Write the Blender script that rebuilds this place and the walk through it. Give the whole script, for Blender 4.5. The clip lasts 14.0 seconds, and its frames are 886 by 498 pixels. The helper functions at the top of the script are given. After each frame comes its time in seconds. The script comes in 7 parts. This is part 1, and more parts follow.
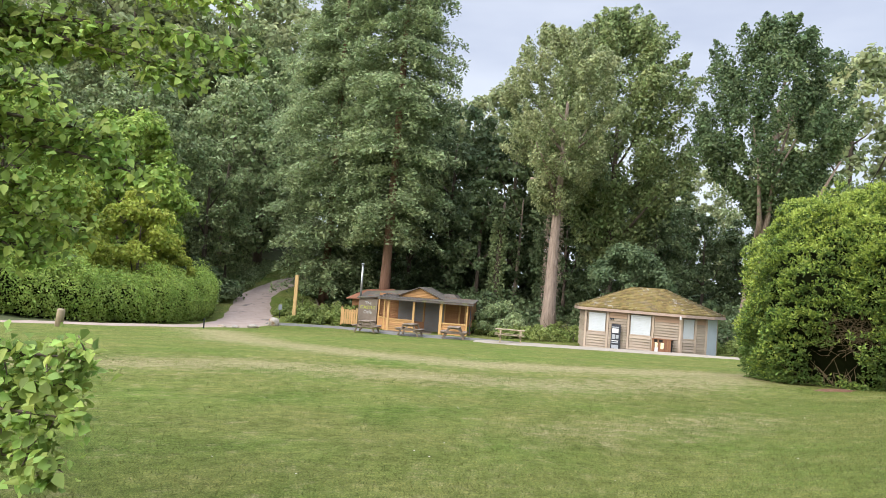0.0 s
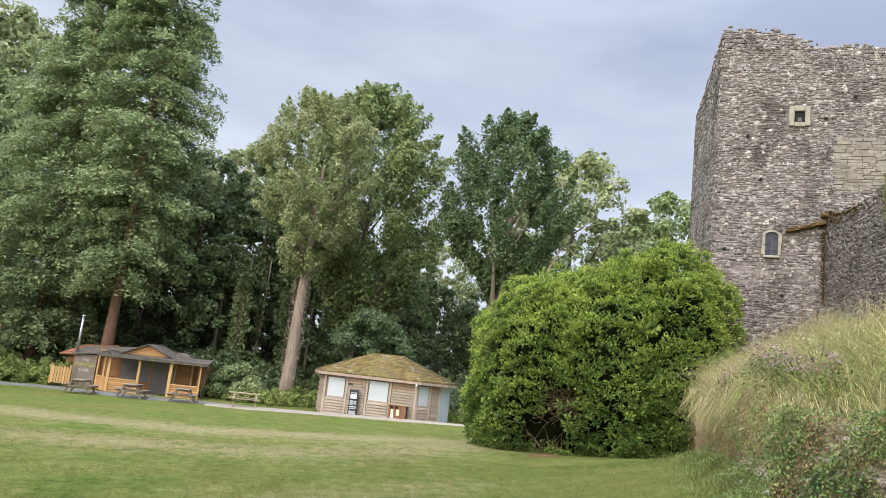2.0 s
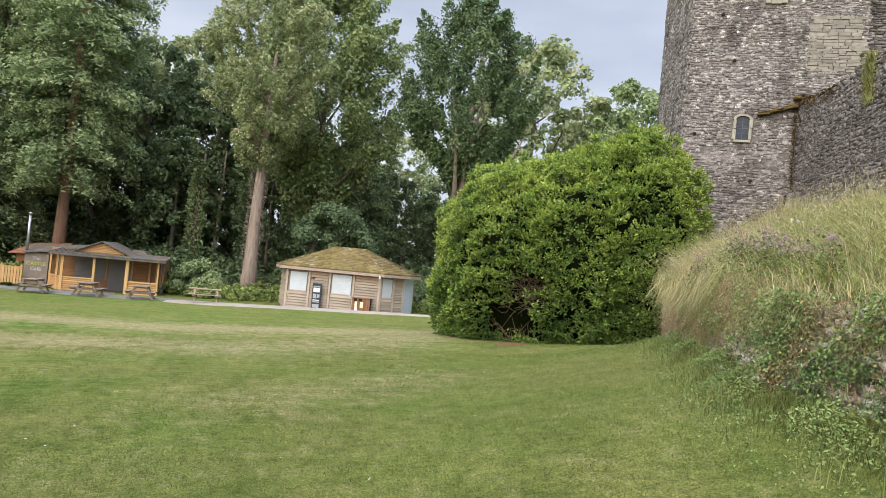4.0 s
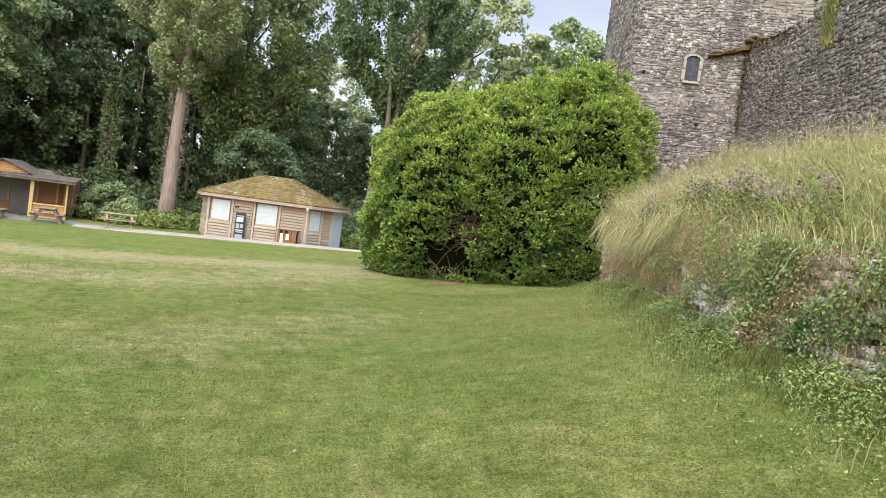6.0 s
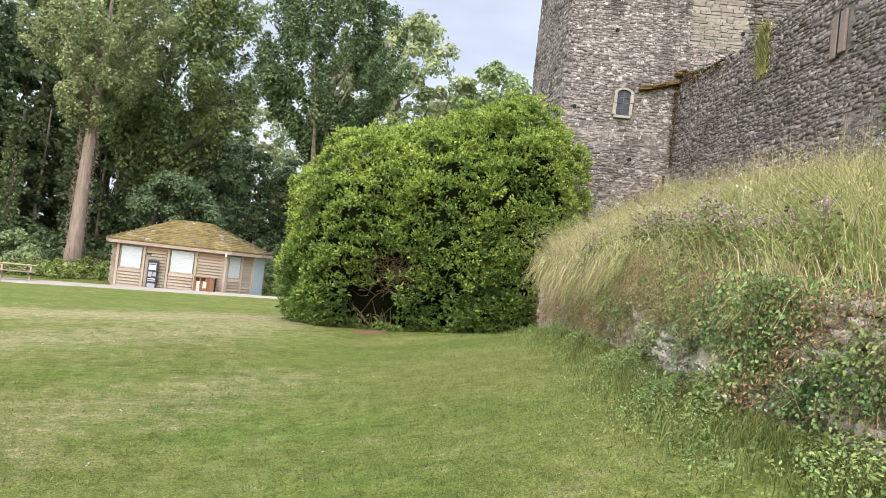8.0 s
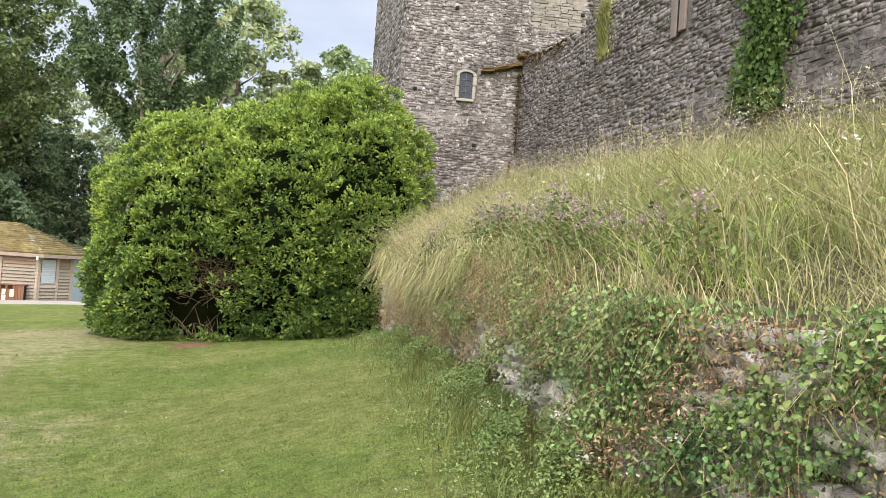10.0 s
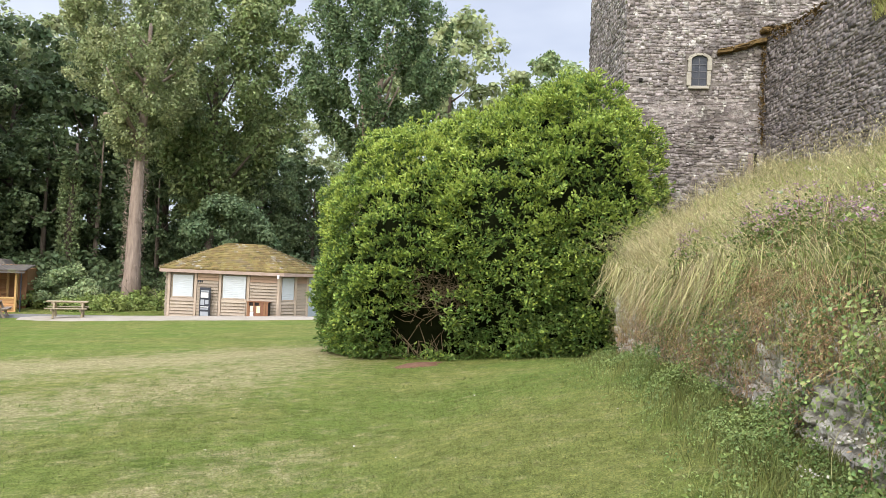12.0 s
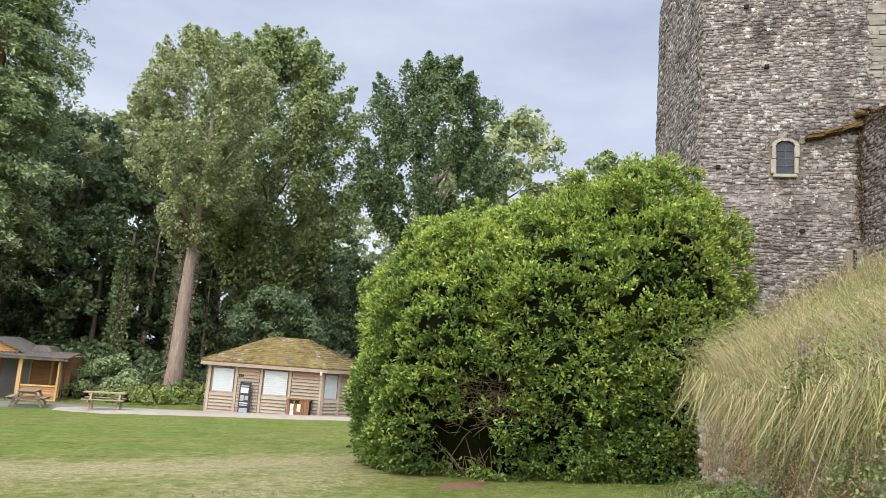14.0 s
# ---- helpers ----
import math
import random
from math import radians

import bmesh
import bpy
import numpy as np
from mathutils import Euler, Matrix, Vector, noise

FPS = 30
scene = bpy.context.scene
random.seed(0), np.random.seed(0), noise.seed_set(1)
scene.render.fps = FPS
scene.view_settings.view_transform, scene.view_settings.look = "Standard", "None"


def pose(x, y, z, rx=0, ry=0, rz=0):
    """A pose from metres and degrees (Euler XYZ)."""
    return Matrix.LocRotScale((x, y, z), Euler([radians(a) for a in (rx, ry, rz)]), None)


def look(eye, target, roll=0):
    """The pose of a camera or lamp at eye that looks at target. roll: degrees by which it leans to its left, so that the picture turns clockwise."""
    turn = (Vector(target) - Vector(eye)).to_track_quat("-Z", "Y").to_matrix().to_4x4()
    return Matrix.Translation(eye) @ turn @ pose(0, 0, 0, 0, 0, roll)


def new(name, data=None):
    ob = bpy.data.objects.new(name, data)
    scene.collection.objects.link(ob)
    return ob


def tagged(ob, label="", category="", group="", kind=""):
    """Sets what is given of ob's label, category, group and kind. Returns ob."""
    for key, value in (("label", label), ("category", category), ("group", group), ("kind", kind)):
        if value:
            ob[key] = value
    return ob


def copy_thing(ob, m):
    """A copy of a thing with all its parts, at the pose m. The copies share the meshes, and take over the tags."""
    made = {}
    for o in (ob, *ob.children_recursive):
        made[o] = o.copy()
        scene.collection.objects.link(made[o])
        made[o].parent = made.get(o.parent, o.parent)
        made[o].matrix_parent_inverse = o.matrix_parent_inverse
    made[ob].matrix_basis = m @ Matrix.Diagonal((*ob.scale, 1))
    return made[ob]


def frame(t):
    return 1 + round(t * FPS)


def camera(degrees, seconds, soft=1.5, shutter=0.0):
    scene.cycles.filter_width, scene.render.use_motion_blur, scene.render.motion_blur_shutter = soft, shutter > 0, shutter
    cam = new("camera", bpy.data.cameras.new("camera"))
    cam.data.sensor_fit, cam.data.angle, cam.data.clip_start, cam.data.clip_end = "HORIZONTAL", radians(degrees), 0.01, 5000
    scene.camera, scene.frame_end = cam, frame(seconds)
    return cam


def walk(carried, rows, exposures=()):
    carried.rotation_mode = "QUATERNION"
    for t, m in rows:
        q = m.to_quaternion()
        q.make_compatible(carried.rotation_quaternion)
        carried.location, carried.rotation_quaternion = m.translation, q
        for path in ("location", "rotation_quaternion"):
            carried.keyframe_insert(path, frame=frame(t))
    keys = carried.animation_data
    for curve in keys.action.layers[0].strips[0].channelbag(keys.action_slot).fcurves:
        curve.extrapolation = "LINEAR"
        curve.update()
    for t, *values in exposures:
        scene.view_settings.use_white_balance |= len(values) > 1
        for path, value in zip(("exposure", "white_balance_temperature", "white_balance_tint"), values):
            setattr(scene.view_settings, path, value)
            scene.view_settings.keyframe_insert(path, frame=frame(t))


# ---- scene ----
cam = camera(62.2, 14.0, soft=0.7)
# seconds, eye, a point looked at, roll to the left
PATH = [
    (0.0, (-0.02, -0.04, 1.53), (-0.022, 1.957, 1.633), 4.4),
    (0.5, (0.03, -0.06, 1.51), (0.06, 1.937, 1.605), 4.5),
    (1.0, (0.124, -0.05, 1.507), (0.158, 1.947, 1.61), 4.1),
    (1.5, (0.30, 0.043, 1.51), (0.446, 2.026, 1.722), 4.5),
    (2.0, (0.365, 0.24, 1.5), (0.994, 2.108, 1.839), 6.5),
    (2.5, (0.375, 0.34, 1.497), (1.217, 2.133, 1.771), 7.0),
    (3.0, (0.385, 0.461, 1.492), (1.156, 2.302, 1.622), 5.8),
    (3.2, (0.40, 0.54, 1.489), (1.204, 2.369, 1.584), 5.5),
    (5.3, (0.66, 1.62, 1.418), (1.35, 3.497, 1.432), 4.8),
    (5.5, (0.69, 1.72, 1.416), (1.504, 3.547, 1.374), 6.7),
    (6.0, (0.77, 1.939, 1.385), (1.73, 3.691, 1.299), 7.6),
    (6.5, (0.941, 2.202, 1.34), (1.945, 3.93, 1.243), 7.5),
    (7.0, (1.14, 2.499, 1.36), (2.175, 4.21, 1.386), 5.4),
    (7.5, (1.324, 2.80, 1.365), (2.398, 4.487, 1.394), 5.8),
    (8.0, (1.55, 3.077, 1.385), (2.658, 4.741, 1.439), 6.5),
    (8.5, (1.88, 3.333, 1.40), (3.129, 4.894, 1.461), 6.8),
    (8.7, (2.02, 3.427, 1.43), (3.37, 4.899, 1.533), 6.2),
    (10.8, (2.94, 4.32, 1.70), (4.349, 5.738, 1.742), 3.9),
    (11.0, (2.98, 4.42, 1.706), (4.295, 5.926, 1.74), 2.8),
    (11.5, (3.06, 4.717, 1.71), (4.212, 6.351, 1.773), 2.2),
    (12.0, (3.19, 5.03, 1.70), (4.139, 6.789, 1.746), 2.4),
    (12.5, (3.38, 5.383, 1.69), (4.129, 7.235, 1.779), 2.5),
    (13.0, (3.55, 5.752, 1.66), (4.646, 7.416, 1.833), 5.0),
    (13.5, (3.745, 6.101, 1.70), (4.842, 7.751, 1.972), 5.4),
    (14.0, (3.965, 6.447, 1.76), (4.762, 8.256, 2.064), 4.2),
]
EXPOSURE = 0.55
walk(cam, [(t, look(eye, aim, roll)) for t, eye, aim, roll in PATH], [(t, EXPOSURE + e) for t, e in ((0.0, 0.06), (1.4, 0.05), (2.5, -0.18), (3.2, -0.18), (5.5, 0.06), (8.5, 0.15), (11.5, 0.12), (12.8, 0.06), (14.0, -0.03))])

# ---- sky and sun: bright high cloud ----
world = bpy.data.worlds.new("sky")
scene.world = world
world.use_nodes = True
wn, wl = world.node_tree.nodes, world.node_tree.links
wn.clear()
w_out, w_bg = wn.new("ShaderNodeOutputWorld"), wn.new("ShaderNodeBackground")
w_sky = wn.new("ShaderNodeTexSky")
w_sky.sky_type, w_sky.sun_disc = "NISHITA", False
SUN_EL, SUN_ROT = radians(38), radians(-130)
w_sky.sun_elevation, w_sky.sun_rotation = SUN_EL, SUN_ROT
w_co, w_map, w_noise, w_ramp = wn.new("ShaderNodeTexCoord"), wn.new("ShaderNodeMapping"), wn.new("ShaderNodeTexNoise"), wn.new("ShaderNodeValToRGB")
w_map.inputs["Scale"].default_value = (1.0, 1.0, 3.2)
w_map.inputs["Rotation"].default_value = (0.15, 0.3, 0.5)
w_noise.inputs["Scale"].default_value, w_noise.inputs["Detail"].default_value, w_noise.inputs["Roughness"].default_value = 1.7, 5.0, 0.5
w_ramp.color_ramp.elements[0].position, w_ramp.color_ramp.elements[0].color = 0.36, (3.8, 4.3, 5.7, 1)
w_ramp.color_ramp.elements[1].position, w_ramp.color_ramp.elements[1].color = 0.68, (6.9, 7.35, 8.3, 1)
w_mix = wn.new("ShaderNodeMixRGB")
w_mix.inputs[0].default_value = 0.86
wl.new(w_co.outputs["Generated"], w_map.inputs["Vector"])
wl.new(w_map.outputs["Vector"], w_noise.inputs["Vector"])
wl.new(w_noise.outputs["Fac"], w_ramp.inputs["Fac"])
wl.new(w_sky.outputs["Color"], w_mix.inputs[1])
wl.new(w_ramp.outputs["Color"], w_mix.inputs[2])
# an overcast sky is some three times brighter overhead than near the horizon
w_sep, w_dome, w_mul = wn.new("ShaderNodeSeparateXYZ"), wn.new("ShaderNodeMapRange"), wn.new("ShaderNodeVectorMath")
w_dome.interpolation_type = "SMOOTHSTEP"
w_dome.inputs["From Min"].default_value, w_dome.inputs["From Max"].default_value = 0.42, 1.0
w_dome.inputs["To Min"].default_value, w_dome.inputs["To Max"].default_value = 1.0, 4.2
w_mul.operation = "SCALE"
wl.new(w_co.outputs["Generated"], w_sep.inputs[0])
wl.new(w_sep.outputs["Z"], w_dome.inputs["Value"])
wl.new(w_mix.outputs["Color"], w_mul.inputs[0])
wl.new(w_dome.outputs["Result"], w_mul.inputs["Scale"])
wl.new(w_mul.outputs["Vector"], w_bg.inputs["Color"])
w_bg.inputs["Strength"].default_value = 0.092
wl.new(w_bg.outputs["Background"], w_out.inputs["Surface"])
sun = new("sun", bpy.data.lights.new("sun", "SUN"))
sun.data.energy, sun.data.angle, sun.data.color = 3.7, radians(75), (1.0, 0.95, 0.86)
sun_way = Vector((math.sin(SUN_ROT) * math.cos(SUN_EL), math.cos(SUN_ROT) * math.cos(SUN_EL), math.sin(SUN_EL)))
sun.matrix_world = look(sun_way * 60, (0, 0, 0))

# ---- materials ----
def mat(name, stops, scale=6.0, rough=0.8, bump=0.0, bump_scale=60.0, vary=0.0, island=0.0, metal=0.0, stretch=(1, 1, 1), spec=0.3, through_light=0.0, detail=6.0, coord="Object", blotch=None):
    """A procedural surface: noise over colour stops, fine relief, and change from piece to piece."""
    m = bpy.data.materials.new(name)
    m.use_nodes = True
    n, l = m.node_tree.nodes, m.node_tree.links
    n.clear()
    out, bsdf = n.new("ShaderNodeOutputMaterial"), n.new("ShaderNodeBsdfPrincipled")
    co, mp, no, ramp = n.new("ShaderNodeTexCoord"), n.new("ShaderNodeMapping"), n.new("ShaderNodeTexNoise"), n.new("ShaderNodeValToRGB")
    mp.inputs["Scale"].default_value = stretch
    no.inputs["Scale"].default_value, no.inputs["Detail"].default_value, no.inputs["Roughness"].default_value = scale, detail, 0.6
    if coord == "World":
        geo0 = n.new("ShaderNodeNewGeometry")
        l.new(geo0.outputs["Position"], mp.inputs["Vector"])
    else:
        l.new(co.outputs[coord], mp.inputs["Vector"])
    l.new(mp.outputs["Vector"], no.inputs["Vector"])
    els = ramp.color_ramp.elements
    while len(els) < len(stops):
        els.new(0.5)
    for i, c in enumerate(stops):
        els[i].position = 0.3 + 0.4 * i / max(1, len(stops) - 1)
        els[i].color = (*c, 1)
    l.new(no.outputs["Fac"], ramp.inputs["Fac"])
    colour = ramp.outputs["Color"]
    for b_colour, b_scale, b_low, b_high in ([blotch] if isinstance(blotch, tuple) else blotch or []):
        bn, br, bm = n.new("ShaderNodeTexNoise"), n.new("ShaderNodeMapRange"), n.new("ShaderNodeMixRGB")
        bn.inputs["Scale"].default_value, bn.inputs["Detail"].default_value, bn.inputs["Roughness"].default_value = b_scale, 5.0, 0.65
        br.inputs["From Min"].default_value, br.inputs["From Max"].default_value = b_low, b_high
        l.new(mp.outputs["Vector"], bn.inputs["Vector"])
        l.new(bn.outputs["Fac"], br.inputs["Value"])
        l.new(br.outputs["Result"], bm.inputs[0])
        l.new(colour, bm.inputs[1])
        bm.inputs[2].default_value = (*b_colour, 1)
        colour = bm.outputs["Color"]
    if vary or island:
        hsv, rng, rngh = n.new("ShaderNodeHueSaturation"), n.new("ShaderNodeMapRange"), n.new("ShaderNodeMapRange")
        source = n.new("ShaderNodeNewGeometry").outputs["Random Per Island"] if island else n.new("ShaderNodeObjectInfo").outputs["Random"]
        v = island or vary
        rng.inputs["To Min"].default_value, rng.inputs["To Max"].default_value = 1 - v, 1 + v
        rngh.inputs["To Min"].default_value, rngh.inputs["To Max"].default_value = 0.5 + 0.05 * v, 0.5 - 0.05 * v
        l.new(source, rng.inputs["Value"])
        mul, fr = n.new("ShaderNodeMath"), n.new("ShaderNodeMath")
        mul.operation, fr.operation, mul.inputs[1].default_value = "MULTIPLY", "FRACT", 17.3
        l.new(source, mul.inputs[0])
        l.new(mul.outputs[0], fr.inputs[0])
        l.new(fr.outputs[0], rngh.inputs["Value"])
        l.new(rng.outputs["Result"], hsv.inputs["Value"])
        l.new(rngh.outputs["Result"], hsv.inputs["Hue"])
        l.new(colour, hsv.inputs["Color"])
        colour = hsv.outputs["Color"]
    l.new(colour, bsdf.inputs["Base Color"])
    bsdf.inputs["Roughness"].default_value, bsdf.inputs["Metallic"].default_value = rough, metal
    bsdf.inputs["Specular IOR Level"].default_value = spec
    if bump:
        bno, bmp = n.new("ShaderNodeTexNoise"), n.new("ShaderNodeBump")
        bno.inputs["Scale"].default_value, bno.inputs["Detail"].default_value = bump_scale, 5.0
        bmp.inputs["Strength"].default_value, bmp.inputs["Distance"].default_value = bump, 0.03
        l.new(mp.outputs["Vector"], bno.inputs["Vector"])
        l.new(bno.outputs["Fac"], bmp.inputs["Height"])
        l.new(bmp.outputs["Normal"], bsdf.inputs["Normal"])
    if through_light:
        tr, mix = n.new("ShaderNodeBsdfTranslucent"), n.new("ShaderNodeMixShader")
        mix.inputs[0].default_value = through_light
        l.new(colour, tr.inputs["Color"])
        l.new(bsdf.outputs["BSDF"], mix.inputs[1])
        l.new(tr.outputs["BSDF"], mix.inputs[2])
        l.new(mix.outputs["Shader"], out.inputs["Surface"])
    else:
        l.new(bsdf.outputs["BSDF"], out.inputs["Surface"])
    return m


def leaf_mat(name, dark, light, island=0.3, scale=0.5, through_light=0.4, rough=0.55, blue=1.55):
    dark, light = [(r * 1.13, g, b * blue) for r, g, b in (dark, light)]
    return mat(name, [dark, light], scale=scale, rough=rough, island=island, through_light=through_light, spec=0.25, detail=3.0)


def lawn_mat():
    """Mown turf: dark and light blades, clover patches, dry straw where it is worn."""
    m = bpy.data.materials.new("mown_grass")
    m.use_nodes = True
    n, l = m.node_tree.nodes, m.node_tree.links
    bsdf = n["Principled BSDF"]
    geo, wear = n.new("ShaderNodeNewGeometry"), n.new("ShaderNodeAttribute")
    wear.attribute_name = "wear"

    def tex(scale, detail, rough=0.6):
        t = n.new("ShaderNodeTexNoise")
        t.inputs["Scale"].default_value, t.inputs["Detail"].default_value, t.inputs["Roughness"].default_value = scale, detail, rough
        l.new(geo.outputs["Position"], t.inputs["Vector"])
        return t.outputs["Fac"]

    def ramp(fac, lo, hi, c0, c1):
        r = n.new("ShaderNodeValToRGB")
        r.color_ramp.elements[0].position, r.color_ramp.elements[1].position = lo, hi
        r.color_ramp.elements[0].color, r.color_ramp.elements[1].color = (*c0, 1), (*c1, 1)
        l.new(fac, r.inputs["Fac"])
        return r.outputs["Color"]

    def mixed(fac, a, b, kind="MIX"):
        x = n.new("ShaderNodeMixRGB")
        x.blend_type = kind
        for i, v in enumerate((fac, a, b)):
            if isinstance(v, (int, float)):
                x.inputs[i].default_value = v
            else:
                l.new(v, x.inputs[i])
        return x.outputs["Color"]

    turf = ramp(tex(1.1, 9, 0.68), 0.34, 0.66, (0.088, 0.120, 0.026), (0.150, 0.172, 0.050))
    fresh = ramp(tex(0.35, 5, 0.6), 0.42, 0.64, (1.12, 1.02, 1.05), (0.85, 1.0, 0.75))
    colour = mixed(1.0, turf, fresh, "MULTIPLY")
    mottle = ramp(tex(6.5, 7, 0.78), 0.36, 0.64, (0.60, 0.65, 0.54), (1.40, 1.34, 1.40))
    colour = mixed(1.0, colour, mottle, "MULTIPLY")
    straw = ramp(tex(14, 6, 0.7), 0.42, 0.62, (0.200, 0.175, 0.085), (0.360, 0.315, 0.175))
    # straw shows in specks everywhere and thickly along the worn ways
    add, rng = n.new("ShaderNodeMath"), n.new("ShaderNodeMapRange")
    add.operation = "ADD"
    patches = n.new("ShaderNodeMath")
    patches.operation, patches.inputs[1].default_value = "MULTIPLY", 0.26
    l.new(wear.outputs["Fac"], patches.inputs[0])
    l.new(tex(3.2, 10, 0.75), add.inputs[0])
    l.new(patches.outputs[0], add.inputs[1])
    rng.inputs["From Min"].default_value, rng.inputs["From Max"].default_value, rng.inputs["To Max"].default_value = 0.53, 0.76, 0.92
    l.new(add.outputs[0], rng.inputs["Value"])
    colour = mixed(rng.outputs["Result"], colour, straw)
    grain = ramp(tex(55, 4, 0.7), 0.32, 0.68, (0.42, 0.46, 0.38), (1.6, 1.54, 1.62))
    colour = mixed(1.0, colour, grain, "MULTIPLY")
    l.new(colour, bsdf.inputs["Base Color"])
    bump = n.new("ShaderNodeBump")
    bump.inputs["Strength"].default_value, bump.inputs["Distance"].default_value = 0.8, 0.04
    l.new(tex(38, 5, 0.7), bump.inputs["Height"])
    l.new(bump.outputs["Normal"], bsdf.inputs["Normal"])
    bsdf.inputs["Roughness"].default_value, bsdf.inputs["Specular IOR Level"].default_value = 0.95, 0.1
    return m


M_LAWN = lawn_mat()
M_BLADE = mat("grass_blade", [(0.105, 0.135, 0.034), (0.215, 0.225, 0.08)], scale=0.8, rough=0.7, island=0.5, coord="World", through_light=0.3, spec=0.15)
M_EARTH = mat("bank_earth", [(0.06, 0.045, 0.03), (0.12, 0.095, 0.055)], scale=4, rough=0.95, bump=0.6)
M_WOODFLOOR = mat("forest_floor", [(0.045, 0.055, 0.022), (0.08, 0.095, 0.035), (0.07, 0.055, 0.035)], scale=0.8, rough=0.95, bump=0.8, bump_scale=10, coord="World")
M_ROAD = mat("pinkish_tarmac", [(0.31, 0.235, 0.20), (0.40, 0.315, 0.275)], scale=1.3, rough=0.85, bump=0.3, bump_scale=40, coord="World", blotch=((0.14, 0.12, 0.11), 0.8, 0.60, 0.66))
M_PATH = mat("grey_tarmac", [(0.13, 0.125, 0.12), (0.19, 0.185, 0.175)], scale=2, rough=0.9, bump=0.3, coord="World")
M_PAVE = mat("pale_concrete", [(0.27, 0.235, 0.195), (0.34, 0.30, 0.255)], scale=2, rough=0.9, bump=0.2, coord="World")
M_STONE = mat("rubble_stone", [(0.15, 0.125, 0.116), (0.225, 0.195, 0.182), (0.32, 0.288, 0.268)], scale=11, rough=0.9, bump=0.7, bump_scale=25, island=0.38, coord="World", blotch=[((0.07, 0.056, 0.05), 0.8, 0.50, 0.72), ((0.40, 0.38, 0.34), 3.5, 0.56, 0.70), ((0.48, 0.46, 0.42), 7.0, 0.60, 0.67)])
M_MORTAR = mat("old_mortar", [(0.13, 0.112, 0.10), (0.235, 0.21, 0.19)], scale=2.5, rough=0.95, bump=0.8, bump_scale=30, coord="World", blotch=((0.06, 0.05, 0.04), 0.5, 0.52, 0.68))
M_STONE_DARK = mat("slate_rubble", [(0.125, 0.102, 0.096), (0.19, 0.163, 0.152), (0.265, 0.235, 0.222)], scale=11, rough=0.9, bump=0.7, bump_scale=25, island=0.35, coord="World", blotch=[((0.06, 0.048, 0.042), 0.9, 0.52, 0.72), ((0.32, 0.30, 0.275), 4.0, 0.60, 0.72)])
M_DRESSED = mat("pale_dressed_stone", [(0.26, 0.235, 0.19), (0.38, 0.35, 0.29)], scale=5, rough=0.9, bump=0.4, coord="World")
M_STONE_PIECE = mat("rubble_stone_piece", [(0.15, 0.125, 0.116), (0.225, 0.195, 0.182), (0.32, 0.288, 0.268)], scale=11, rough=0.9, bump=0.7, bump_scale=25, vary=0.38, coord="World", blotch=[((0.07, 0.056, 0.05), 0.8, 0.50, 0.72), ((0.40, 0.38, 0.34), 3.5, 0.56, 0.70), ((0.48, 0.46, 0.42), 7.0, 0.60, 0.67)])
M_SLATE_PIECE = mat("slate_rubble_piece", [(0.125, 0.102, 0.096), (0.19, 0.163, 0.152), (0.265, 0.235, 0.222)], scale=11, rough=0.9, bump=0.7, bump_scale=25, vary=0.35, coord="World", blotch=[((0.06, 0.048, 0.042), 0.9, 0.52, 0.72), ((0.32, 0.30, 0.275), 4.0, 0.60, 0.72)])
M_MOSS = mat("dry_moss", [(0.075, 0.05, 0.022), (0.175, 0.11, 0.04)], scale=9, rough=1.0, bump=0.8)
M_WEATHER = mat("weathered_cladding", [(0.22, 0.175, 0.13), (0.335, 0.275, 0.215), (0.29, 0.255, 0.215)], scale=3, rough=0.85, bump=0.25, bump_scale=30, vary=0.12, stretch=(0.5, 0.5, 5))
M_RAWWOOD = mat("brownish_cladding", [(0.31, 0.21, 0.145), (0.39, 0.275, 0.20)], scale=3, rough=0.85, bump=0.25, vary=0.12, stretch=(0.5, 0.5, 5))
M_OAK = mat("pale_oak_post", [(0.33, 0.26, 0.20), (0.43, 0.35, 0.28)], scale=4, rough=0.85, bump=0.2, stretch=(4, 4, 0.4))
M_ROOFMOSS = mat("mossy_shingle", [(0.20, 0.145, 0.045), (0.30, 0.235, 0.06), (0.24, 0.17, 0.09)], scale=1.6, rough=1.0, bump=1.0, bump_scale=18, vary=0.2, coord="World", blotch=((0.34, 0.33, 0.30), 1.3, 0.60, 0.70))
M_SHUTTER = mat("white_roller_shutter", [(0.42, 0.45, 0.47), (0.49, 0.52, 0.545)], scale=1, rough=0.5)
M_GREYDOOR = mat("grey_painted_door", [(0.42, 0.46, 0.52), (0.50, 0.54, 0.60)], scale=1, rough=0.5)
M_BLACK = mat("black_board", [(0.015, 0.018, 0.025), (0.03, 0.033, 0.045)], scale=2, rough=0.4)
M_WHITEPRINT = mat("white_print", [(0.5, 0.5, 0.5), (0.6, 0.6, 0.6)], scale=3, rough=0.6)
M_GREYPRINT = mat("grey_print", [(0.22, 0.24, 0.27), (0.32, 0.34, 0.37)], scale=3, rough=0.6)
M_CREAM = mat("cream_notice", [(0.65, 0.60, 0.35), (0.72, 0.68, 0.45)], scale=3, rough=0.7)
M_BINWOOD = mat("red_brown_wood", [(0.16, 0.075, 0.04), (0.23, 0.11, 0.06)], scale=4, rough=0.7, vary=0.15, stretch=(5, 5, 0.5))
M_CAFE = mat("honey_log_lap", [(0.42, 0.225, 0.095), (0.53, 0.305, 0.135)], scale=3, rough=0.7, vary=0.12, stretch=(0.5, 0.5, 4))
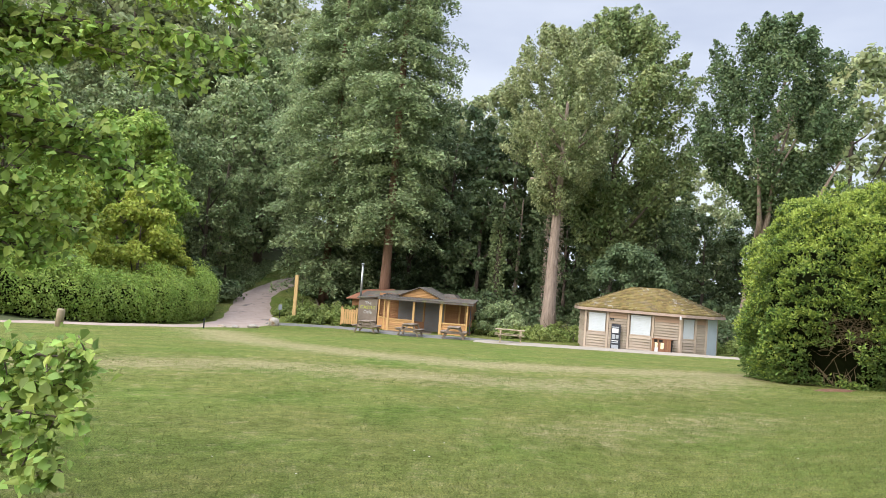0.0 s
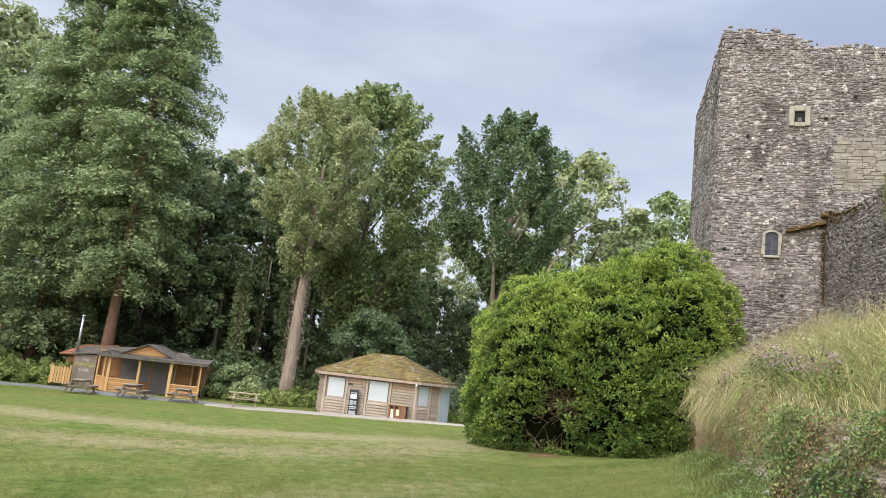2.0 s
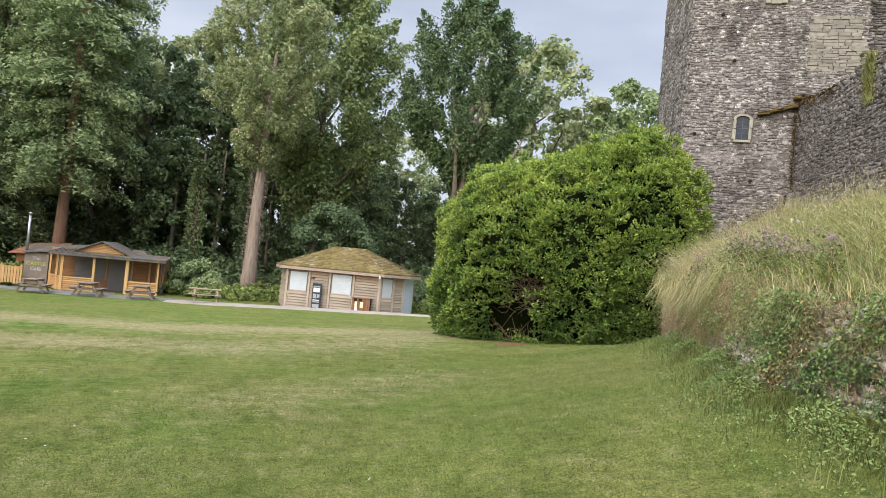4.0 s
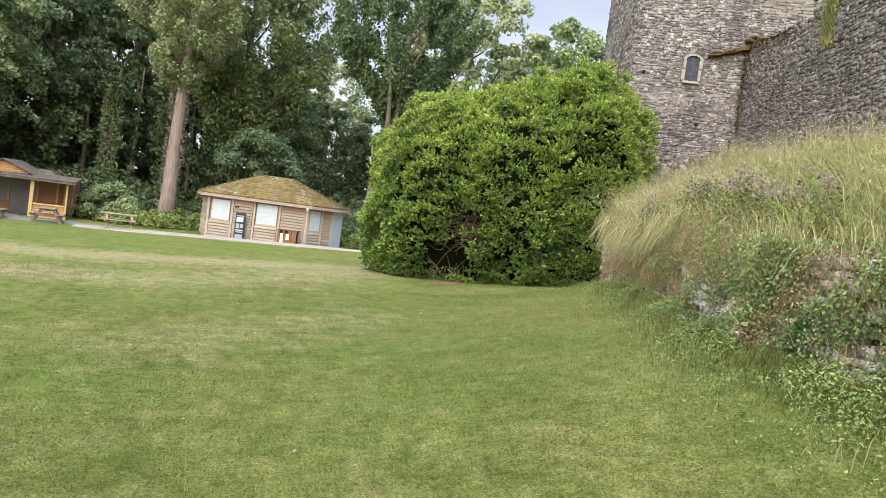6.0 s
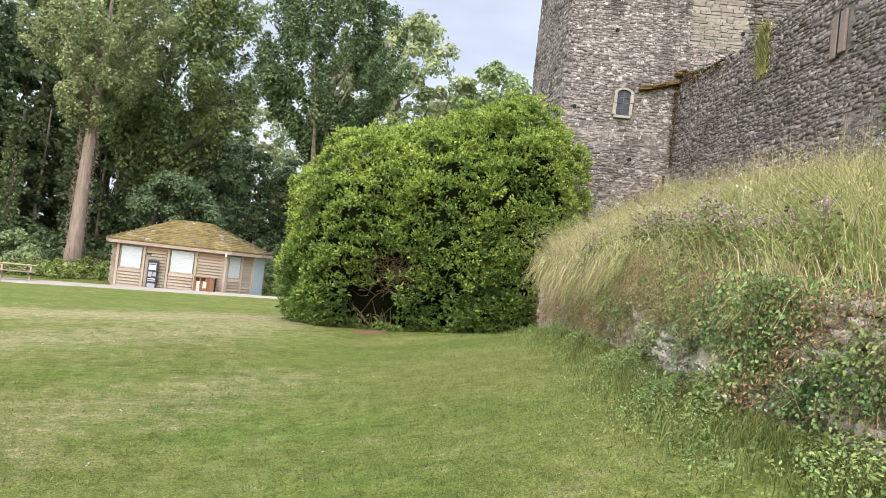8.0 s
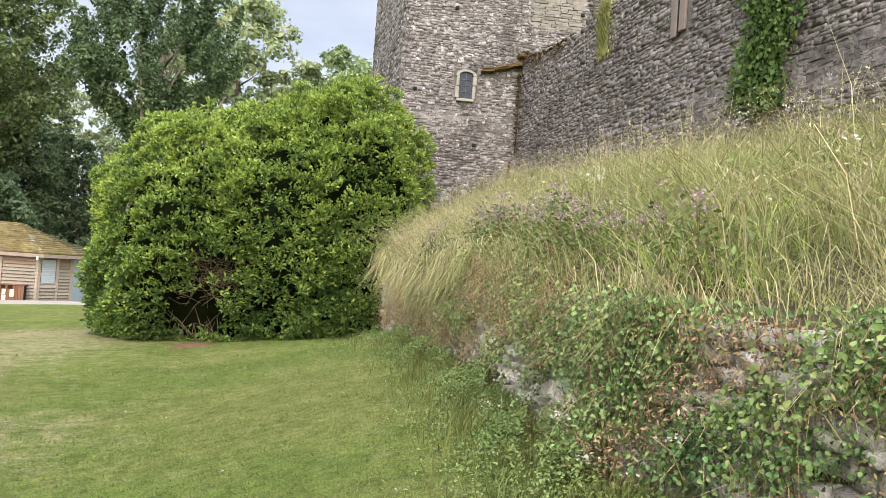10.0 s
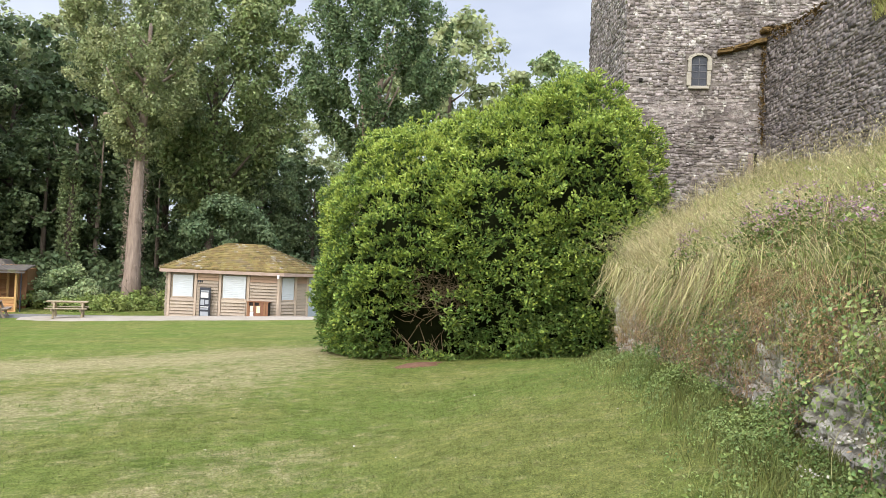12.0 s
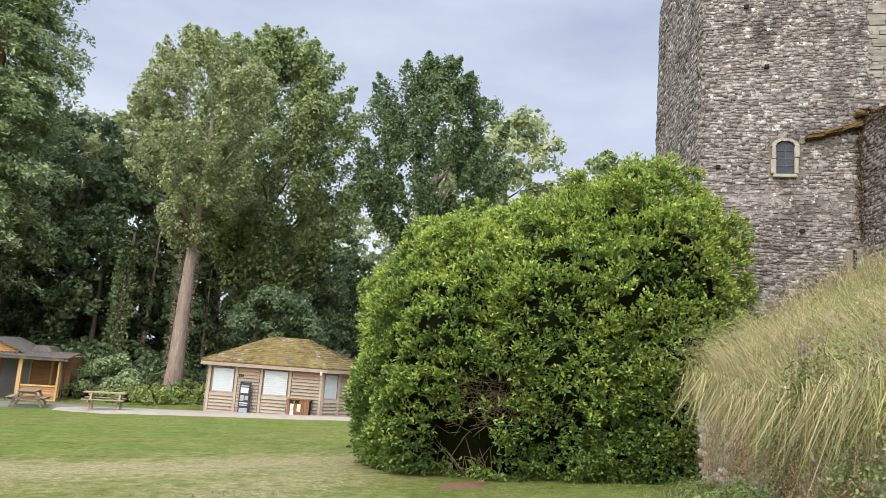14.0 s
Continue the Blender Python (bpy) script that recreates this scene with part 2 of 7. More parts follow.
M_CAFEPOST = mat("orange_timber", [(0.48, 0.285, 0.11), (0.58, 0.365, 0.165)], scale=3, rough=0.7, vary=0.08, stretch=(4, 4, 0.4))
M_CAFEDARK = mat("shaded_brown_timber", [(0.30, 0.15, 0.07), (0.38, 0.20, 0.10)], scale=3, rough=0.75, vary=0.1)
M_SIGNWALL = mat("taupe_board", [(0.20, 0.16, 0.13), (0.27, 0.22, 0.18)], scale=2, rough=0.8)
M_FELT = mat("grey_roof_felt", [(0.085, 0.075, 0.065), (0.15, 0.13, 0.115)], scale=3, rough=0.95, bump=0.3, blotch=((0.14, 0.14, 0.07), 1.5, 0.55, 0.68))
M_ROLLER = mat("slatted_grey_shutter", [(0.19, 0.18, 0.18), (0.25, 0.24, 0.24)], scale=1, rough=0.6)
M_REDTILE = mat("rusty_roof", [(0.24, 0.10, 0.06), (0.32, 0.15, 0.09)], scale=2, rough=0.9)
M_METAL = mat("dull_flue_metal", [(0.35, 0.36, 0.38), (0.48, 0.49, 0.5)], scale=4, rough=0.4, metal=0.8)
M_TABLE = mat("weathered_table_wood", [(0.18, 0.14, 0.11), (0.28, 0.22, 0.175)], scale=4, rough=0.85, vary=0.15, stretch=(4, 1, 1))
M_PALEWOOD = mat("sun_bleached_wood", [(0.25, 0.20, 0.13), (0.34, 0.275, 0.185)], scale=4, rough=0.85, vary=0.1)
M_PINE = mat("fresh_pine_post", [(0.55, 0.36, 0.15), (0.64, 0.43, 0.2)], scale=3, rough=0.7, stretch=(4, 4, 0.4))
M_ROCK = mat("limestone_boulder", [(0.28, 0.25, 0.21), (0.46, 0.42, 0.37)], scale=3, rough=0.9, bump=0.6, blotch=((0.30, 0.17, 0.07), 2.5, 0.52, 0.66))
M_WALLSTONE = mat("pale_wall_stone", [(0.40, 0.36, 0.32), (0.60, 0.56, 0.51)], scale=5, rough=0.9, bump=0.7, vary=0.25, coord="World", blotch=((0.14, 0.12, 0.07), 4.0, 0.60, 0.70))
M_GLASS = mat("dark_leaded_glass", [(0.02, 0.025, 0.035), (0.05, 0.055, 0.07)], scale=8, rough=0.35, spec=0.2)
M_LEAD = mat("lead_bar", [(0.08, 0.08, 0.09), (0.12, 0.12, 0.13)], scale=8, rough=0.6)
M_SLATE = mat("grey_slate", [(0.17, 0.18, 0.20), (0.24, 0.25, 0.27)], scale=4, rough=0.7, vary=0.15)
# near-black for boxes at openings, painted in place of the shade inside
M_VOID = mat("hollow_shade_black", [(0.012, 0.011, 0.01), (0.03, 0.026, 0.022)], scale=3, rough=1.0)
M_BARK = mat("grey_brown_bark", [(0.085, 0.065, 0.05), (0.16, 0.125, 0.10)], scale=3, rough=0.95, bump=1.0, bump_scale=9, stretch=(3, 3, 0.5))
M_BARKRED = mat("reddish_bark", [(0.17, 0.095, 0.065), (0.28, 0.17, 0.12)], scale=3, rough=0.95, bump=1.0, bump_scale=9, stretch=(3, 3, 0.5))
M_BARKPALE = mat("pale_shaggy_bark", [(0.20, 0.15, 0.12), (0.36, 0.28, 0.23)], scale=3, rough=0.95, bump=1.0, bump_scale=10, stretch=(3, 3, 0.4))
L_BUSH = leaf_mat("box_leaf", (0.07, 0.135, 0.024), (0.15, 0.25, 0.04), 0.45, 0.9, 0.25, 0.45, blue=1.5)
# yellower shoot tips, with the light on the bush's upper sides painted in
L_BUSHTIP = leaf_mat("lit_tip_box_leaf", (0.19, 0.30, 0.04), (0.34, 0.46, 0.065), 0.25, 0.9, 0.25, 0.45, blue=1.5)
# near-black core colour: shade deep among the leaves, put into the colour
L_BUSHCORE = mat("inner_shade_black", [(0.006, 0.008, 0.003), (0.012, 0.015, 0.006)], scale=3, rough=1.0, spec=0.0)
L_MAPLE = leaf_mat("sycamore_leaf", (0.17, 0.265, 0.075), (0.33, 0.43, 0.14), 0.45)
L_SYC = leaf_mat("dark_sycamore_leaf", (0.072, 0.13, 0.038), (0.17, 0.255, 0.075), 0.5)
L_OAK = leaf_mat("browning_leaf", (0.145, 0.23, 0.058), (0.32, 0.41, 0.115), 0.5)
L_PALE = leaf_mat("pale_lime_leaf", (0.20, 0.29, 0.085), (0.38, 0.45, 0.155), 0.4)
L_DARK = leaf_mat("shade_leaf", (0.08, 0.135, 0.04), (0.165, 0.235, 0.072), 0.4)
L_CONIFER = leaf_mat("conifer_spray", (0.165, 0.255, 0.09), (0.33, 0.435, 0.16), 0.45, blue=1.4)
L_YELLOW = leaf_mat("golden_leaf", (0.26, 0.37, 0.045), (0.44, 0.53, 0.09), 0.3, 1.2, blue=1.2)
L_HEDGE = leaf_mat("hedge_leaf", (0.199, 0.338, 0.052), (0.374, 0.538, 0.106), 0.35, 0.8, blue=1.25)
L_LIME = leaf_mat("lime_tree_leaf", (0.17, 0.29, 0.055), (0.36, 0.51, 0.11), 0.5, 1.5, 0.45, blue=1.25)
L_IVY = leaf_mat("ivy_leaf", (0.08, 0.165, 0.05), (0.25, 0.38, 0.12), 0.65, 3.0, 0.2, 0.35, blue=1.15)
L_RUST = leaf_mat("rusty_dead_leaf", (0.25, 0.17, 0.075), (0.50, 0.40, 0.20), 0.55, 2.5, 0.25, 0.9, blue=1.2)
L_BRAMBLE = leaf_mat("bramble_leaf", (0.15, 0.245, 0.055), (0.31, 0.41, 0.12), 0.4, 2.0, 0.3, blue=1.25)
L_BLUEGREEN = leaf_mat("grey_green_leaf", (0.08, 0.145, 0.045), (0.155, 0.23, 0.075), 0.3)
L_STRAW = leaf_mat("straw_grass", (0.32, 0.325, 0.14), (0.54, 0.525, 0.265), 0.5, 1.5, 0.35, 0.8, blue=1.15)
L_TALLGRASS = leaf_mat("tall_green_grass", (0.19, 0.245, 0.07), (0.38, 0.40, 0.15), 0.5, 0.9, 0.35, 0.8, blue=1.15)
L_PURPLE = leaf_mat("marjoram_flower", (0.26, 0.17, 0.22), (0.42, 0.30, 0.36), 0.3, 4, 0.2, 0.8, blue=1.12)
L_BROWNSTEM = leaf_mat("dead_stem", (0.12, 0.07, 0.035), (0.24, 0.15, 0.08), 0.35, 3, 0.1, 0.9, blue=1.2)
L_WHITEFLOWER = leaf_mat("white_flower", (0.38, 0.40, 0.33), (0.52, 0.54, 0.46), 0.1, 4, 0.2, 0.8, blue=1.05)

# ---- mesh tools ----
def link(name, me, material, parent=None):
    if material:
        me.materials.append(material)
    ob = new(name, me)
    if parent:
        ob.parent = parent
    return ob


def part(name, bm, material, parent, label=""):
    me = bpy.data.meshes.new(name)
    bm.to_mesh(me)
    bm.free()
    return tagged(link(name, me, material, parent), label)


def empty(name, m=None):
    ob = new(name)
    ob.empty_display_size = 0.1
    if m is not None:
        ob.matrix_world = m
    return ob


def raw(name, verts, faces, material, parent=None, smooth=False):
    me = bpy.data.meshes.new(name)
    me.from_pydata([tuple(v) for v in verts], [], faces)
    if smooth:
        me.polygons.foreach_set("use_smooth", [True] * len(me.polygons))
    me.update()
    return link(name, me, material, parent)


def array_mesh(name, verts, pattern=None):
    """A mesh of N alike loose pieces from an array (N, k, 3): one face each, or the faces of the pattern."""
    n, k = verts.shape[:2]
    pattern = pattern or [tuple(range(k))]
    me = bpy.data.meshes.new(name)
    me.vertices.add(n * k)
    me.vertices.foreach_set("co", np.ascontiguousarray(verts, dtype=np.float32).ravel())
    flat = np.concatenate([np.array(f) for f in pattern])
    index = (np.arange(n)[:, None] * k + flat[None]).astype(np.int32).ravel()
    sizes = np.array([len(f) for f in pattern])
    starts = (np.arange(n)[:, None] * len(flat) + np.r_[0, np.cumsum(sizes)[:-1]][None]).astype(np.int32).ravel()
    me.loops.add(len(index))
    me.loops.foreach_set("vertex_index", index)
    me.polygons.add(n * len(pattern))
    me.polygons.foreach_set("loop_start", starts)
    me.update(calc_edges=True)
    return me


def unit(a):
    return a / np.maximum(np.linalg.norm(a, axis=-1, keepdims=True), 1e-9)


def leaf_quads(points, facing, size, rng, narrow=0.6, spread=0.7, fold=0.15):
    """Pointed leaves: rhombs folded a little, lying roughly across the facing."""
    n = len(points)
    f = unit(facing + spread * rng.normal(size=(n, 3)))
    a = unit(np.cross(f, rng.normal(size=(n, 3))))
    b = np.cross(f, a)
    s = (size * rng.uniform(0.65, 1.35, n))[:, None]
    return np.stack([points - a * s * 0.5, points + b * s * narrow * 0.5 + f * s * fold, points + a * s * 0.5, points - b * s * narrow * 0.5 + f * s * fold], 1)


def broad_leaves(points, facing, size, rng, spread=0.5, wide=0.8, fold=0.12, droop=0.0):
    """Near leaves with six corners: broad at the base, pointed, folded along the rib. Two faces a leaf."""
    n = len(points)
    f = unit(facing + spread * rng.normal(size=(n, 3)))
    a = unit(np.cross(f, rng.normal(size=(n, 3))) + np.array([0, 0, -droop]))
    f = unit(np.cross(np.cross(a, f), a))
    b = np.cross(f, a)
    s = (size * rng.uniform(0.6, 1.35, n))[:, None]
    up = f * s * fold
    return np.stack([points - a * s * 0.45, points + b * s * wide * 0.46 - a * s * 0.15 + up, points + b * s * wide * 0.33 + a * s * 0.2 + up, points + a * s * 0.6, points - b * s * wide * 0.33 + a * s * 0.2 + up, points - b * s * wide * 0.46 - a * s * 0.15 + up], 1)


BROAD = [(0, 1, 2, 3), (0, 3, 4, 5)]


def blades(roots, height, width, rng, lean=0.35, way=None):
    """Bent grass blades: a tapering quad and a tip."""
    n = len(roots)
    tuft = 0.72 + 0.3 * np.sin(roots[:, 0] * 5.1 + np.sin(roots[:, 1] * 3.7)) * np.sin(roots[:, 1] * 4.3 + np.sin(roots[:, 0] * 2.9)) + 0.2 * np.sin(roots[:, 0] * 13.0 + roots[:, 1] * 11.0)
    h = (height * tuft * rng.uniform(0.6, 1.6, n))[:, None]
    a = rng.uniform(0, 2 * math.pi, n)
    d = np.stack([np.cos(a), np.sin(a), np.zeros(n)], 1)
    side = np.stack([-np.sin(a + 0.8), np.cos(a + 0.8), np.zeros(n)], 1) * width * 0.5
    if way is not None:
        d = d * 0.5 + way
    d = d * (lean * rng.uniform(0.2, 1.6, n))[:, None]
    z = np.array([0, 0, 1.0])
    m, t = roots + h * (z * 0.6 + d * 0.3), roots + h * (z * (1.0 - 0.25 * (d ** 2).sum(1, keepdims=True)) + d)
    return np.stack([roots - side, roots + side, m + side * 0.8, m - side * 0.8, t], 1)


BLADE = [(0, 1, 2, 3), (3, 2, 4)]


def arching(roots, height, width, rng, way, droop=0.5):
    """Long grass blades that rise and arch over: two tapering pieces and a drooping tip."""
    n = len(roots)
    h = (height * rng.uniform(0.45, 1.5, n))[:, None]
    w = way + rng.normal(size=(n, 3)) * np.array([0.5, 0.5, 0.0])
    a = rng.uniform(0, math.pi, n)
    side = np.stack([np.cos(a), np.sin(a), np.zeros(n)], 1) * width * 0.5
    z = np.array([0, 0, 1.0])
    fall = (droop * rng.uniform(0.2, 1.4, n))[:, None]
    p1, p2 = roots + h * (z * 0.45 + w * 0.22), roots + h * (z * (0.82 - 0.25 * fall) + w * 0.62)
    tip = roots + h * (z * (1.0 - 0.75 * fall) + w * 1.15)
    return np.stack([roots - side, roots + side, p1 + side * 0.9, p1 - side * 0.9, p2 + side * 0.6, p2 - side * 0.6, tip], 1)


ARCH = [(0, 1, 2, 3), (3, 2, 4, 5), (5, 4, 6)]


def stuff(name, me, material, label, category, parent=None):
    return tagged(link(name, me, material, parent), label, category, kind="stuff")


def bm_box(bm, x0, x1, y0, y1, z0, z1, bevel=0.0):
    r = bmesh.ops.create_cube(bm, size=1.0, matrix=Matrix.LocRotScale(((x0 + x1) / 2, (y0 + y1) / 2, (z0 + z1) / 2), None, (x1 - x0, y1 - y0, z1 - z0)))
    if bevel:
        edges = list({e for v in r["verts"] for e in v.link_edges})
        bmesh.ops.bevel(bm, geom=edges, offset=bevel, segments=1, affect="EDGES", profile=0.5)


def box(name, dims, material, parent, label="", bevel=0.01, m=None):
    bm = bmesh.new()
    bm_box(bm, *dims, bevel=bevel)
    ob = part(name, bm, material, parent, label)
    if m is not None:
        ob.matrix_local = m
    return ob


def tube(points, radii, sides=8):
    """Vertices and faces of a tapering tube through the points."""
    verts, faces = [], []
    pts = [Vector(p) for p in points]
    for i, p in enumerate(pts):
        d = (pts[min(i + 1, len(pts) - 1)] - pts[max(i - 1, 0)]).normalized()
        a = d.orthogonal().normalized() if abs(d.z) < 0.9 else Vector((1, 0, 0)).cross(d).normalized()
        b = d.cross(a)
        for k in range(sides):
            t = 2 * math.pi * k / sides
            verts.append(p + (a * math.cos(t) + b * math.sin(t)) * radii[i])
    for i in range(len(pts) - 1):
        for k in range(sides):
            k2 = (k + 1) % sides
            faces.append((i * sides + k, i * sides + k2, (i + 1) * sides + k2, (i + 1) * sides + k))
    faces.append(tuple((len(pts) - 1) * sides + k for k in range(sides)))
    faces.append(tuple(reversed(range(sides))))
    return verts, faces


def join_tubes(tubes):
    verts, faces = [], []
    for v, f in tubes:
        o = len(verts)
        verts += v
        faces += [tuple(i + o for i in q) for q in f]
    return verts, faces


def sstep(a, b, v):
    t = np.clip((v - a) / (b - a), 0, 1)
    return t * t * (3 - 2 * t)


# ---- lie of the land ----
WALL_LINE = [(5.2, -6.0), (5.5, 1.0), (5.75, 4.2), (6.3, 6.0), (8.8, 9.2), (12.6, 15.3)]


def wall_x(y):
    return np.interp(y, [p[1] for p in WALL_LINE] + [60.0], [p[0] for p in WALL_LINE] + [41.0])


def ground_z(x, y):
    x, y = np.asarray(x, float), np.asarray(y, float)
    yy = np.clip(y, -40, 46)
    base = -0.026 * yy - 0.0185 * np.maximum(yy - 20, 0) + 0.02 * np.clip(x, -20, 25)
    d = (x - wall_x(y)) * 0.8
    s = 0.62 * x + 0.785 * y
    rise = 0.6 * sstep(1, 8, s) * sstep(-4.2, 0.0, d) * (1 - sstep(15, 24, s))
    # valley side climbing beyond the road, and woods rising at the back
    hill = 0.42 * np.maximum(-(x + 20.5) - 0.10 * (y - 40), 0) * sstep(20, 60, y + 0 * x) + 0.16 * np.maximum(y - 72, 0) * sstep(-4, -26, x) + 0.05 * np.maximum(y - 85, 0)
    # the road climbs towards the wood
    climb = 3.0 * sstep(50, 82, y) * sstep(-6, -13, x)
    lumps = 0.02 * np.sin(x * 0.33 + 1.3) * np.sin(y * 0.27) + 0.006 * np.sin(x * 1.1 + y * 0.8)
    return base + rise + hill + climb + lumps

# ---- ground ----
WORN_WAYS = [([(-11, 36), (-7, 27.3), (-2.6, 22.6), (1.2, 20.4), (4.6, 20.7), (9.2, 21.6)], 1.0), ([(-7.5, 14.5), (-4, 16.6), (-1, 16.3), (2.3, 15.6), (5, 16.8), (8.5, 20.5)], 0.8), ([(1.8, 9.5), (3.5, 10.5), (5.2, 12.0)], 0.55)]

def grid_sheet(name, xs, ys, zf, material):
    gx, gy = np.meshgrid(xs, ys)
    gz = zf(gx, gy)
    verts = np.stack([gx.ravel(), gy.ravel(), gz.ravel()], 1)
    nx = len(xs)
    faces = [(j * nx + i, j * nx + i + 1, (j + 1) * nx + i + 1, (j + 1) * nx + i) for j in range(len(ys) - 1) for i in range(nx - 1)]
    return raw(name, verts.tolist(), faces, material, smooth=True)


gxs = np.r_[np.linspace(-600, -70, 10), np.linspace(-60, -21, 20), np.linspace(-20, 24, 89), np.linspace(26, 60, 15), np.linspace(80, 600, 8)]
gys = np.r_[np.linspace(-600, -30, 8), np.linspace(-20, -3, 10), np.linspace(-2, 52, 109), np.linspace(54, 100, 24), np.linspace(120, 700, 10)]


def far_flat(x, y):
    z = ground_z(np.clip(x, -90, 90), np.clip(y, -40, 130))
    return z


ground = tagged(grid_sheet("ground", gxs, gys, far_flat, M_LAWN), "wide mown lawn with dry worn patches", "lawn", kind="structure")
# worn ways trodden across the turf
wear = ground.data.attributes.new("wear", "FLOAT", "POINT")
co = np.zeros(len(ground.data.vertices) * 3, np.float32)
ground.data.vertices.foreach_get("co", co)
co = co.reshape(-1, 3)[:, :2]


def near_line(line, half):
    best = np.full(len(co), 1e9)
    for a, b in zip(line, line[1:]):
        a, b = np.array(a, float), np.array(b, float)
        t = np.clip(((co - a) @ (b - a)) / ((b - a) @ (b - a)), 0, 1)
        best = np.minimum(best, np.linalg.norm(co - a - t[:, None] * (b - a), axis=1))
    return np.exp(-(best / half) ** 2)


worn = np.maximum.reduce([WORN_WAYS[0][1] * near_line(WORN_WAYS[0][0], 1.7), WORN_WAYS[1][1] * near_line(WORN_WAYS[1][0], 1.5), WORN_WAYS[2][1] * near_line(WORN_WAYS[2][0], 0.9)])
wear.data.foreach_set("value", worn.astype(np.float32))


# ---- leaf litter and shade plants under the trees ----
for sheet_x, sheet_y in ((np.linspace(-90, -18.7, 41), np.linspace(30, 130, 50)), (np.linspace(-7, 80, 44), np.linspace(54, 130, 40)), (np.linspace(-18.7, -7, 14), np.linspace(86, 130, 20))):
    tagged(grid_sheet("ground_wood", sheet_x, sheet_y, lambda x, y: ground_z(x, y) + 0.04, M_WOODFLOOR), "shady woodland floor of leaf litter and low plants", "woodland floor", kind="structure")


def strip(name, line, widths, material, lift, label, category):
    """A ribbon laid on the land along a line."""
    verts, faces = [], []
    pts = [Vector((*p, 0)) for p in line]
    fine = []
    for i in range(len(pts) - 1):
        for k in range(8):
            t = k / 8
            p0, p1, p2, p3 = pts[max(i - 1, 0)], pts[i], pts[i + 1], pts[min(i + 2, len(pts) - 1)]
            fine.append((0.5 * ((2 * p1) + (p2 - p0) * t + (2 * p0 - 5 * p1 + 4 * p2 - p3) * t * t + (3 * p1 - p0 - 3 * p2 + p3) * t ** 3), widths[i] + (widths[i + 1] - widths[i]) * t))
    fine.append((pts[-1], widths[-1]))
    for i, (p, w) in enumerate(fine):
        d = (fine[min(i + 1, len(fine) - 1)][0] - fine[max(i - 1, 0)][0]).normalized()
        side = Vector((-d.y, d.x, 0))
        for k in range(7):
            q = p + side * w * (0.5 - k / 6) * (1 + 0.06 * math.sin(i * 1.7 + k))
            verts.append((q.x, q.y, float(ground_z(q.x, q.y)) + lift + (0.0 if 0 < k < 6 else -lift - 0.02)))
    for i in range(len(fine) - 1):
        for k in range(6):
            faces.append((i * 7 + k, i * 7 + k + 1, (i + 1) * 7 + k + 1, (i + 1) * 7 + k))
    return tagged(raw(name, verts, faces, material, smooth=True), label, category, kind="structure")


strip("road", [(-40, 20), (-26, 27), (-18.6, 33), (-14.4, 41), (-13.3, 50), (-14.9, 58), (-16.4, 66), (-15.6, 74), (-12.0, 80), (-5, 86)], [3.0, 3.0, 3.0, 3.2, 4.4, 3.6, 3.2, 3.0, 3.0, 3.0], M_ROAD, 0.05, "pinkish worn tarmac lane curving uphill into the wood", "road")
strip("path", [(-11.8, 51), (-7, 51), (-2, 47.6), (3, 46.2), (6, 44.5)], [2.2, 2.0, 2.4, 2.2, 2.0], M_PATH, 0.06, "narrow grey tarmac path past the café", "path")
strip("pavement", [(2.6, 44.4), (5.2, 42.8), (8.6, 41.0), (12.8, 38.9), (17, 37.6), (24, 37.0)], [2.0, 5.0, 4.4, 2.8, 1.2, 0.8], M_PAVE, 0.08, "pale concrete apron round the kiosk", "pavement")

# ---- castle: rough masses (stones laid on further down) ----
FACE_P, FACE_U, FACE_N = Vector((15.5, 16.65, 0)), Vector((0.80, -0.60, 0)), Vector((-0.60, -0.80, 0))
CURT_P, CURT_U, CURT_N = Vector((16.74, 15.72, 0)), Vector((-0.511, -0.859, 0)).normalized(), Vector((-0.859, 0.511, 0)).normalized()


def prism(name, plan, z0, tops, material, parent=None):
    n = len(plan)
    verts = [(*p, z0) for p in plan] + [(*p, t) for p, t in zip(plan, tops)]
    faces = [(i, (i + 1) % n, n + (i + 1) % n, n + i) for i in range(n)] + [tuple(range(n, 2 * n)), tuple(reversed(range(n)))]
    return raw(name, verts, faces, material, parent)


def on(p, u, s, nrm=None, d=0.0):
    q = p + u * s + (nrm * d if nrm else Vector())
    return (q.x, q.y)


tower = tagged(empty("castle_tower", pose(15.5, 16.65, 0)), "tall ruined square stone tower with ragged top and two small windows", "castle tower")
SIDE = Vector((0.5, 0.866, 0))
tl = Vector((*on(FACE_P, FACE_U, -1.42), 0))
t_left = tl + SIDE * 5.0
plan = [(tl.x, tl.y), on(FACE_P, FACE_U, 3.12), on(FACE_P, FACE_U, 3.12, FACE_N, -5.0), (t_left.x, t_left.y)]
for o in (prism("tower_body", plan, -1.2, [12.25, 11.6, 11.4, 11.7], M_MORTAR),):
    o.parent = tower
    o.matrix_parent_inverse = tower.matrix_world.inverted()
curtain = tagged(empty("castle_wall", pose(16.74, 15.72, 0)), "long dark rubble curtain wall climbing beside the bank", "castle wall")
c_plan = [on(CURT_P, CURT_U, 0.0), on(CURT_P, CURT_U, 22.0), on(CURT_P, CURT_U, 22.0, CURT_N, -1.2), on(CURT_P, CURT_U, 0.0, CURT_N, -1.2)]
o = prism("wall_core", c_plan, 0.5, [6.5, 7.05, 7.05, 6.5], M_MORTAR)
o.parent = curtain
o.matrix_parent_inverse = curtain.matrix_world.inverted()


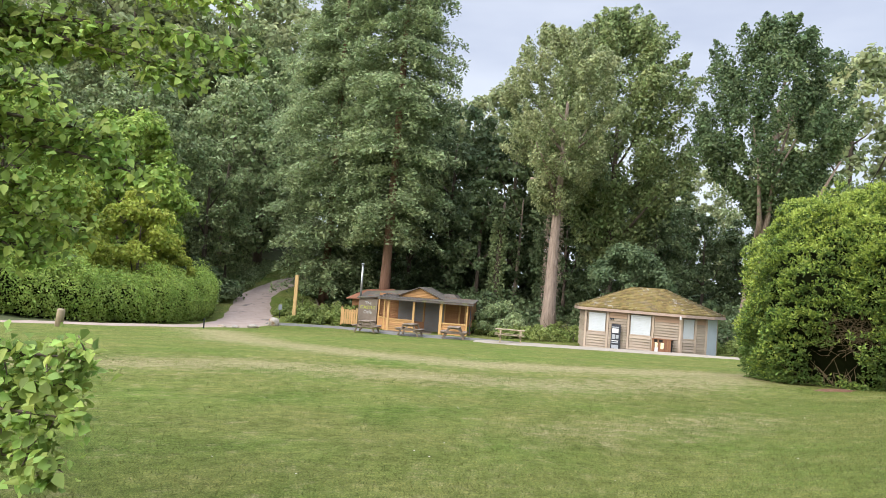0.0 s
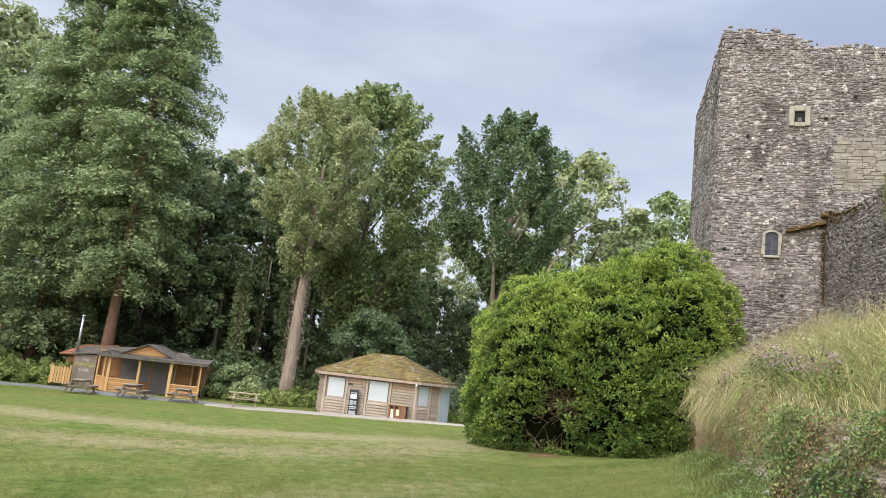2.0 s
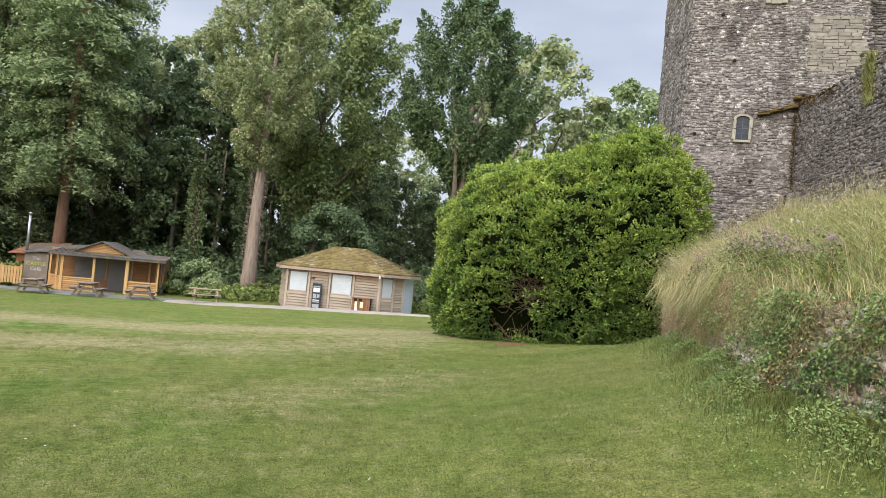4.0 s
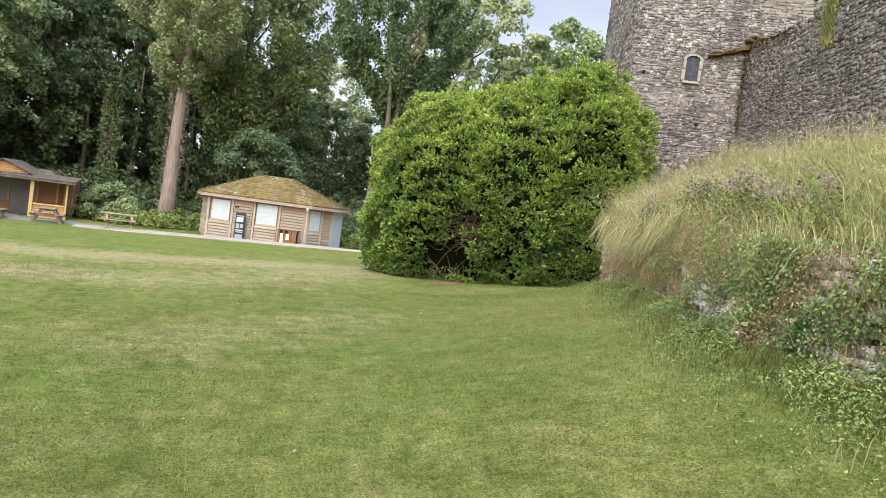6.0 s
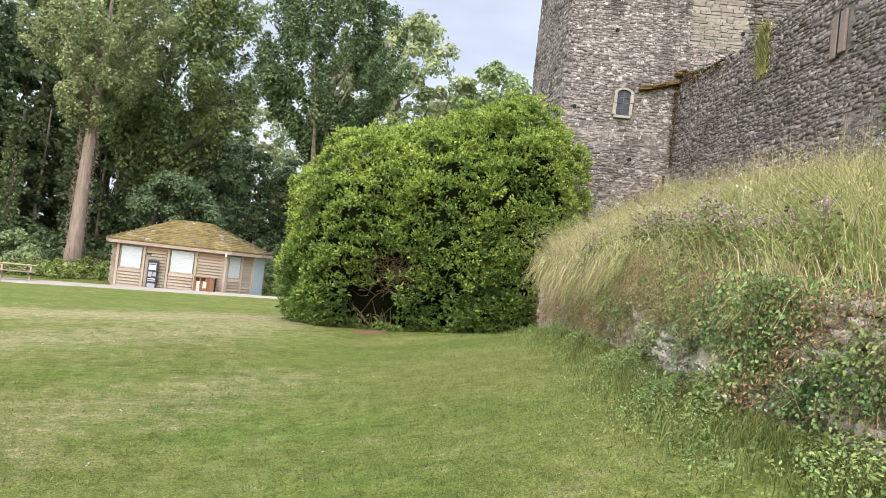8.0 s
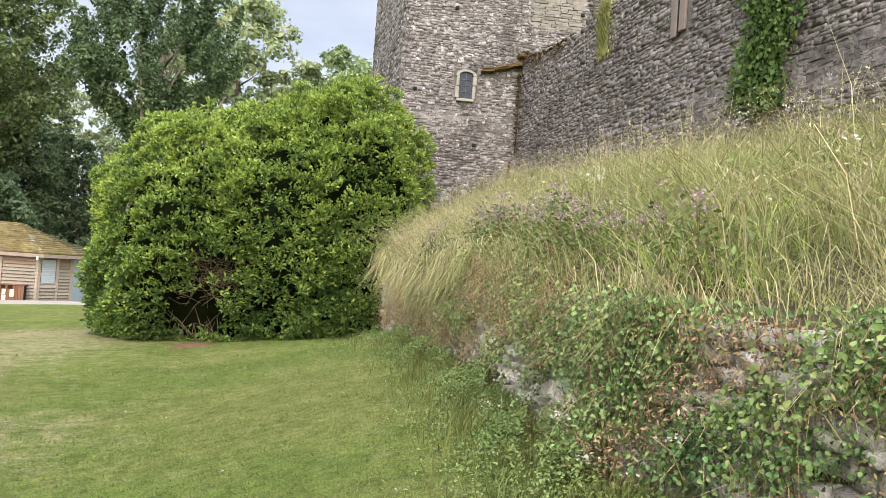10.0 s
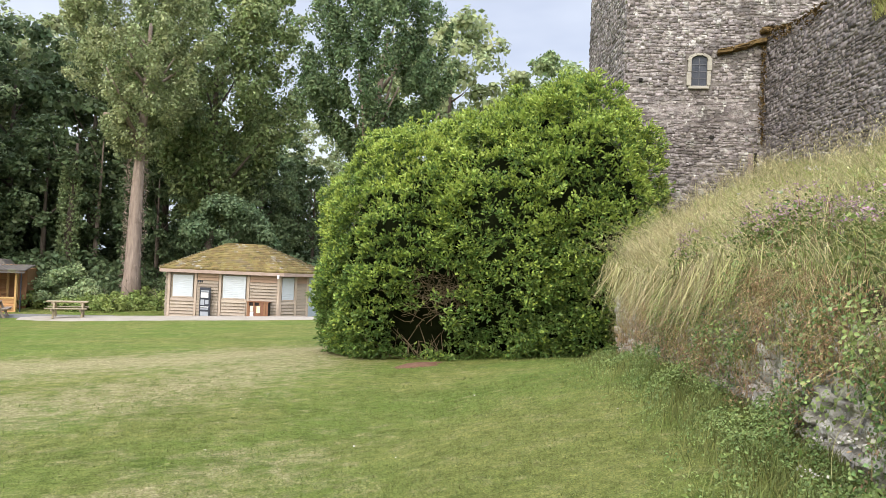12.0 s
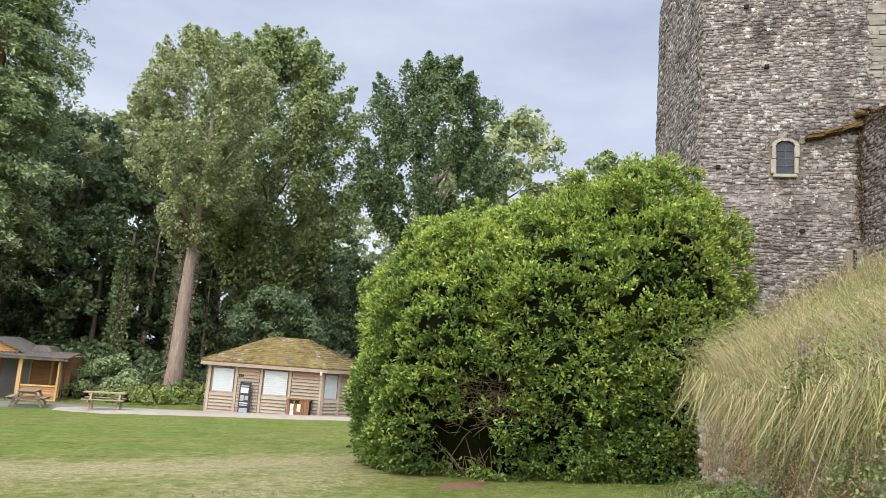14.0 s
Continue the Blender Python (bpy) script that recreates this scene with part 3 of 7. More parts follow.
# ---- bank between the low wall and the castle wall ----
def bank_point(s, f):
    """s along the low wall, f from the wall's crest (0) to the foot of the castle wall (1)."""
    y = -5.55 + s * 20.85
    w = Vector((float(wall_x(y)), y, 1.62 + 0.13 * math.sin(y * 0.9)))
    c = CURT_P + CURT_U * (20.5 * (1 - s) + 0.2)
    c = Vector((c.x, c.y, float(np.interp(s, [0.45, 0.75, 1.0], [3.35, 3.65, 4.0]))))
    p = w.lerp(c, f)
    p.z = w.z + (c.z - w.z) * (0.55 * f + 0.45 * f ** 0.6) + 0.08 * math.sin(5 * f + s * 23) * f * (1 - f)
    return p


bv, bf = [], []
for i in range(61):
    for k in range(13):
        bv.append(bank_point(i / 60, k / 12))
    bv.append(bank_point(i / 60, 0) * 1.0)
    bv[-1].z = -1.0
for i in range(60):
    for k in range(12):
        bf.append((i * 14 + k, i * 14 + k + 1, (i + 1) * 14 + k + 1, (i + 1) * 14 + k))
    bf.append((i * 14 + 13, i * 14, (i + 1) * 14, (i + 1) * 14 + 13))
bank = tagged(raw("ground_bank", [tuple(v) for v in bv], bf, M_EARTH, smooth=False), "steep earth bank overgrown with long grass", "bank", kind="structure")

# ---- masonry laid stone by stone ----
def stone_meshes(name, seed, count, rough=0.16, front=(0.94, 0.9)):
    """Unit stones, one wide, deep and high, with uneven corners; their backs are open."""
    rng = np.random.default_rng(seed)
    made = []
    for _ in range(count):
        c = np.array([(x, y, z) for x in (-0.5, 0.5) for y in (0.0, 1.0) for z in (-0.5, 0.5)], float)
        c[[2, 3, 6, 7], 0] *= front[0]
        c[[2, 3, 6, 7], 2] *= front[1]
        c += rng.normal(size=c.shape) * rough * np.array([0.35, 0.4, 0.6])
        me = bpy.data.meshes.new(name)
        me.from_pydata(c.tolist(), [], STONE_FACES)
        made.append((me, c))
    return made


STONE_FACES = [(2, 6, 7, 3), (0, 2, 3, 1), (6, 4, 5, 7), (1, 3, 7, 5), (0, 4, 6, 2)]


def courses(s0, s1, z0, z1, w, h, rng, top=None, gaps=(), wild=0.0):
    """Rough courses of stones: middle along the wall, middle height, width, height. wild: how far they stray from level."""
    out, z = [], z0
    while z < z1:
        hh = h * rng.uniform(0.6, 1.5)
        s = s0 + rng.uniform(-0.5, 0) * w
        while s < s1:
            ww = w * rng.uniform(0.45, 1.7) * (1.0 if rng.uniform() > 0.25 * (wild > 0) else 0.5)
            cs = min(max(s + ww / 2, s0 + 0.02), s1 - 0.02)
            sway = wild * (0.55 * math.sin(1.15 * cs + 0.8 * z) + 0.3 * math.sin(3.3 * cs - 1.9 * z) + 0.25 * rng.normal())
            cz = z + hh / 2 + rng.normal() * 0.008 + sway
            tall = hh * (0.9 if not wild else rng.uniform(0.75, 1.5))
            if (top is None or cz < top(cs) + rng.normal() * 0.07) and not any(a - ww * 0.3 < cs < b + ww * 0.3 and c < cz < d for a, b, c, d in gaps):
                out.append((cs, cz, ww * (0.95 if not wild else 1.06), tall))
            s += ww
        z += hh
    return out


def lay(parent, stones, origin, u, nrm, kinds, mats, rng, near, depth=0.05, name="stone"):
    """The stones where near(s, z) holds become pieces of their own (300 at most); the rest one joined mesh."""
    turn = Matrix((u, nrm, Vector((0, 0, 1)))).transposed().to_4x4()
    inv = parent.matrix_world.inverted()
    rest, single = [], 0
    axes = np.array([u, nrm, (0, 0, 1)])
    for s, z, w, h in stones:
        me, c = kinds[rng.integers(len(kinds))]
        p = origin + u * s + Vector((0, 0, z)) - nrm * 0.03
        d = depth * rng.uniform(0.6, 1.6) + 0.03
        if single < 300 and near(s, z):
            single += 1
            o = new(name, me)
            if not me.materials:
                me.materials.append(mats[1])
            o.parent = parent
            o.matrix_local = inv @ Matrix.Translation(p) @ turn @ Matrix.Diagonal((w, d, h, 1))
        else:
            rest.append((c * np.array([w, d, h])) @ axes + np.array(p))
    o = tagged(link("joined_stones", array_mesh("joined_stones", np.array(rest), STONE_FACES), mats[0]), "weathered rubble masonry in rough courses", kind="stuff")
    o.parent, o.matrix_parent_inverse = parent, inv


def fix(o, parent):
    o.parent, o.matrix_parent_inverse = parent, parent.matrix_world.inverted()
    return o


def in_face(p, u, nrm):
    """The frame of a wall's face: x along it, y out of it, z up."""
    return Matrix.Translation(p) @ Matrix((u, nrm, Vector((0, 0, 1)))).transposed().to_4x4()


def fbox(name, f, dims, material, parent, label="", bevel=0.012):
    bm = bmesh.new()
    bm_box(bm, *dims, bevel=bevel)
    bm.transform(f)
    return fix(part(name, bm, material, None, label), parent)


def build_tower():
    rng = np.random.default_rng(81)
    kinds = stone_meshes("stone", 82, 14, 0.24)
    f = in_face(FACE_P, FACE_U, FACE_N)
    tops = lambda s: np.interp(s, [-1.45, -0.9, -0.2, 0.3, 1.05, 1.3, 2.1, 3.15], [12.75, 12.85, 12.7, 12.6, 12.3, 12.15, 12.2, 12.05])
    w1, w2 = (-0.14, 0.44, 5.78, 6.62), (0.47, 1.05, 9.68, 10.36)
    patch = (1.75, 2.95, 7.85, 9.35)
    st = courses(-1.42, 3.12, 2.2, 13.0, 0.125, 0.052, rng, tops, (w1, w2, patch), 0.028)
    lay(tower, st, FACE_P, FACE_U, FACE_N, kinds, (M_STONE, M_STONE_PIECE), rng, lambda s, z: 5.0 < z < 7.4 and s < 1.5, 0.012)
    # left flank
    sn = Vector((-SIDE.y, SIDE.x, 0))
    st = courses(0.0, 5.0, 3.0, 12.9, 0.17, 0.068, rng, lambda s: 12.7 - 0.16 * s, (), 0.035)
    lay(tower, st, tl, SIDE, sn, kinds, (M_STONE, M_STONE_PIECE), rng, lambda s, z: False, 0.012)
    # rebuilt pale patch
    pale_kinds = stone_meshes("patch_stone", 83, 6, 0.08)
    for s, z, w, h in courses(patch[0], patch[1], patch[2], patch[3], 0.24, 0.075, rng):
        me = pale_kinds[rng.integers(6)][0]
        if not me.materials:
            me.materials.append(M_PATCH)
        o = new("patch_stone", me)
        o.parent = tower
        o.matrix_local = tower.matrix_world.inverted() @ f @ Matrix.Translation((s, -0.03, z)) @ Matrix.Diagonal((w * 1.05, 0.055, h * 1.12, 1))
    # lower window with arched head
    win = fix(empty("window", f), tower)
    win.matrix_world = f
    tagged(win, "small arched window with pale dressed stone surround")
    g0, g1, b0, b1 = -0.02, 0.31, 5.9, 6.5
    for nm, dims in (("jamb_stone", (g0 - 0.10, g0, -0.02, 0.075, b0 - 0.02, b0 + 0.27)), ("jamb_stone", (g0 - 0.08, g0, -0.02, 0.07, b0 + 0.28, b1 - 0.06)), ("jamb_stone", (g1, g1 + 0.08, -0.02, 0.075, b0 - 0.02, b0 + 0.3)), ("jamb_stone", (g1, g1 + 0.10, -0.02, 0.07, b0 + 0.31, b1 - 0.06)), ("sill_stone", (g0 - 0.06, g1 + 0.05, -0.02, 0.10, b0 - 0.10, b0 - 0.03))):
        fix(fbox(nm, f, dims, M_DRESSED, tower), win)
    for k in range(5):
        a0, a1 = math.pi * (1 - k / 5), math.pi * (1 - (k + 1) / 5) + 0.03
        cx, r0, r1, zz = (g0 + g1) / 2, 0.18, 0.265, b1 - 0.06
        bm = bmesh.new()
        ring = [(cx + r * math.cos(a), zz + 0.62 * r * math.sin(a)) for r, a in ((r0, a0), (r0, a1), (r1, a1), (r1, a0))]
        lo = [bm.verts.new((x, -0.02, z)) for x, z in ring]
        hi = [bm.verts.new((x, 0.07, z)) for x, z in ring]
        bm.faces.new(hi)
        for i in range(4):
            bm.faces.new((lo[i], lo[(i + 1) % 4], hi[(i + 1) % 4], hi[i]))
        bm.transform(f)
        bmesh.ops.recalc_face_normals(bm, faces=bm.faces)
        fix(part("arch_stone", bm, M_DRESSED, None), win)
    fix(fbox("glass", f, (g0 - 0.01, g1 + 0.01, -0.03, 0.012, b0 - 0.04, b1 + 0.05), M_GLASS, tower, bevel=0), win)
    for k in range(1, 4):
        fix(fbox("bar", f, (g0, g1, 0.012, 0.024, b0 + 0.15 * k - 0.006, b0 + 0.15 * k + 0.006), M_LEAD, tower, bevel=0), win)
    fix(fbox("bar", f, ((g0 + g1) / 2 - 0.006, (g0 + g1) / 2 + 0.006, 0.012, 0.024, b0, b1), M_LEAD, tower, bevel=0), win)
    # upper square window
    win2 = fix(empty("window", f), tower)
    win2.matrix_world = f
    tagged(win2, "small square opening framed in pale stone")
    for nm, dims in (("jamb_stone", (0.49, 0.63, -0.02, 0.07, 9.72, 10.32)), ("jamb_stone", (0.91, 1.05, -0.02, 0.07, 9.72, 10.32)), ("lintel_stone", (0.632, 0.908, -0.02, 0.075, 10.17, 10.34)), ("sill_stone", (0.632, 0.908, -0.02, 0.08, 9.70, 9.83))):
        fix(fbox(nm, f, dims, M_DRESSED, tower), win2)
    fix(fbox("dark_opening", f, (0.62, 0.92, -0.03, 0.010, 9.8, 10.2), M_VOID, tower, bevel=0), win2)
    fix(fbox("bar", f, (0.72, 0.82, 0.010, 0.03, 9.86, 9.98), M_LEAD, tower, bevel=0), win2)
    # mossy drip ledge rising to the castle wall
    for s0, s1, z0, z1 in ((0.50, 0.82, 6.60, 6.66), (0.82, 1.14, 6.67, 6.75), (1.12, 1.5, 6.76, 6.86), (1.38, 1.72, 7.06, 7.10), (1.68, 2.05, 7.08, 7.06)):
        bm = bmesh.new()
        bm_box(bm, s0, s1, 0.0, 0.2, -0.05, 0.05, bevel=0.02)
        bmesh.ops.subdivide_edges(bm, edges=bm.edges, cuts=2)
        for v in bm.verts:
            t = (v.co.x - s0) / (s1 - s0)
            v.co.z += z0 + (z1 - z0) * t + rng.normal() * 0.012
            v.co.y += rng.normal() * 0.012
        bm.transform(f)
        fix(part("ledge_stone", bm, M_MOSS, None, "mossy brown drip ledge"), tower)
    # putlog holes: raised near-black boxes, their inner shade put into the colour
    for s, z in ((-1.1, 6.0), (0.45, 4.75), (-0.6, 9.4), (2.2, 10.6), (1.45, 9.95), (3.0, 8.3), (-0.2, 8.1)):
        fbox("putlog_hole", f, (s - 0.04, s + 0.04, 0.0, 0.085, z - 0.035, z + 0.035), M_VOID, tower, bevel=0)
    fbox("slit_jamb", f, (1.22, 1.34, 0.0, 0.06, 3.95, 4.4), M_PINKSTONE, tower)
    fbox("slit", f, (1.34, 1.40, 0.0, 0.055, 3.95, 4.42), M_VOID, tower, bevel=0)


M_PATCH = mat("pale_patch_stone", [(0.20, 0.175, 0.145), (0.30, 0.265, 0.225)], scale=6, rough=0.9, bump=0.5, vary=0.2, coord="World")
M_PINKSTONE = mat("pinkish_dressed_stone", [(0.20, 0.155, 0.135), (0.28, 0.22, 0.195)], scale=6, rough=0.9, bump=0.5, coord="World")
build_tower()


def build_range():
    """Lower wall running on from the tower, and a gabled roof behind it."""
    wing = tagged(empty("castle_wing", pose(19, 14, 0)), "lower ruined range of dark rubble beside the tower", "castle wall")
    rng = np.random.default_rng(85)
    plan = [on(FACE_P, FACE_U, 3.12, FACE_N, -0.4), on(FACE_P, FACE_U, 9.0, FACE_N, -0.4), on(FACE_P, FACE_U, 9.0, FACE_N, -1.4), on(FACE_P, FACE_U, 3.12, FACE_N, -1.4)]
    fix(prism("wall_core", plan, 3.0, [11.1, 11.4, 11.4, 11.1], M_MORTAR), wing)
    kinds = stone_meshes("stone", 86, 6)
    st = courses(3.12, 9.0, 6.2, 11.8, 0.22, 0.065, rng, lambda s: 11.4 + 0.05 * (s - 3) + 0.08 * math.sin(s * 3))
    lay(wing, st, FACE_P - FACE_N * 0.4, FACE_U, FACE_N, kinds, (M_STONE_DARK, M_SLATE_PIECE), rng, lambda s, z: False)
    hall = tagged(empty("gabled_hall", pose(22, 16.1, 0)), "steep slate-roofed gable rising behind the castle wall", "building")
    apex, gu, gn = Vector((21.8, 16.06, 0)), FACE_U, FACE_N
    v = [apex - gu * 2.3 + Vector((0, 0, 6)), apex + gu * 2.3 + Vector((0, 0, 6)), apex + gu * 2.3 + Vector((0, 0, 10.9)), apex + Vector((0, 0, 14.1)), apex - gu * 2.3 + Vector((0, 0, 10.9))]
    back = [q - gn * 6 for q in v]
    fix(raw("gable_wall", v + back, [(0, 1, 2, 3, 4), (5, 9, 8, 7, 6), (0, 4, 9, 5), (1, 6, 7, 2)], M_PATCH), hall)
    for side in (-1, 1):
        # verge slates stepping down the gable and the roof plane behind
        slope = Vector(gu * side * 2.5) + Vector((0, 0, -3.48))
        n_out = (Vector((0, 0, 1)) * 2.5 + gu * side * 3.48).normalized()
        a = apex + Vector((0, 0, 14.2))
        roof = [a + gn * 0.12, a + slope + gn * 0.12, a + slope - gn * 6.1, a - gn * 6.1]
        roof += [q + n_out * 0.10 for q in roof]
        fix(raw("roof_slope", roof, [(4, 5, 6, 7), (0, 1, 5, 4), (1, 2, 6, 5), (3, 0, 4, 7), (2, 3, 7, 6), (0, 3, 2, 1)], M_SLATE), hall)
        for k in range(11):
            c0, c1 = a + slope * (k / 11) + gn * 0.14, a + slope * ((k + 0.97) / 11) + gn * 0.14
            q = [c0 - n_out * 0.16, c1 - n_out * 0.16, c1 + n_out * 0.13, c0 + n_out * 0.13]
            q += [x + gn * 0.05 for x in q]
            fix(raw("verge_slate", q, [(4, 5, 6, 7), (0, 1, 5, 4), (1, 2, 6, 5), (2, 3, 7, 6), (3, 0, 4, 7)], M_SLATE), hall)


build_range()


def build_curtain():
    rng = np.random.default_rng(91)
    kinds = stone_meshes("stone", 92, 14, 0.26)
    f = in_face(CURT_P, CURT_U, CURT_N)
    slot = (6.9, 7.5, 5.45, 6.35)
    st = courses(0.0, 19.0, 3.6, 7.6, 0.16, 0.055, rng, lambda s: np.interp(s, [0, 0.6, 1.5, 4.6, 7.2, 8.4, 16], [7.05, 6.9, 6.75, 6.7, 7.2, 7.4, 7.5]) + 0.06 * math.sin(s * 5), (slot,), 0.022)
    lay(curtain, st, CURT_P, CURT_U, CURT_N, kinds, (M_STONE_DARK, M_SLATE_PIECE), rng, lambda s, z: 7.6 < s < 11.7 and 3.9 < z < 6.2, 0.012)
    for dims, m, nm in (((6.98, 7.15, 0, 0.05, 5.5, 6.22), M_PINKSTONE, "jamb_stone"), ((7.21, 7.38, 0, 0.05, 5.55, 6.25), M_PINKSTONE, "jamb_stone"), ((7.14, 7.22, 0, 0.035, 5.5, 6.3), M_VOID, "arrow_slot")):
        fbox(nm, f, dims, m, curtain)
    # ivy climbing the wall, a hanging tuft, and moss in the corner
    s, z = 9.35 + rng.normal(size=7500) * 0.24, rng.uniform(3.9, 7.4, 7500)
    s = s + 0.12 * np.sin(z * 4)
    pts = np.array([f @ Vector((a, 0.07 + abs(rng.normal()) * 0.06, b)) for a, b in zip(s, z)])
    ivy = stuff("wall_ivy", array_mesh("wall_ivy", broad_leaves(pts, np.tile(np.array(CURT_N), (len(pts), 1)), 0.068, rng, 0.55, 0.9, 0.1, 0.8), BROAD), L_IVY2, "strand of ivy climbing the castle wall", "ivy")
    s, z = 4.62 + rng.normal(size=620) * 0.15, 6.8 - rng.uniform(0, 1.0, 620) ** 1.4
    pts = np.array([f @ Vector((a, 0.06, b)) for a, b in zip(s, z)])
    stuff("wall_weed", array_mesh("wall_weed", blades(pts, 0.22, 0.02, rng, 0.9), BLADE), L_TALLGRASS, "tuft of weeds hanging from the wall top", "weed")
    pts = np.array([f @ Vector((0.03 + abs(rng.normal()) * 0.07, 0.05 + abs(rng.normal()) * 0.05, b)) for b in rng.uniform(4.6, 6.9, 380)])
    top = np.stack([rng.uniform(0.0, 2.6, 1400), rng.uniform(-0.3, 0.06, 1400)], 1)
    cap = np.array([f @ Vector((a, b, float(np.interp(a, [0, 0.6, 1.5, 2.6], [7.06, 6.93, 6.78, 6.74])) + abs(rng.normal()) * 0.03 - (0.25 * rng.uniform() if b > 0.03 else 0))) for a, b in top])
    stuff("wall_top_moss", array_mesh("wall_top_moss", leaf_quads(cap, np.tile(np.array([0, 0, 1.0]), (1400, 1)), 0.07, rng)), M_MOSS, "cushion of rusty moss along the wall top", "moss")
    stuff("corner_moss", array_mesh("corner_moss", leaf_quads(pts, np.tile(np.array(CURT_N), (380, 1)), 0.06, rng)), M_MOSS, "brownish moss streak in the corner of the walls", "moss")


L_IVY2 = leaf_mat("sunlit_ivy_leaf", (0.06, 0.12, 0.025), (0.11, 0.18, 0.045), 0.4, 3.0, 0.2, blue=1.1)
build_curtain()


# ---- low retaining wall ----
def build_low_wall():
    rng = np.random.default_rng(101)
    kinds = stone_meshes("stone", 102, 12, 0.20, (0.78, 0.72))
    for me, _ in kinds:
        me.materials.append(M_WALLSTONE)
    wall = tagged(empty("retaining_wall", pose(8.6, 9.1, 0)), "low rubble retaining wall half hidden under ivy and weeds", "wall", kind="structure")
    inv = wall.matrix_world.inverted()
    rest, single = [], 0
    for (x0, y0), (x1, y1) in zip(WALL_LINE[1:], WALL_LINE[2:]):
        a, u = Vector((x0, y0, 0)), Vector((x1 - x0, y1 - y0, 0))
        ln = u.length
        u.normalize()
        nrm = Vector((-u.y, u.x, 0))
        turn = Matrix((u, nrm, Vector((0, 0, 1)))).transposed().to_4x4()
        for s, z, w, h in courses(0, ln, -0.3, 1.6, 0.13, 0.085, rng, None, (), 0.02):
            p = a + u * s + Vector((0, 0, z))
            p.z += float(ground_z(p.x - 0.3, p.y)) * 0.6
            me, c = kinds[rng.integers(len(kinds))]
            d = 0.16 * rng.uniform(0.6, 1.4)
            if single < 300 and 6.0 < p.y < 9.2 and p.z > 0.1 and p.z < 0.95:
                single += 1
                o = new("stone", me)
                o.parent = wall
                o.matrix_local = inv @ Matrix.Translation(p - nrm * 0.02) @ turn @ Matrix.Diagonal((w, d, h, 1))
            elif p.z < 1.48:
                rest.append((c * np.array([w, d, h])) @ np.array([u, nrm, (0, 0, 1)]) + np.array(p - nrm * 0.02))
    o = tagged(link("joined_stones", array_mesh("joined_stones", np.array(rest), STONE_FACES), M_WALLSTONE_FAR), "pale rubble stones of the retaining wall", kind="stuff")
    o.parent, o.matrix_parent_inverse = wall, inv


M_WALLSTONE_FAR = mat("pale_wall_stone_far", [(0.40, 0.36, 0.32), (0.60, 0.56, 0.51)], scale=5, rough=0.9, bump=0.7, island=0.25, coord="World", blotch=((0.14, 0.12, 0.07), 4.0, 0.60, 0.70))
build_low_wall()

# ---- growth on the wall, the bank and the lawn ----
def crest(y):
    """Places on the wall's crest."""
    return np.stack([wall_x(y), y, 1.66 + 0.13 * np.sin(y * 0.9)], 1)


OUT = np.array([-0.80, 0.60, 0.0])


def wall_face(rng, n, y0, y1, v0, v1, out0, out1):
    y, v = rng.uniform(y0, y1, n), rng.uniform(v0, v1, n)
    c = crest(y)
    foot = ground_z(c[:, 0] - 0.3, y)
    z = foot + (c[:, 2] - foot) * v
    return np.stack([c[:, 0], y, z], 1) + OUT * rng.uniform(out0, out1, n)[:, None], y, v


def patchy(y, v, k, cut, rng, soft=0.25):
    n = 0.5 + 0.25 * np.sin(y * 2.1 + k) * np.sin(v * 5 + k * 1.7 + y * 0.6) + 0.25 * np.sin(y * 5.3 + 2 * k + v * 4) + 0.12 * np.sin(y * 11 + v * 13 + k)
    return n + rng.normal(size=len(y)) * soft * 0.4 > cut


L_FRESH = leaf_mat("fresh_bank_grass", (0.17, 0.27, 0.04), (0.33, 0.44, 0.09), 0.4, 1.5, 0.35, 0.7, blue=1.15)


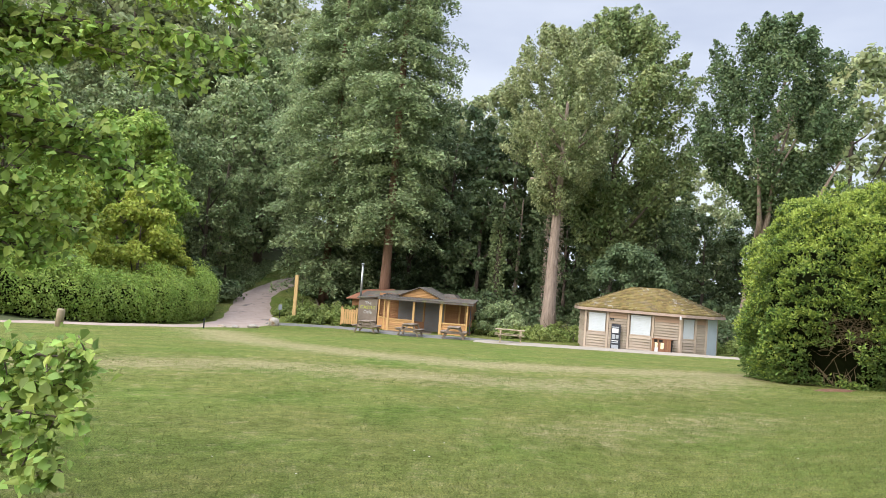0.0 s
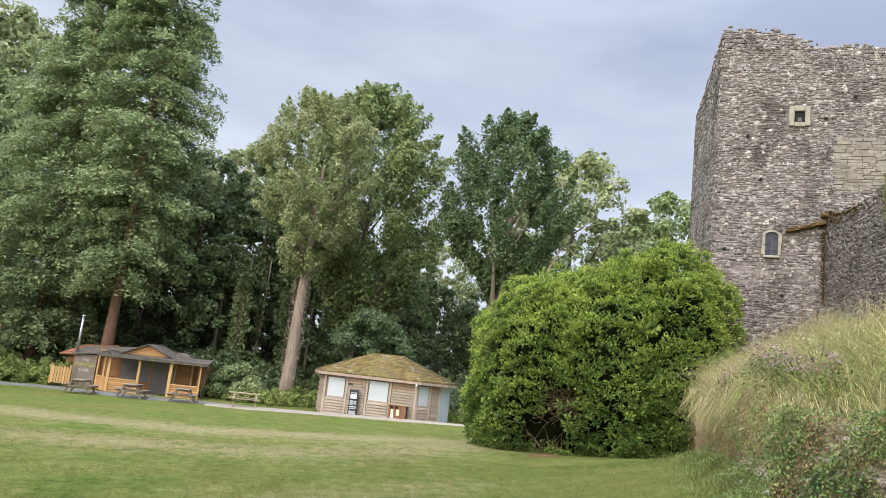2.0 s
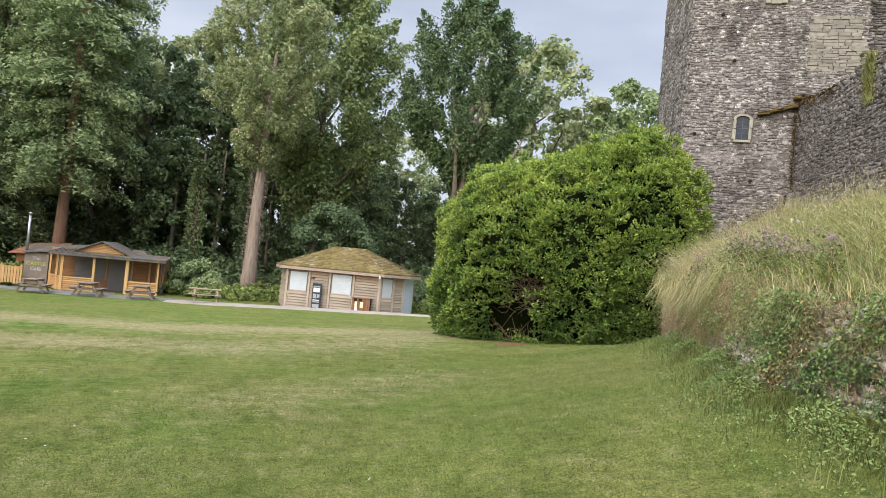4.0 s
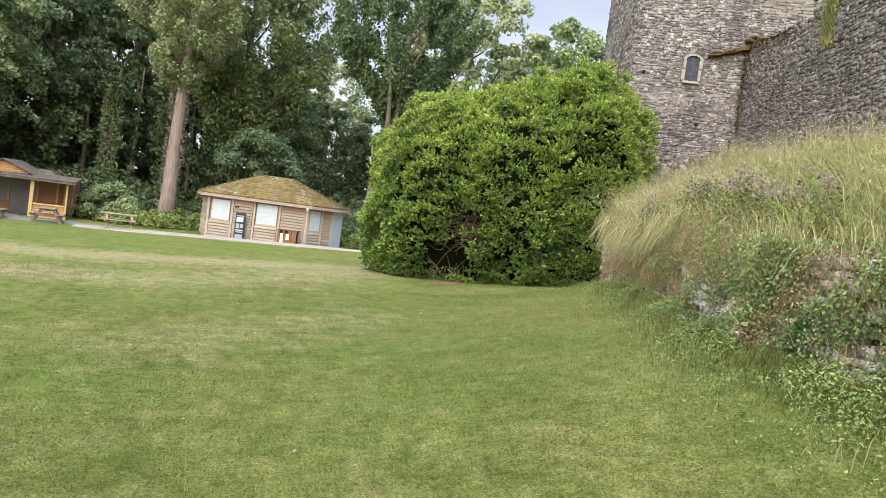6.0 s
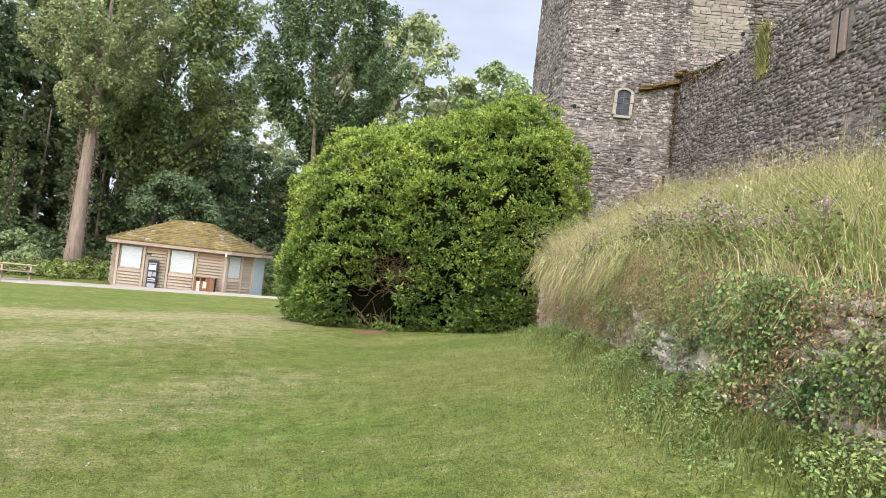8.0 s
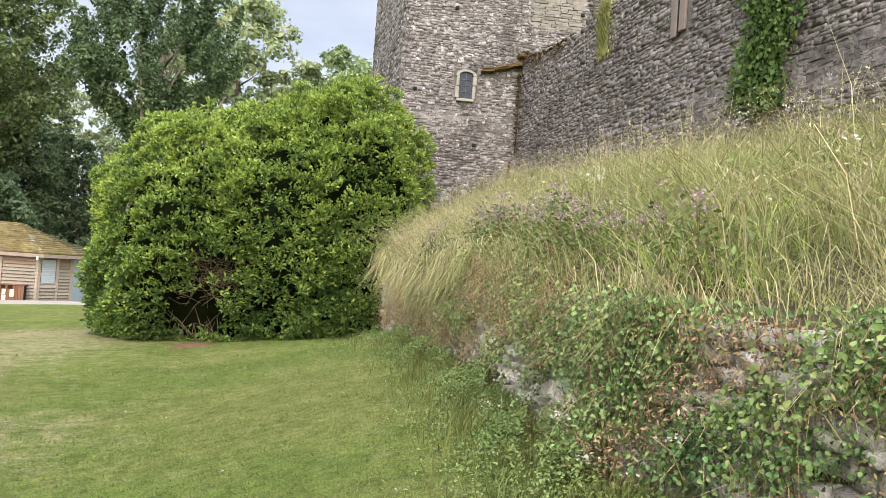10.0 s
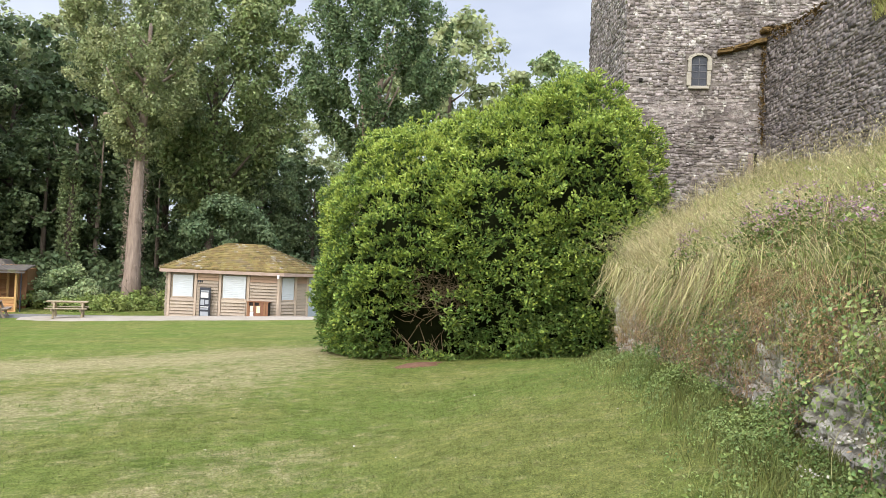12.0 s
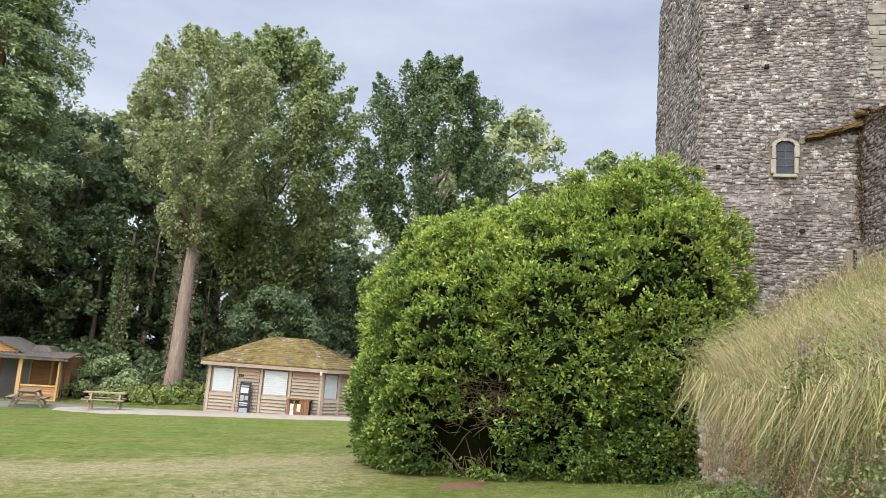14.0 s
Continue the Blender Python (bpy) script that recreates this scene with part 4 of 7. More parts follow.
def build_weeds():
    rng = np.random.default_rng(111)
    # ivy: thick near the start of the wall, thinning along it
    p, y, v = wall_face(rng, 135000, 0.4, 13.5, 0.12, 1.06, 0.10, 0.36)
    bare = ((y > 3.6) & (y < 5.6) & (v < 0.68) & patchy(y, v, 3.0, 0.56, rng, 0.2)) | ((y > 6.3) & (y < 9.0) & (v > 0.10) & (v < 0.46) & patchy(y, v, 5.0, 0.36, rng, 0.1)) | ((y > 8.8) & (y < 9.8) & (v < 0.8) & patchy(y, v, 1.0, 0.5, rng))
    keep = patchy(y, v, 0.4, np.clip(np.interp(y, [2.6, 3.5, 5.8, 6.6, 8.0, 9.0, 11, 14], [0.04, 0.14, 0.22, 0.36, 0.44, 0.58, 0.70, 0.72]) + np.where(y < 3.2, 0.0, 0.25) * np.clip(0.42 - v, 0, 1), 0, 0.85), rng) & ~bare
    keep &= ~patchy(y, v, 4.1, 0.70, rng, 0.4)
    keep &= v < 0.86 + 0.3 * (y < 6.2) + 0.2 * np.sin(y * 1.9 + 0.6) * np.sin(y * 0.83) + 0.12 * np.sin(y * 6.1) + rng.normal(size=len(y)) * 0.05
    p = p[keep]
    stuff("ivy", array_mesh("ivy", broad_leaves(p, np.tile(OUT + np.array([0, 0, 0.45]), (len(p), 1)), 0.024, rng, 0.8, 0.95, 0.14, 0.5), BROAD), L_IVY, "dark glossy ivy spreading over the low wall", "ivy")
    p, y, v = wall_face(rng, 40000, 0.0, 12.0, 0.02, 1.05, 0.18, 0.46)
    keep = patchy(y, v, 2.2, 0.62, rng) & patchy(y, v, 6.4, 0.44, rng)
    p = p[keep]
    stuff("bramble", array_mesh("bramble", broad_leaves(p, np.tile(OUT + np.array([0, 0, 0.7]), (len(p), 1)), 0.029, rng, 0.6, 0.8, 0.14, 0.3), BROAD), L_BRAMBLE, "light green bramble leaves over the wall", "bramble")
    # reddish-brown dead growth and dry stems hanging down the wall
    p, y, v = wall_face(rng, 60000, 1.0, 14.5, 0.05, 1.0, 0.16, 0.40)
    keep = patchy(y, v, 4.1, 0.60, rng, 0.35) & ~((y > 6.3) & (y < 9.0) & (v > 0.10) & (v < 0.46) & patchy(y, v, 5.0, 0.36, rng, 0.1))
    p = p[keep]
    stuff("dead_growth", array_mesh("dead_growth", leaf_quads(p, np.tile(OUT + np.array([0, 0, 0.5]), (len(p), 1)), 0.030, rng, 0.32)), L_RUST, "rusty dead leaves caught on the wall", "dead leaves")

    def hang(n, y0, y1, length, out):
        yy = rng.uniform(y0, y1, n)
        r = crest(yy) + np.array([0, 0, 0.08]) + OUT * rng.uniform(0.0, 0.2, n)[:, None] + rng.normal(size=(n, 3)) * 0.04
        ln = (length * rng.uniform(0.3, 1.2, n))[:, None]
        a = rng.uniform(0, math.pi, n)
        side = np.stack([np.cos(a), np.sin(a), np.zeros(n)], 1) * 0.005
        way = OUT + rng.normal(size=(n, 3)) * 0.25
        m = r + way * out * ln + np.array([0, 0, 0.10]) * ln
        t = m + (way * out * 0.35 + rng.normal(size=(n, 3)) * np.array([0.3, 0.3, 0.15]) - np.array([0, 0, 0.9])) * ln
        return np.stack([r - side, r + side, m + side, m - side, t], 1)

    stuff("hanging_straw", array_mesh("hanging_straw", np.concatenate([hang(1300, 9.6, 15.3, 0.75, 0.25)]), BLADE), L_STRAW, "pale dry grass hanging over the wall", "dry grass")
    stuff("hanging_grass", array_mesh("hanging_grass", np.concatenate([hang(1500, 9.0, 15.3, 0.6, 0.28), hang(400, 1.0, 9.5, 0.2, 0.3)]), BLADE), L_TALLGRASS, "green grass drooping over the wall's crest", "grass")

    # long grass on the bank: green in the middle, straw at the crest's far end and along the castle wall
    def bank_roots(n, s0, s1, f0, f1, power=1.0):
        s, f = rng.uniform(s0, s1, n), f0 + (f1 - f0) * rng.uniform(0, 1, n) ** power
        y = -5.55 + s * 20.85
        w = np.stack([wall_x(y), y, 1.62 + 0.13 * np.sin(y * 0.9)], 1)
        c = np.array(CURT_P)[None] + np.array(CURT_U)[None] * (20.5 * (1 - s) + 0.2)[:, None]
        c[:, 2] = np.interp(s, [0.45, 0.75, 1.0], [3.35, 3.65, 4.0])
        p = w + (c - w) * f[:, None]
        p[:, 2] = w[:, 2] + (c[:, 2] - w[:, 2]) * (0.55 * f + 0.45 * f ** 0.6) - 0.03
        return p

    def tussocks(n, s0, s1, f0, f1, pw, h, wd, ln):
        """Blades in tussocks that fan out from their middles, each tussock of its own height and lean."""
        k = max(n // 34, 1)
        mid, own = bank_roots(k, s0, s1, f0, f1, pw), rng.integers(0, k, n)
        off = rng.normal(size=(n, 3)) * np.array([0.10, 0.10, 0.02])
        lean = rng.normal(size=(k, 3)) * np.array([0.25, 0.25, 0.0])
        tall = rng.uniform(0.55, 1.35, k)
        b = arching(mid[own] + off, h * 0.9, wd, rng, np.clip(off * np.array([4.0, 4.0, 0]) + OUT * 0.12 + lean[own] * 1.5, -0.9, 0.9) * ln, 0.8)
        root = b[:, :1]
        return root + (b - root) * tall[own][:, None, None]

    def grass(name, sets, material, label):
        stuff(name, array_mesh(name, np.concatenate([tussocks(*row) for row in sets]), ARCH), material, label, "long grass")

    grass("long_grass", [(32000, 0.3, 1.0, 0.05, 1.0, 1.0, 0.30, 0.007, 0.9), (16000, 0.4, 1.0, -0.02, 0.35, 1.4, 0.27, 0.006, 1.0), (7000, 0.3, 0.75, 0.1, 0.5, 1.0, 0.36, 0.007, 0.9)], L_TALLGRASS, "long yellowish green grass on the bank")
    grass("fresh_grass", [(9000, 0.35, 0.95, -0.01, 0.7, 1.0, 0.26, 0.007, 0.9)], L_FRESH, "fresh bright green grass among the dry growth")
    grass("straw_grass", [(7000, 0.72, 1.0, -0.03, 0.5, 1.3, 0.44, 0.006, 1.0), (6000, 0.3, 1.0, 0.5, 1.0, 0.7, 0.48, 0.005, 0.8), (9000, 0.3, 0.9, 0.0, 0.8, 1.0, 0.36, 0.005, 0.9), (3000, 0.3, 0.8, 0.0, 0.6, 1.0, 0.55, 0.004, 0.7), (5500, 0.84, 1.0, -0.04, 0.25, 1.0, 0.48, 0.005, 1.0)], L_STRAW, "dry straw-coloured grass with long stalks")
    # dry and green growth standing out from the wall's face and spilling over its crest
    for name, n, y0, y1, v0, v1, h, m, label in (("dry_wall_growth", 9000, 4.8, 14.8, 0.12, 0.98, 0.20, L_RUST, "dry brown stems matted on the wall"), ("green_wall_growth", 7000, 5.5, 15.0, 0.25, 1.05, 0.20, L_TALLGRASS, "thin green grass growing on the wall"), ("straw_wall_growth", 4500, 2.0, 15.0, 0.55, 1.08, 0.28, L_STRAW, "pale straw spilling over the wall's crest")):
        p, y, v = wall_face(rng, n, y0, y1, v0, v1, 0.08, 0.30)
        p = p[patchy(y, v, 2.9, 0.40, rng, 0.5) & ~((y > 6.3) & (y < 9.0) & (v < 0.46) & patchy(y, v, 5.0, 0.36, rng, 0.1))]
        stuff(name, array_mesh(name, arching(p, h, 0.005, rng, np.tile(OUT * 0.45, (len(p), 1)), 1.3), ARCH), m, label, "dry grass")
    # seed heads above the grass
    roots = bank_roots(700, 0.35, 1.0, 0.0, 1.0)
    h = rng.uniform(0.45, 0.75, 700)
    tips = np.concatenate([roots + np.stack([rng.normal(size=700) * 0.05, rng.normal(size=700) * 0.05, h + rng.uniform(-0.1, 0.1, 700)], 1) for _ in range(7)])
    stuff("grass_stalks", array_mesh("grass_stalks", blades(roots, 0.72, 0.007, rng, 0.3), BLADE), L_STRAW, "thin dry grass stalks above the bank", "stalks")
    # leafy weeds among the grass and trailing bramble stems over the wall
    p = bank_roots(5200, 0.42, 0.98, 0.0, 0.45, 1.3)
    keep = np.sin(p[:, 0] * 4.1 + p[:, 1] * 2.3) + np.sin(p[:, 1] * 5.7) > 0.35
    p = p[keep]
    p[:, 2] += rng.uniform(0.05, 0.42, len(p))
    stuff("bank_weeds", array_mesh("bank_weeds", broad_leaves(p, np.tile(OUT + np.array([0, 0, 0.9]), (len(p), 1)), 0.055, rng, 0.6, 0.5, 0.1), BROAD), L_BRAMBLE, "leafy weeds among the long grass", "weeds")
    tubes = []
    for _ in range(16):
        yy = rng.uniform(3.8, 11.5)
        a = Vector(crest(np.array([yy]))[0]) + Vector(OUT) * rng.uniform(0.1, 0.3)
        a.z -= rng.uniform(0.0, 0.9)
        b = a + Vector(OUT) * rng.uniform(0.1, 0.2) + Vector((rng.normal() * 0.22, rng.normal() * 0.22, -rng.uniform(0.1, 0.5)))
        m = a.lerp(b, 0.5) + Vector(OUT) * 0.12 + Vector((0, 0, 0.15))
        line = [a.lerp(m, f).lerp(m.lerp(b, f), f) for f in np.linspace(0, 1, 8)]
        tubes.append(tube(line, list(np.linspace(0.0022, 0.001, 8)), 4))
    tv, tf = join_tubes(tubes)
    tagged(raw("bramble_stems", tv, tf, L_STRAW), "arching dry bramble stems over the wall", "stems", kind="stuff")
    stuff("seed_heads", array_mesh("seed_heads", leaf_quads(tips, np.tile(OUT, (len(tips), 1)), 0.035, rng, 0.3)), L_STRAW, "feathery dry seed heads above the grass", "seed heads")
    # marjoram in flower along the crest
    clumps = np.concatenate([rng.normal(8.9, 0.9, 15), rng.normal(7.0, 0.6, 9), rng.normal(10.6, 0.5, 6)])
    own = rng.integers(0, len(clumps), 380)
    y = clumps[own] + rng.normal(size=380) * 0.12
    c = crest(y) - OUT * (rng.uniform(-0.15, 0.6, len(clumps))[own] + rng.normal(size=380) * 0.10)[:, None]
    c += OUT * 0.12
    c[:, 2] += rng.uniform(0.36, 0.60, len(clumps))[own] + rng.normal(size=380) * 0.06
    heads = np.concatenate([c + rng.normal(size=c.shape) * np.array([0.03, 0.03, 0.018]) for _ in range(15)])
    stuff("marjoram_flowers", array_mesh("marjoram_flowers", leaf_quads(heads, np.tile(np.array([0, 0, 1.0]), (len(heads), 1)), 0.016, rng, 0.9)), L_PURPLE, "pinkish purple marjoram in flower", "flowers")
    stems = blades(c - np.array([0, 0, 0.42]), 0.42, 0.006, rng, 0.1)
    leafy = np.concatenate([c - np.array([0, 0, 1.0]) * rng.uniform(0.05, 0.45, len(c))[:, None] + rng.normal(size=c.shape) * 0.06 for _ in range(24)])
    stuff("marjoram_stems", array_mesh("marjoram_stems", stems, BLADE), L_BROWNSTEM, "thin brown marjoram stems on the crest", "stems")
    stuff("marjoram_leaves", array_mesh("marjoram_leaves", leaf_quads(leafy, np.tile(np.array([0, 0, 1.0]), (len(leafy), 1)), 0.04, rng)), L_MARJ, "small green marjoram leaves", "leaves")
    # white umbels here and there
    c = np.concatenate([bank_roots(26, 0.45, 0.9, 0.05, 0.6) + np.array([0, 0, 0.62]), wall_face(rng, 8, 4, 8, 0.02, 0.45, 0.35, 0.55)[0]])
    heads = np.concatenate([c + rng.normal(size=c.shape) * np.array([0.035, 0.035, 0.01]) for _ in range(16)])
    stuff("white_umbels", array_mesh("white_umbels", leaf_quads(heads, np.tile(np.array([0, 0, 1.0]), (len(heads), 1)), 0.02, rng, 0.9)), L_WHITEFLOWER, "small white flower heads among the grass", "flowers")
    # nettles, docks and creeping leaves at the wall's foot
    n = 44000
    y = rng.uniform(2.0, 14.5, n)
    d = 0.22 + np.abs(rng.normal(size=n)) * 0.34
    x = wall_x(y) - d / 0.8
    z = ground_z(x, y) + rng.uniform(0.02, 1.0, n) ** 1.3 * np.clip(0.40 - 0.36 * d, 0.03, 0.4) * (0.75 + 0.4 * np.sin(y * 3.1))
    keep = patchy(y, d * 2, 1.3, 0.34, rng)
    p = np.stack([x, y, z], 1)[keep]
    big = rng.uniform(size=len(p)) < 0.1
    stuff("foot_weeds", array_mesh("foot_weeds", broad_leaves(p[~big], np.tile(np.array([-0.3, 0, 1.0]), ((~big).sum(), 1)), 0.024, rng, 0.45, 0.62, 0.12, 0.2), BROAD), L_FOOT, "leafy weeds along the foot of the wall", "weeds")
    stuff("dock_leaves", array_mesh("dock_leaves", broad_leaves(p[big], np.tile(np.array([-0.3, 0, 1.0]), (big.sum(), 1)), 0.046, rng, 0.5, 0.55, 0.12, 0.2), BROAD), L_MARJ, "broad dock and nettle leaves by the wall", "weeds")
    n = 34000
    y = rng.uniform(0.5, 15, n)
    d = 0.15 + np.abs(rng.normal(size=n)) * 0.33
    x = wall_x(y) - d / 0.8
    stuff("rough_grass", array_mesh("rough_grass", blades(np.stack([x, y, ground_z(x, y) - 0.01], 1), 0.15, 0.006, rng, 0.7), BLADE), M_BLADE, "rough unmown grass beside the wall", "grass")


L_FOOT = leaf_mat("foot_weed_leaf", (0.12, 0.205, 0.05), (0.24, 0.335, 0.095), 0.4, 2.0, 0.3, blue=1.2)
L_MARJ = leaf_mat("weed_leaf", (0.09, 0.15, 0.03), (0.16, 0.22, 0.055), 0.35, 2.0, 0.3, blue=1.2)
build_weeds()


def build_lawn_blades():
    """Short mown blades over the part of the lawn nearest to the walk."""
    rng = np.random.default_rng(121)
    n = 330000
    s, d = rng.uniform(0.0, 1.0, n) ** 1.35 * 15.5, rng.normal(size=n) * 3.0 - 0.5
    x, y = 0.2 + 0.62 * s + 0.785 * d, 1.2 + 0.785 * s - 0.62 * d
    keep = (x < wall_x(y) - 0.15)
    x, y = x[keep], y[keep]
    n = len(x)
    a, h = rng.uniform(0, 2 * math.pi, n), rng.uniform(0.010, 0.032, n)
    root = np.stack([x, y, ground_z(x, y) - 0.004], 1)
    side = np.stack([np.cos(a), np.sin(a), np.zeros(n)], 1) * rng.uniform(0.0018, 0.004, n)[:, None]
    tip = root + np.stack([rng.normal(size=n) * 0.02, rng.normal(size=n) * 0.02, h], 1)
    stuff("mown_blades", array_mesh("mown_blades", np.stack([root - side, root + side, tip], 1)), M_BLADE, "short mown grass blades of the lawn", "grass")
    n = 110000
    x, y = rng.uniform(-8, 12, n), 2.0 + 16 * rng.uniform(0, 1, n) ** 1.2
    keep = (x < wall_x(y) - 0.3) & (np.sin(x * 1.7 + np.sin(y)) + np.sin(y * 2.3 + x * 0.6) + rng.normal(size=n) * 0.9 > -0.4)
    x, y = x[keep], y[keep]
    n = len(x)
    a, h = rng.uniform(0, 2 * math.pi, n), rng.uniform(0.012, 0.04, n)
    root = np.stack([x, y, ground_z(x, y) - 0.006], 1)
    side = np.stack([np.cos(a), np.sin(a), np.zeros(n)], 1) * (0.003 + 0.0003 * y)[:, None] * rng.uniform(0.5, 1.3, n)[:, None]
    tip = root + np.stack([rng.normal(size=n) * 0.025, rng.normal(size=n) * 0.025, h], 1)
    stuff("turf_tufts", array_mesh("turf_tufts", np.stack([root - side, root + side, tip], 1)), M_BLADE, "uneven tufts standing in the mown lawn", "grass")
    m = 110
    x, y = rng.uniform(-6, 9, m), rng.uniform(4, 24, m)
    c = np.stack([x, y, ground_z(x, y) + 0.045], 1)[x < wall_x(y) - 0.4]
    stuff("daisies", array_mesh("daisies", np.concatenate([leaf_quads(c + rng.normal(size=c.shape) * 0.006, np.tile(np.array([0, 0, 1.0]), (len(c), 1)), 0.017, rng, 0.9, 0.2) for _ in range(3)])), L_WHITEFLOWER, "scattered white daisies and clover heads", "flowers")


build_lawn_blades()

# ---- trees ----
def crown_mesh(name, seed, clumps, leaves, leaf, rad, envelope):
    """A crown of leaf clumps. envelope(rng) gives a clump's centre; leaves lie on the clumps' outsides."""
    rng = np.random.default_rng(seed)
    out = []
    for _ in range(clumps):
        c = np.array(envelope(rng))
        r = rad * rng.uniform(0.55, 1.25)
        d = unit(rng.normal(size=(leaves, 3)))
        d[:, 2] = np.where(d[:, 2] < -0.7, -d[:, 2], d[:, 2])
        d = unit(d)
        k = r * rng.uniform(0.2, 1.0, leaves)[:, None] ** 0.6 * rng.uniform(0.8, 1.25, leaves)[:, None] * np.array([1.0, 1.0, 0.72])
        p = c + d * k
        p[:, 2] -= 0.10 * (np.hypot(p[:, 0] - c[0], p[:, 1] - c[1])) ** 2 / r
        out.append(leaf_quads(p, d + np.array([0, -0.15, 0.45]), leaf, rng))
    return array_mesh(name, np.concatenate(out))


def plume_crown(name, seed, plumes, leaves, leaf, length, width, envelope, rise=1.0):
    """A crown of upright leafy shoots, each tapering to a tip, with gaps between them."""
    rng = np.random.default_rng(seed)
    out = []
    for _ in range(plumes):
        c = np.array(envelope(rng))
        away = c[:2] / max(np.hypot(*c[:2]), 0.3)
        axis = unit(np.array([away[0] * 0.5 + rng.normal() * 0.25, away[1] * 0.5 + rng.normal() * 0.25, rise]))
        ln, w = length * rng.uniform(0.55, 1.4), width * rng.uniform(0.6, 1.35)
        f = rng.uniform(0.02, 0.99, leaves)
        d = unit(rng.normal(size=(leaves, 3)) * np.array([1, 1, 0.6]))
        prof = np.sin(math.pi * f ** 0.7) ** 0.8
        p = c + axis * (ln * (f - 0.45))[:, None] + d * (w * prof * rng.uniform(0.3, 1.1, leaves))[:, None]
        out.append(leaf_quads(p, d + np.array([0, 0, 0.5]), leaf, rng))
    return array_mesh(name, np.concatenate(out))


def egg(w, z0, z1, low=0.35, hollow=0.3):
    """Centres in an egg of half-width w from z0 to z1, mostly near its skin."""
    def pick(rng):
        t = rng.uniform(0.02, 0.98)
        prof = (t / low) ** 0.6 if t < low else (1 - ((t - low) / (1 - low)) ** 2.2) ** 0.6
        a, r = rng.uniform(0, 2 * math.pi), w * prof * (hollow + (1 - hollow) * rng.uniform(0, 1) ** 0.5)
        return (r * math.cos(a), r * math.sin(a), z0 + (z1 - z0) * t)
    return pick


def trunk_mesh(name, seed, height, r0, lean=(0, 0), limbs=6, limb_from=0.45, spread=0.5, sides=10, limb_len=0.4):
    rng = np.random.default_rng(seed)
    pts, rad = [], []
    for i in range(9):
        t = i / 8
        pts.append((lean[0] * t + 0.12 * r0 * math.sin(5 * t + seed), lean[1] * t + 0.12 * r0 * math.cos(4 * t + seed), height * t - 0.4 * (i == 0)))
        rad.append(r0 * (1.35 if i == 0 else 1.0 - 0.8 * t))
    tubes = [tube(pts, rad, sides)]
    for k in range(limbs):
        t = limb_from + (0.95 - limb_from) * (k + rng.uniform(0, 0.8)) / limbs
        b = Vector((lean[0] * t, lean[1] * t, height * t))
        a, ln = rng.uniform(0, 2 * math.pi), height * limb_len * (1.1 - t) * rng.uniform(0.8, 1.3) + 1.0
        w = Vector((math.cos(a) * spread, math.sin(a) * spread, rng.uniform(0.35, 0.9))).normalized()
        q = [b + w * ln * f + Vector((0, 0, 0.12 * ln * f * f)) + Vector(rng.normal(size=3)) * 0.04 * ln * f for f in (0, 0.33, 0.66, 1.0)]
        r = r0 * (1 - 0.8 * t) * 0.6
        tubes.append(tube(q, [r, r * 0.75, r * 0.5, r * 0.2], 6))
    v, f = join_tubes(tubes)
    me = bpy.data.meshes.new(name)
    me.from_pydata([tuple(x) for x in v], [], f)
    me.polygons.foreach_set("use_smooth", [True] * len(me.polygons))
    return me


def conifer_mesh(name, seed, height, z0, w, whorls, per, leaves, leaf):
    """Drooping flat sprays in whorls round a straight stem."""
    rng = np.random.default_rng(seed)
    out = []
    for i in range(whorls):
        t = (i + rng.uniform(0, 1)) / whorls
        z = z0 + (height - z0) * t
        reach = w * (0.55 + 0.45 * min(1, t * 4)) * (1 - t) ** 0.75 + 0.4
        for _ in range(per):
            a, ln = rng.uniform(0, 2 * math.pi), reach * rng.uniform(0.6, 1.15)
            f = rng.uniform(0.12, 1.0, leaves) ** 0.75
            side = rng.normal(size=leaves) * 0.22 * ln * (1.15 - f) * 1.2
            drop = -0.34 * ln * f ** 2 + 0.10 * ln * f - 0.30 * np.abs(side)
            p = np.stack([math.cos(a) * ln * f - math.sin(a) * side, math.sin(a) * ln * f + math.cos(a) * side, z + drop + rng.normal(size=leaves) * 0.24], 1)
            face = np.tile(np.array([math.cos(a) * 0.35, math.sin(a) * 0.35, 1.0]), (leaves, 1))
            out.append(leaf_quads(p, face, leaf, rng, narrow=0.42, spread=0.55, fold=0.05))
    return array_mesh(name, np.concatenate(out))


def tree(name, x, y, trunk, crown, bark, leaf, label, category="tree", turn=0.0, z=None, scale=1.0):
    gz = float(ground_z(x, y)) if z is None else z
    t = empty(name, pose(x, y, gz, 0, 0, turn) @ Matrix.Scale(scale, 4))
    if trunk.materials:
        pass
    else:
        trunk.materials.append(bark)
    if not crown.materials:
        crown.materials.append(leaf)
    for nm, me in (("trunk", trunk), ("crown", crown)):
        o = new(nm, me)
        o.parent = t
    return tagged(t, label, category)


def again(t, x, y, turn, scale, label="", z=None):
    c = copy_thing(t, pose(x, y, float(ground_z(x, y)) if z is None else z, 0, 0, turn))
    c.scale = (scale, scale, scale)
    return tagged(c, label or t["label"])


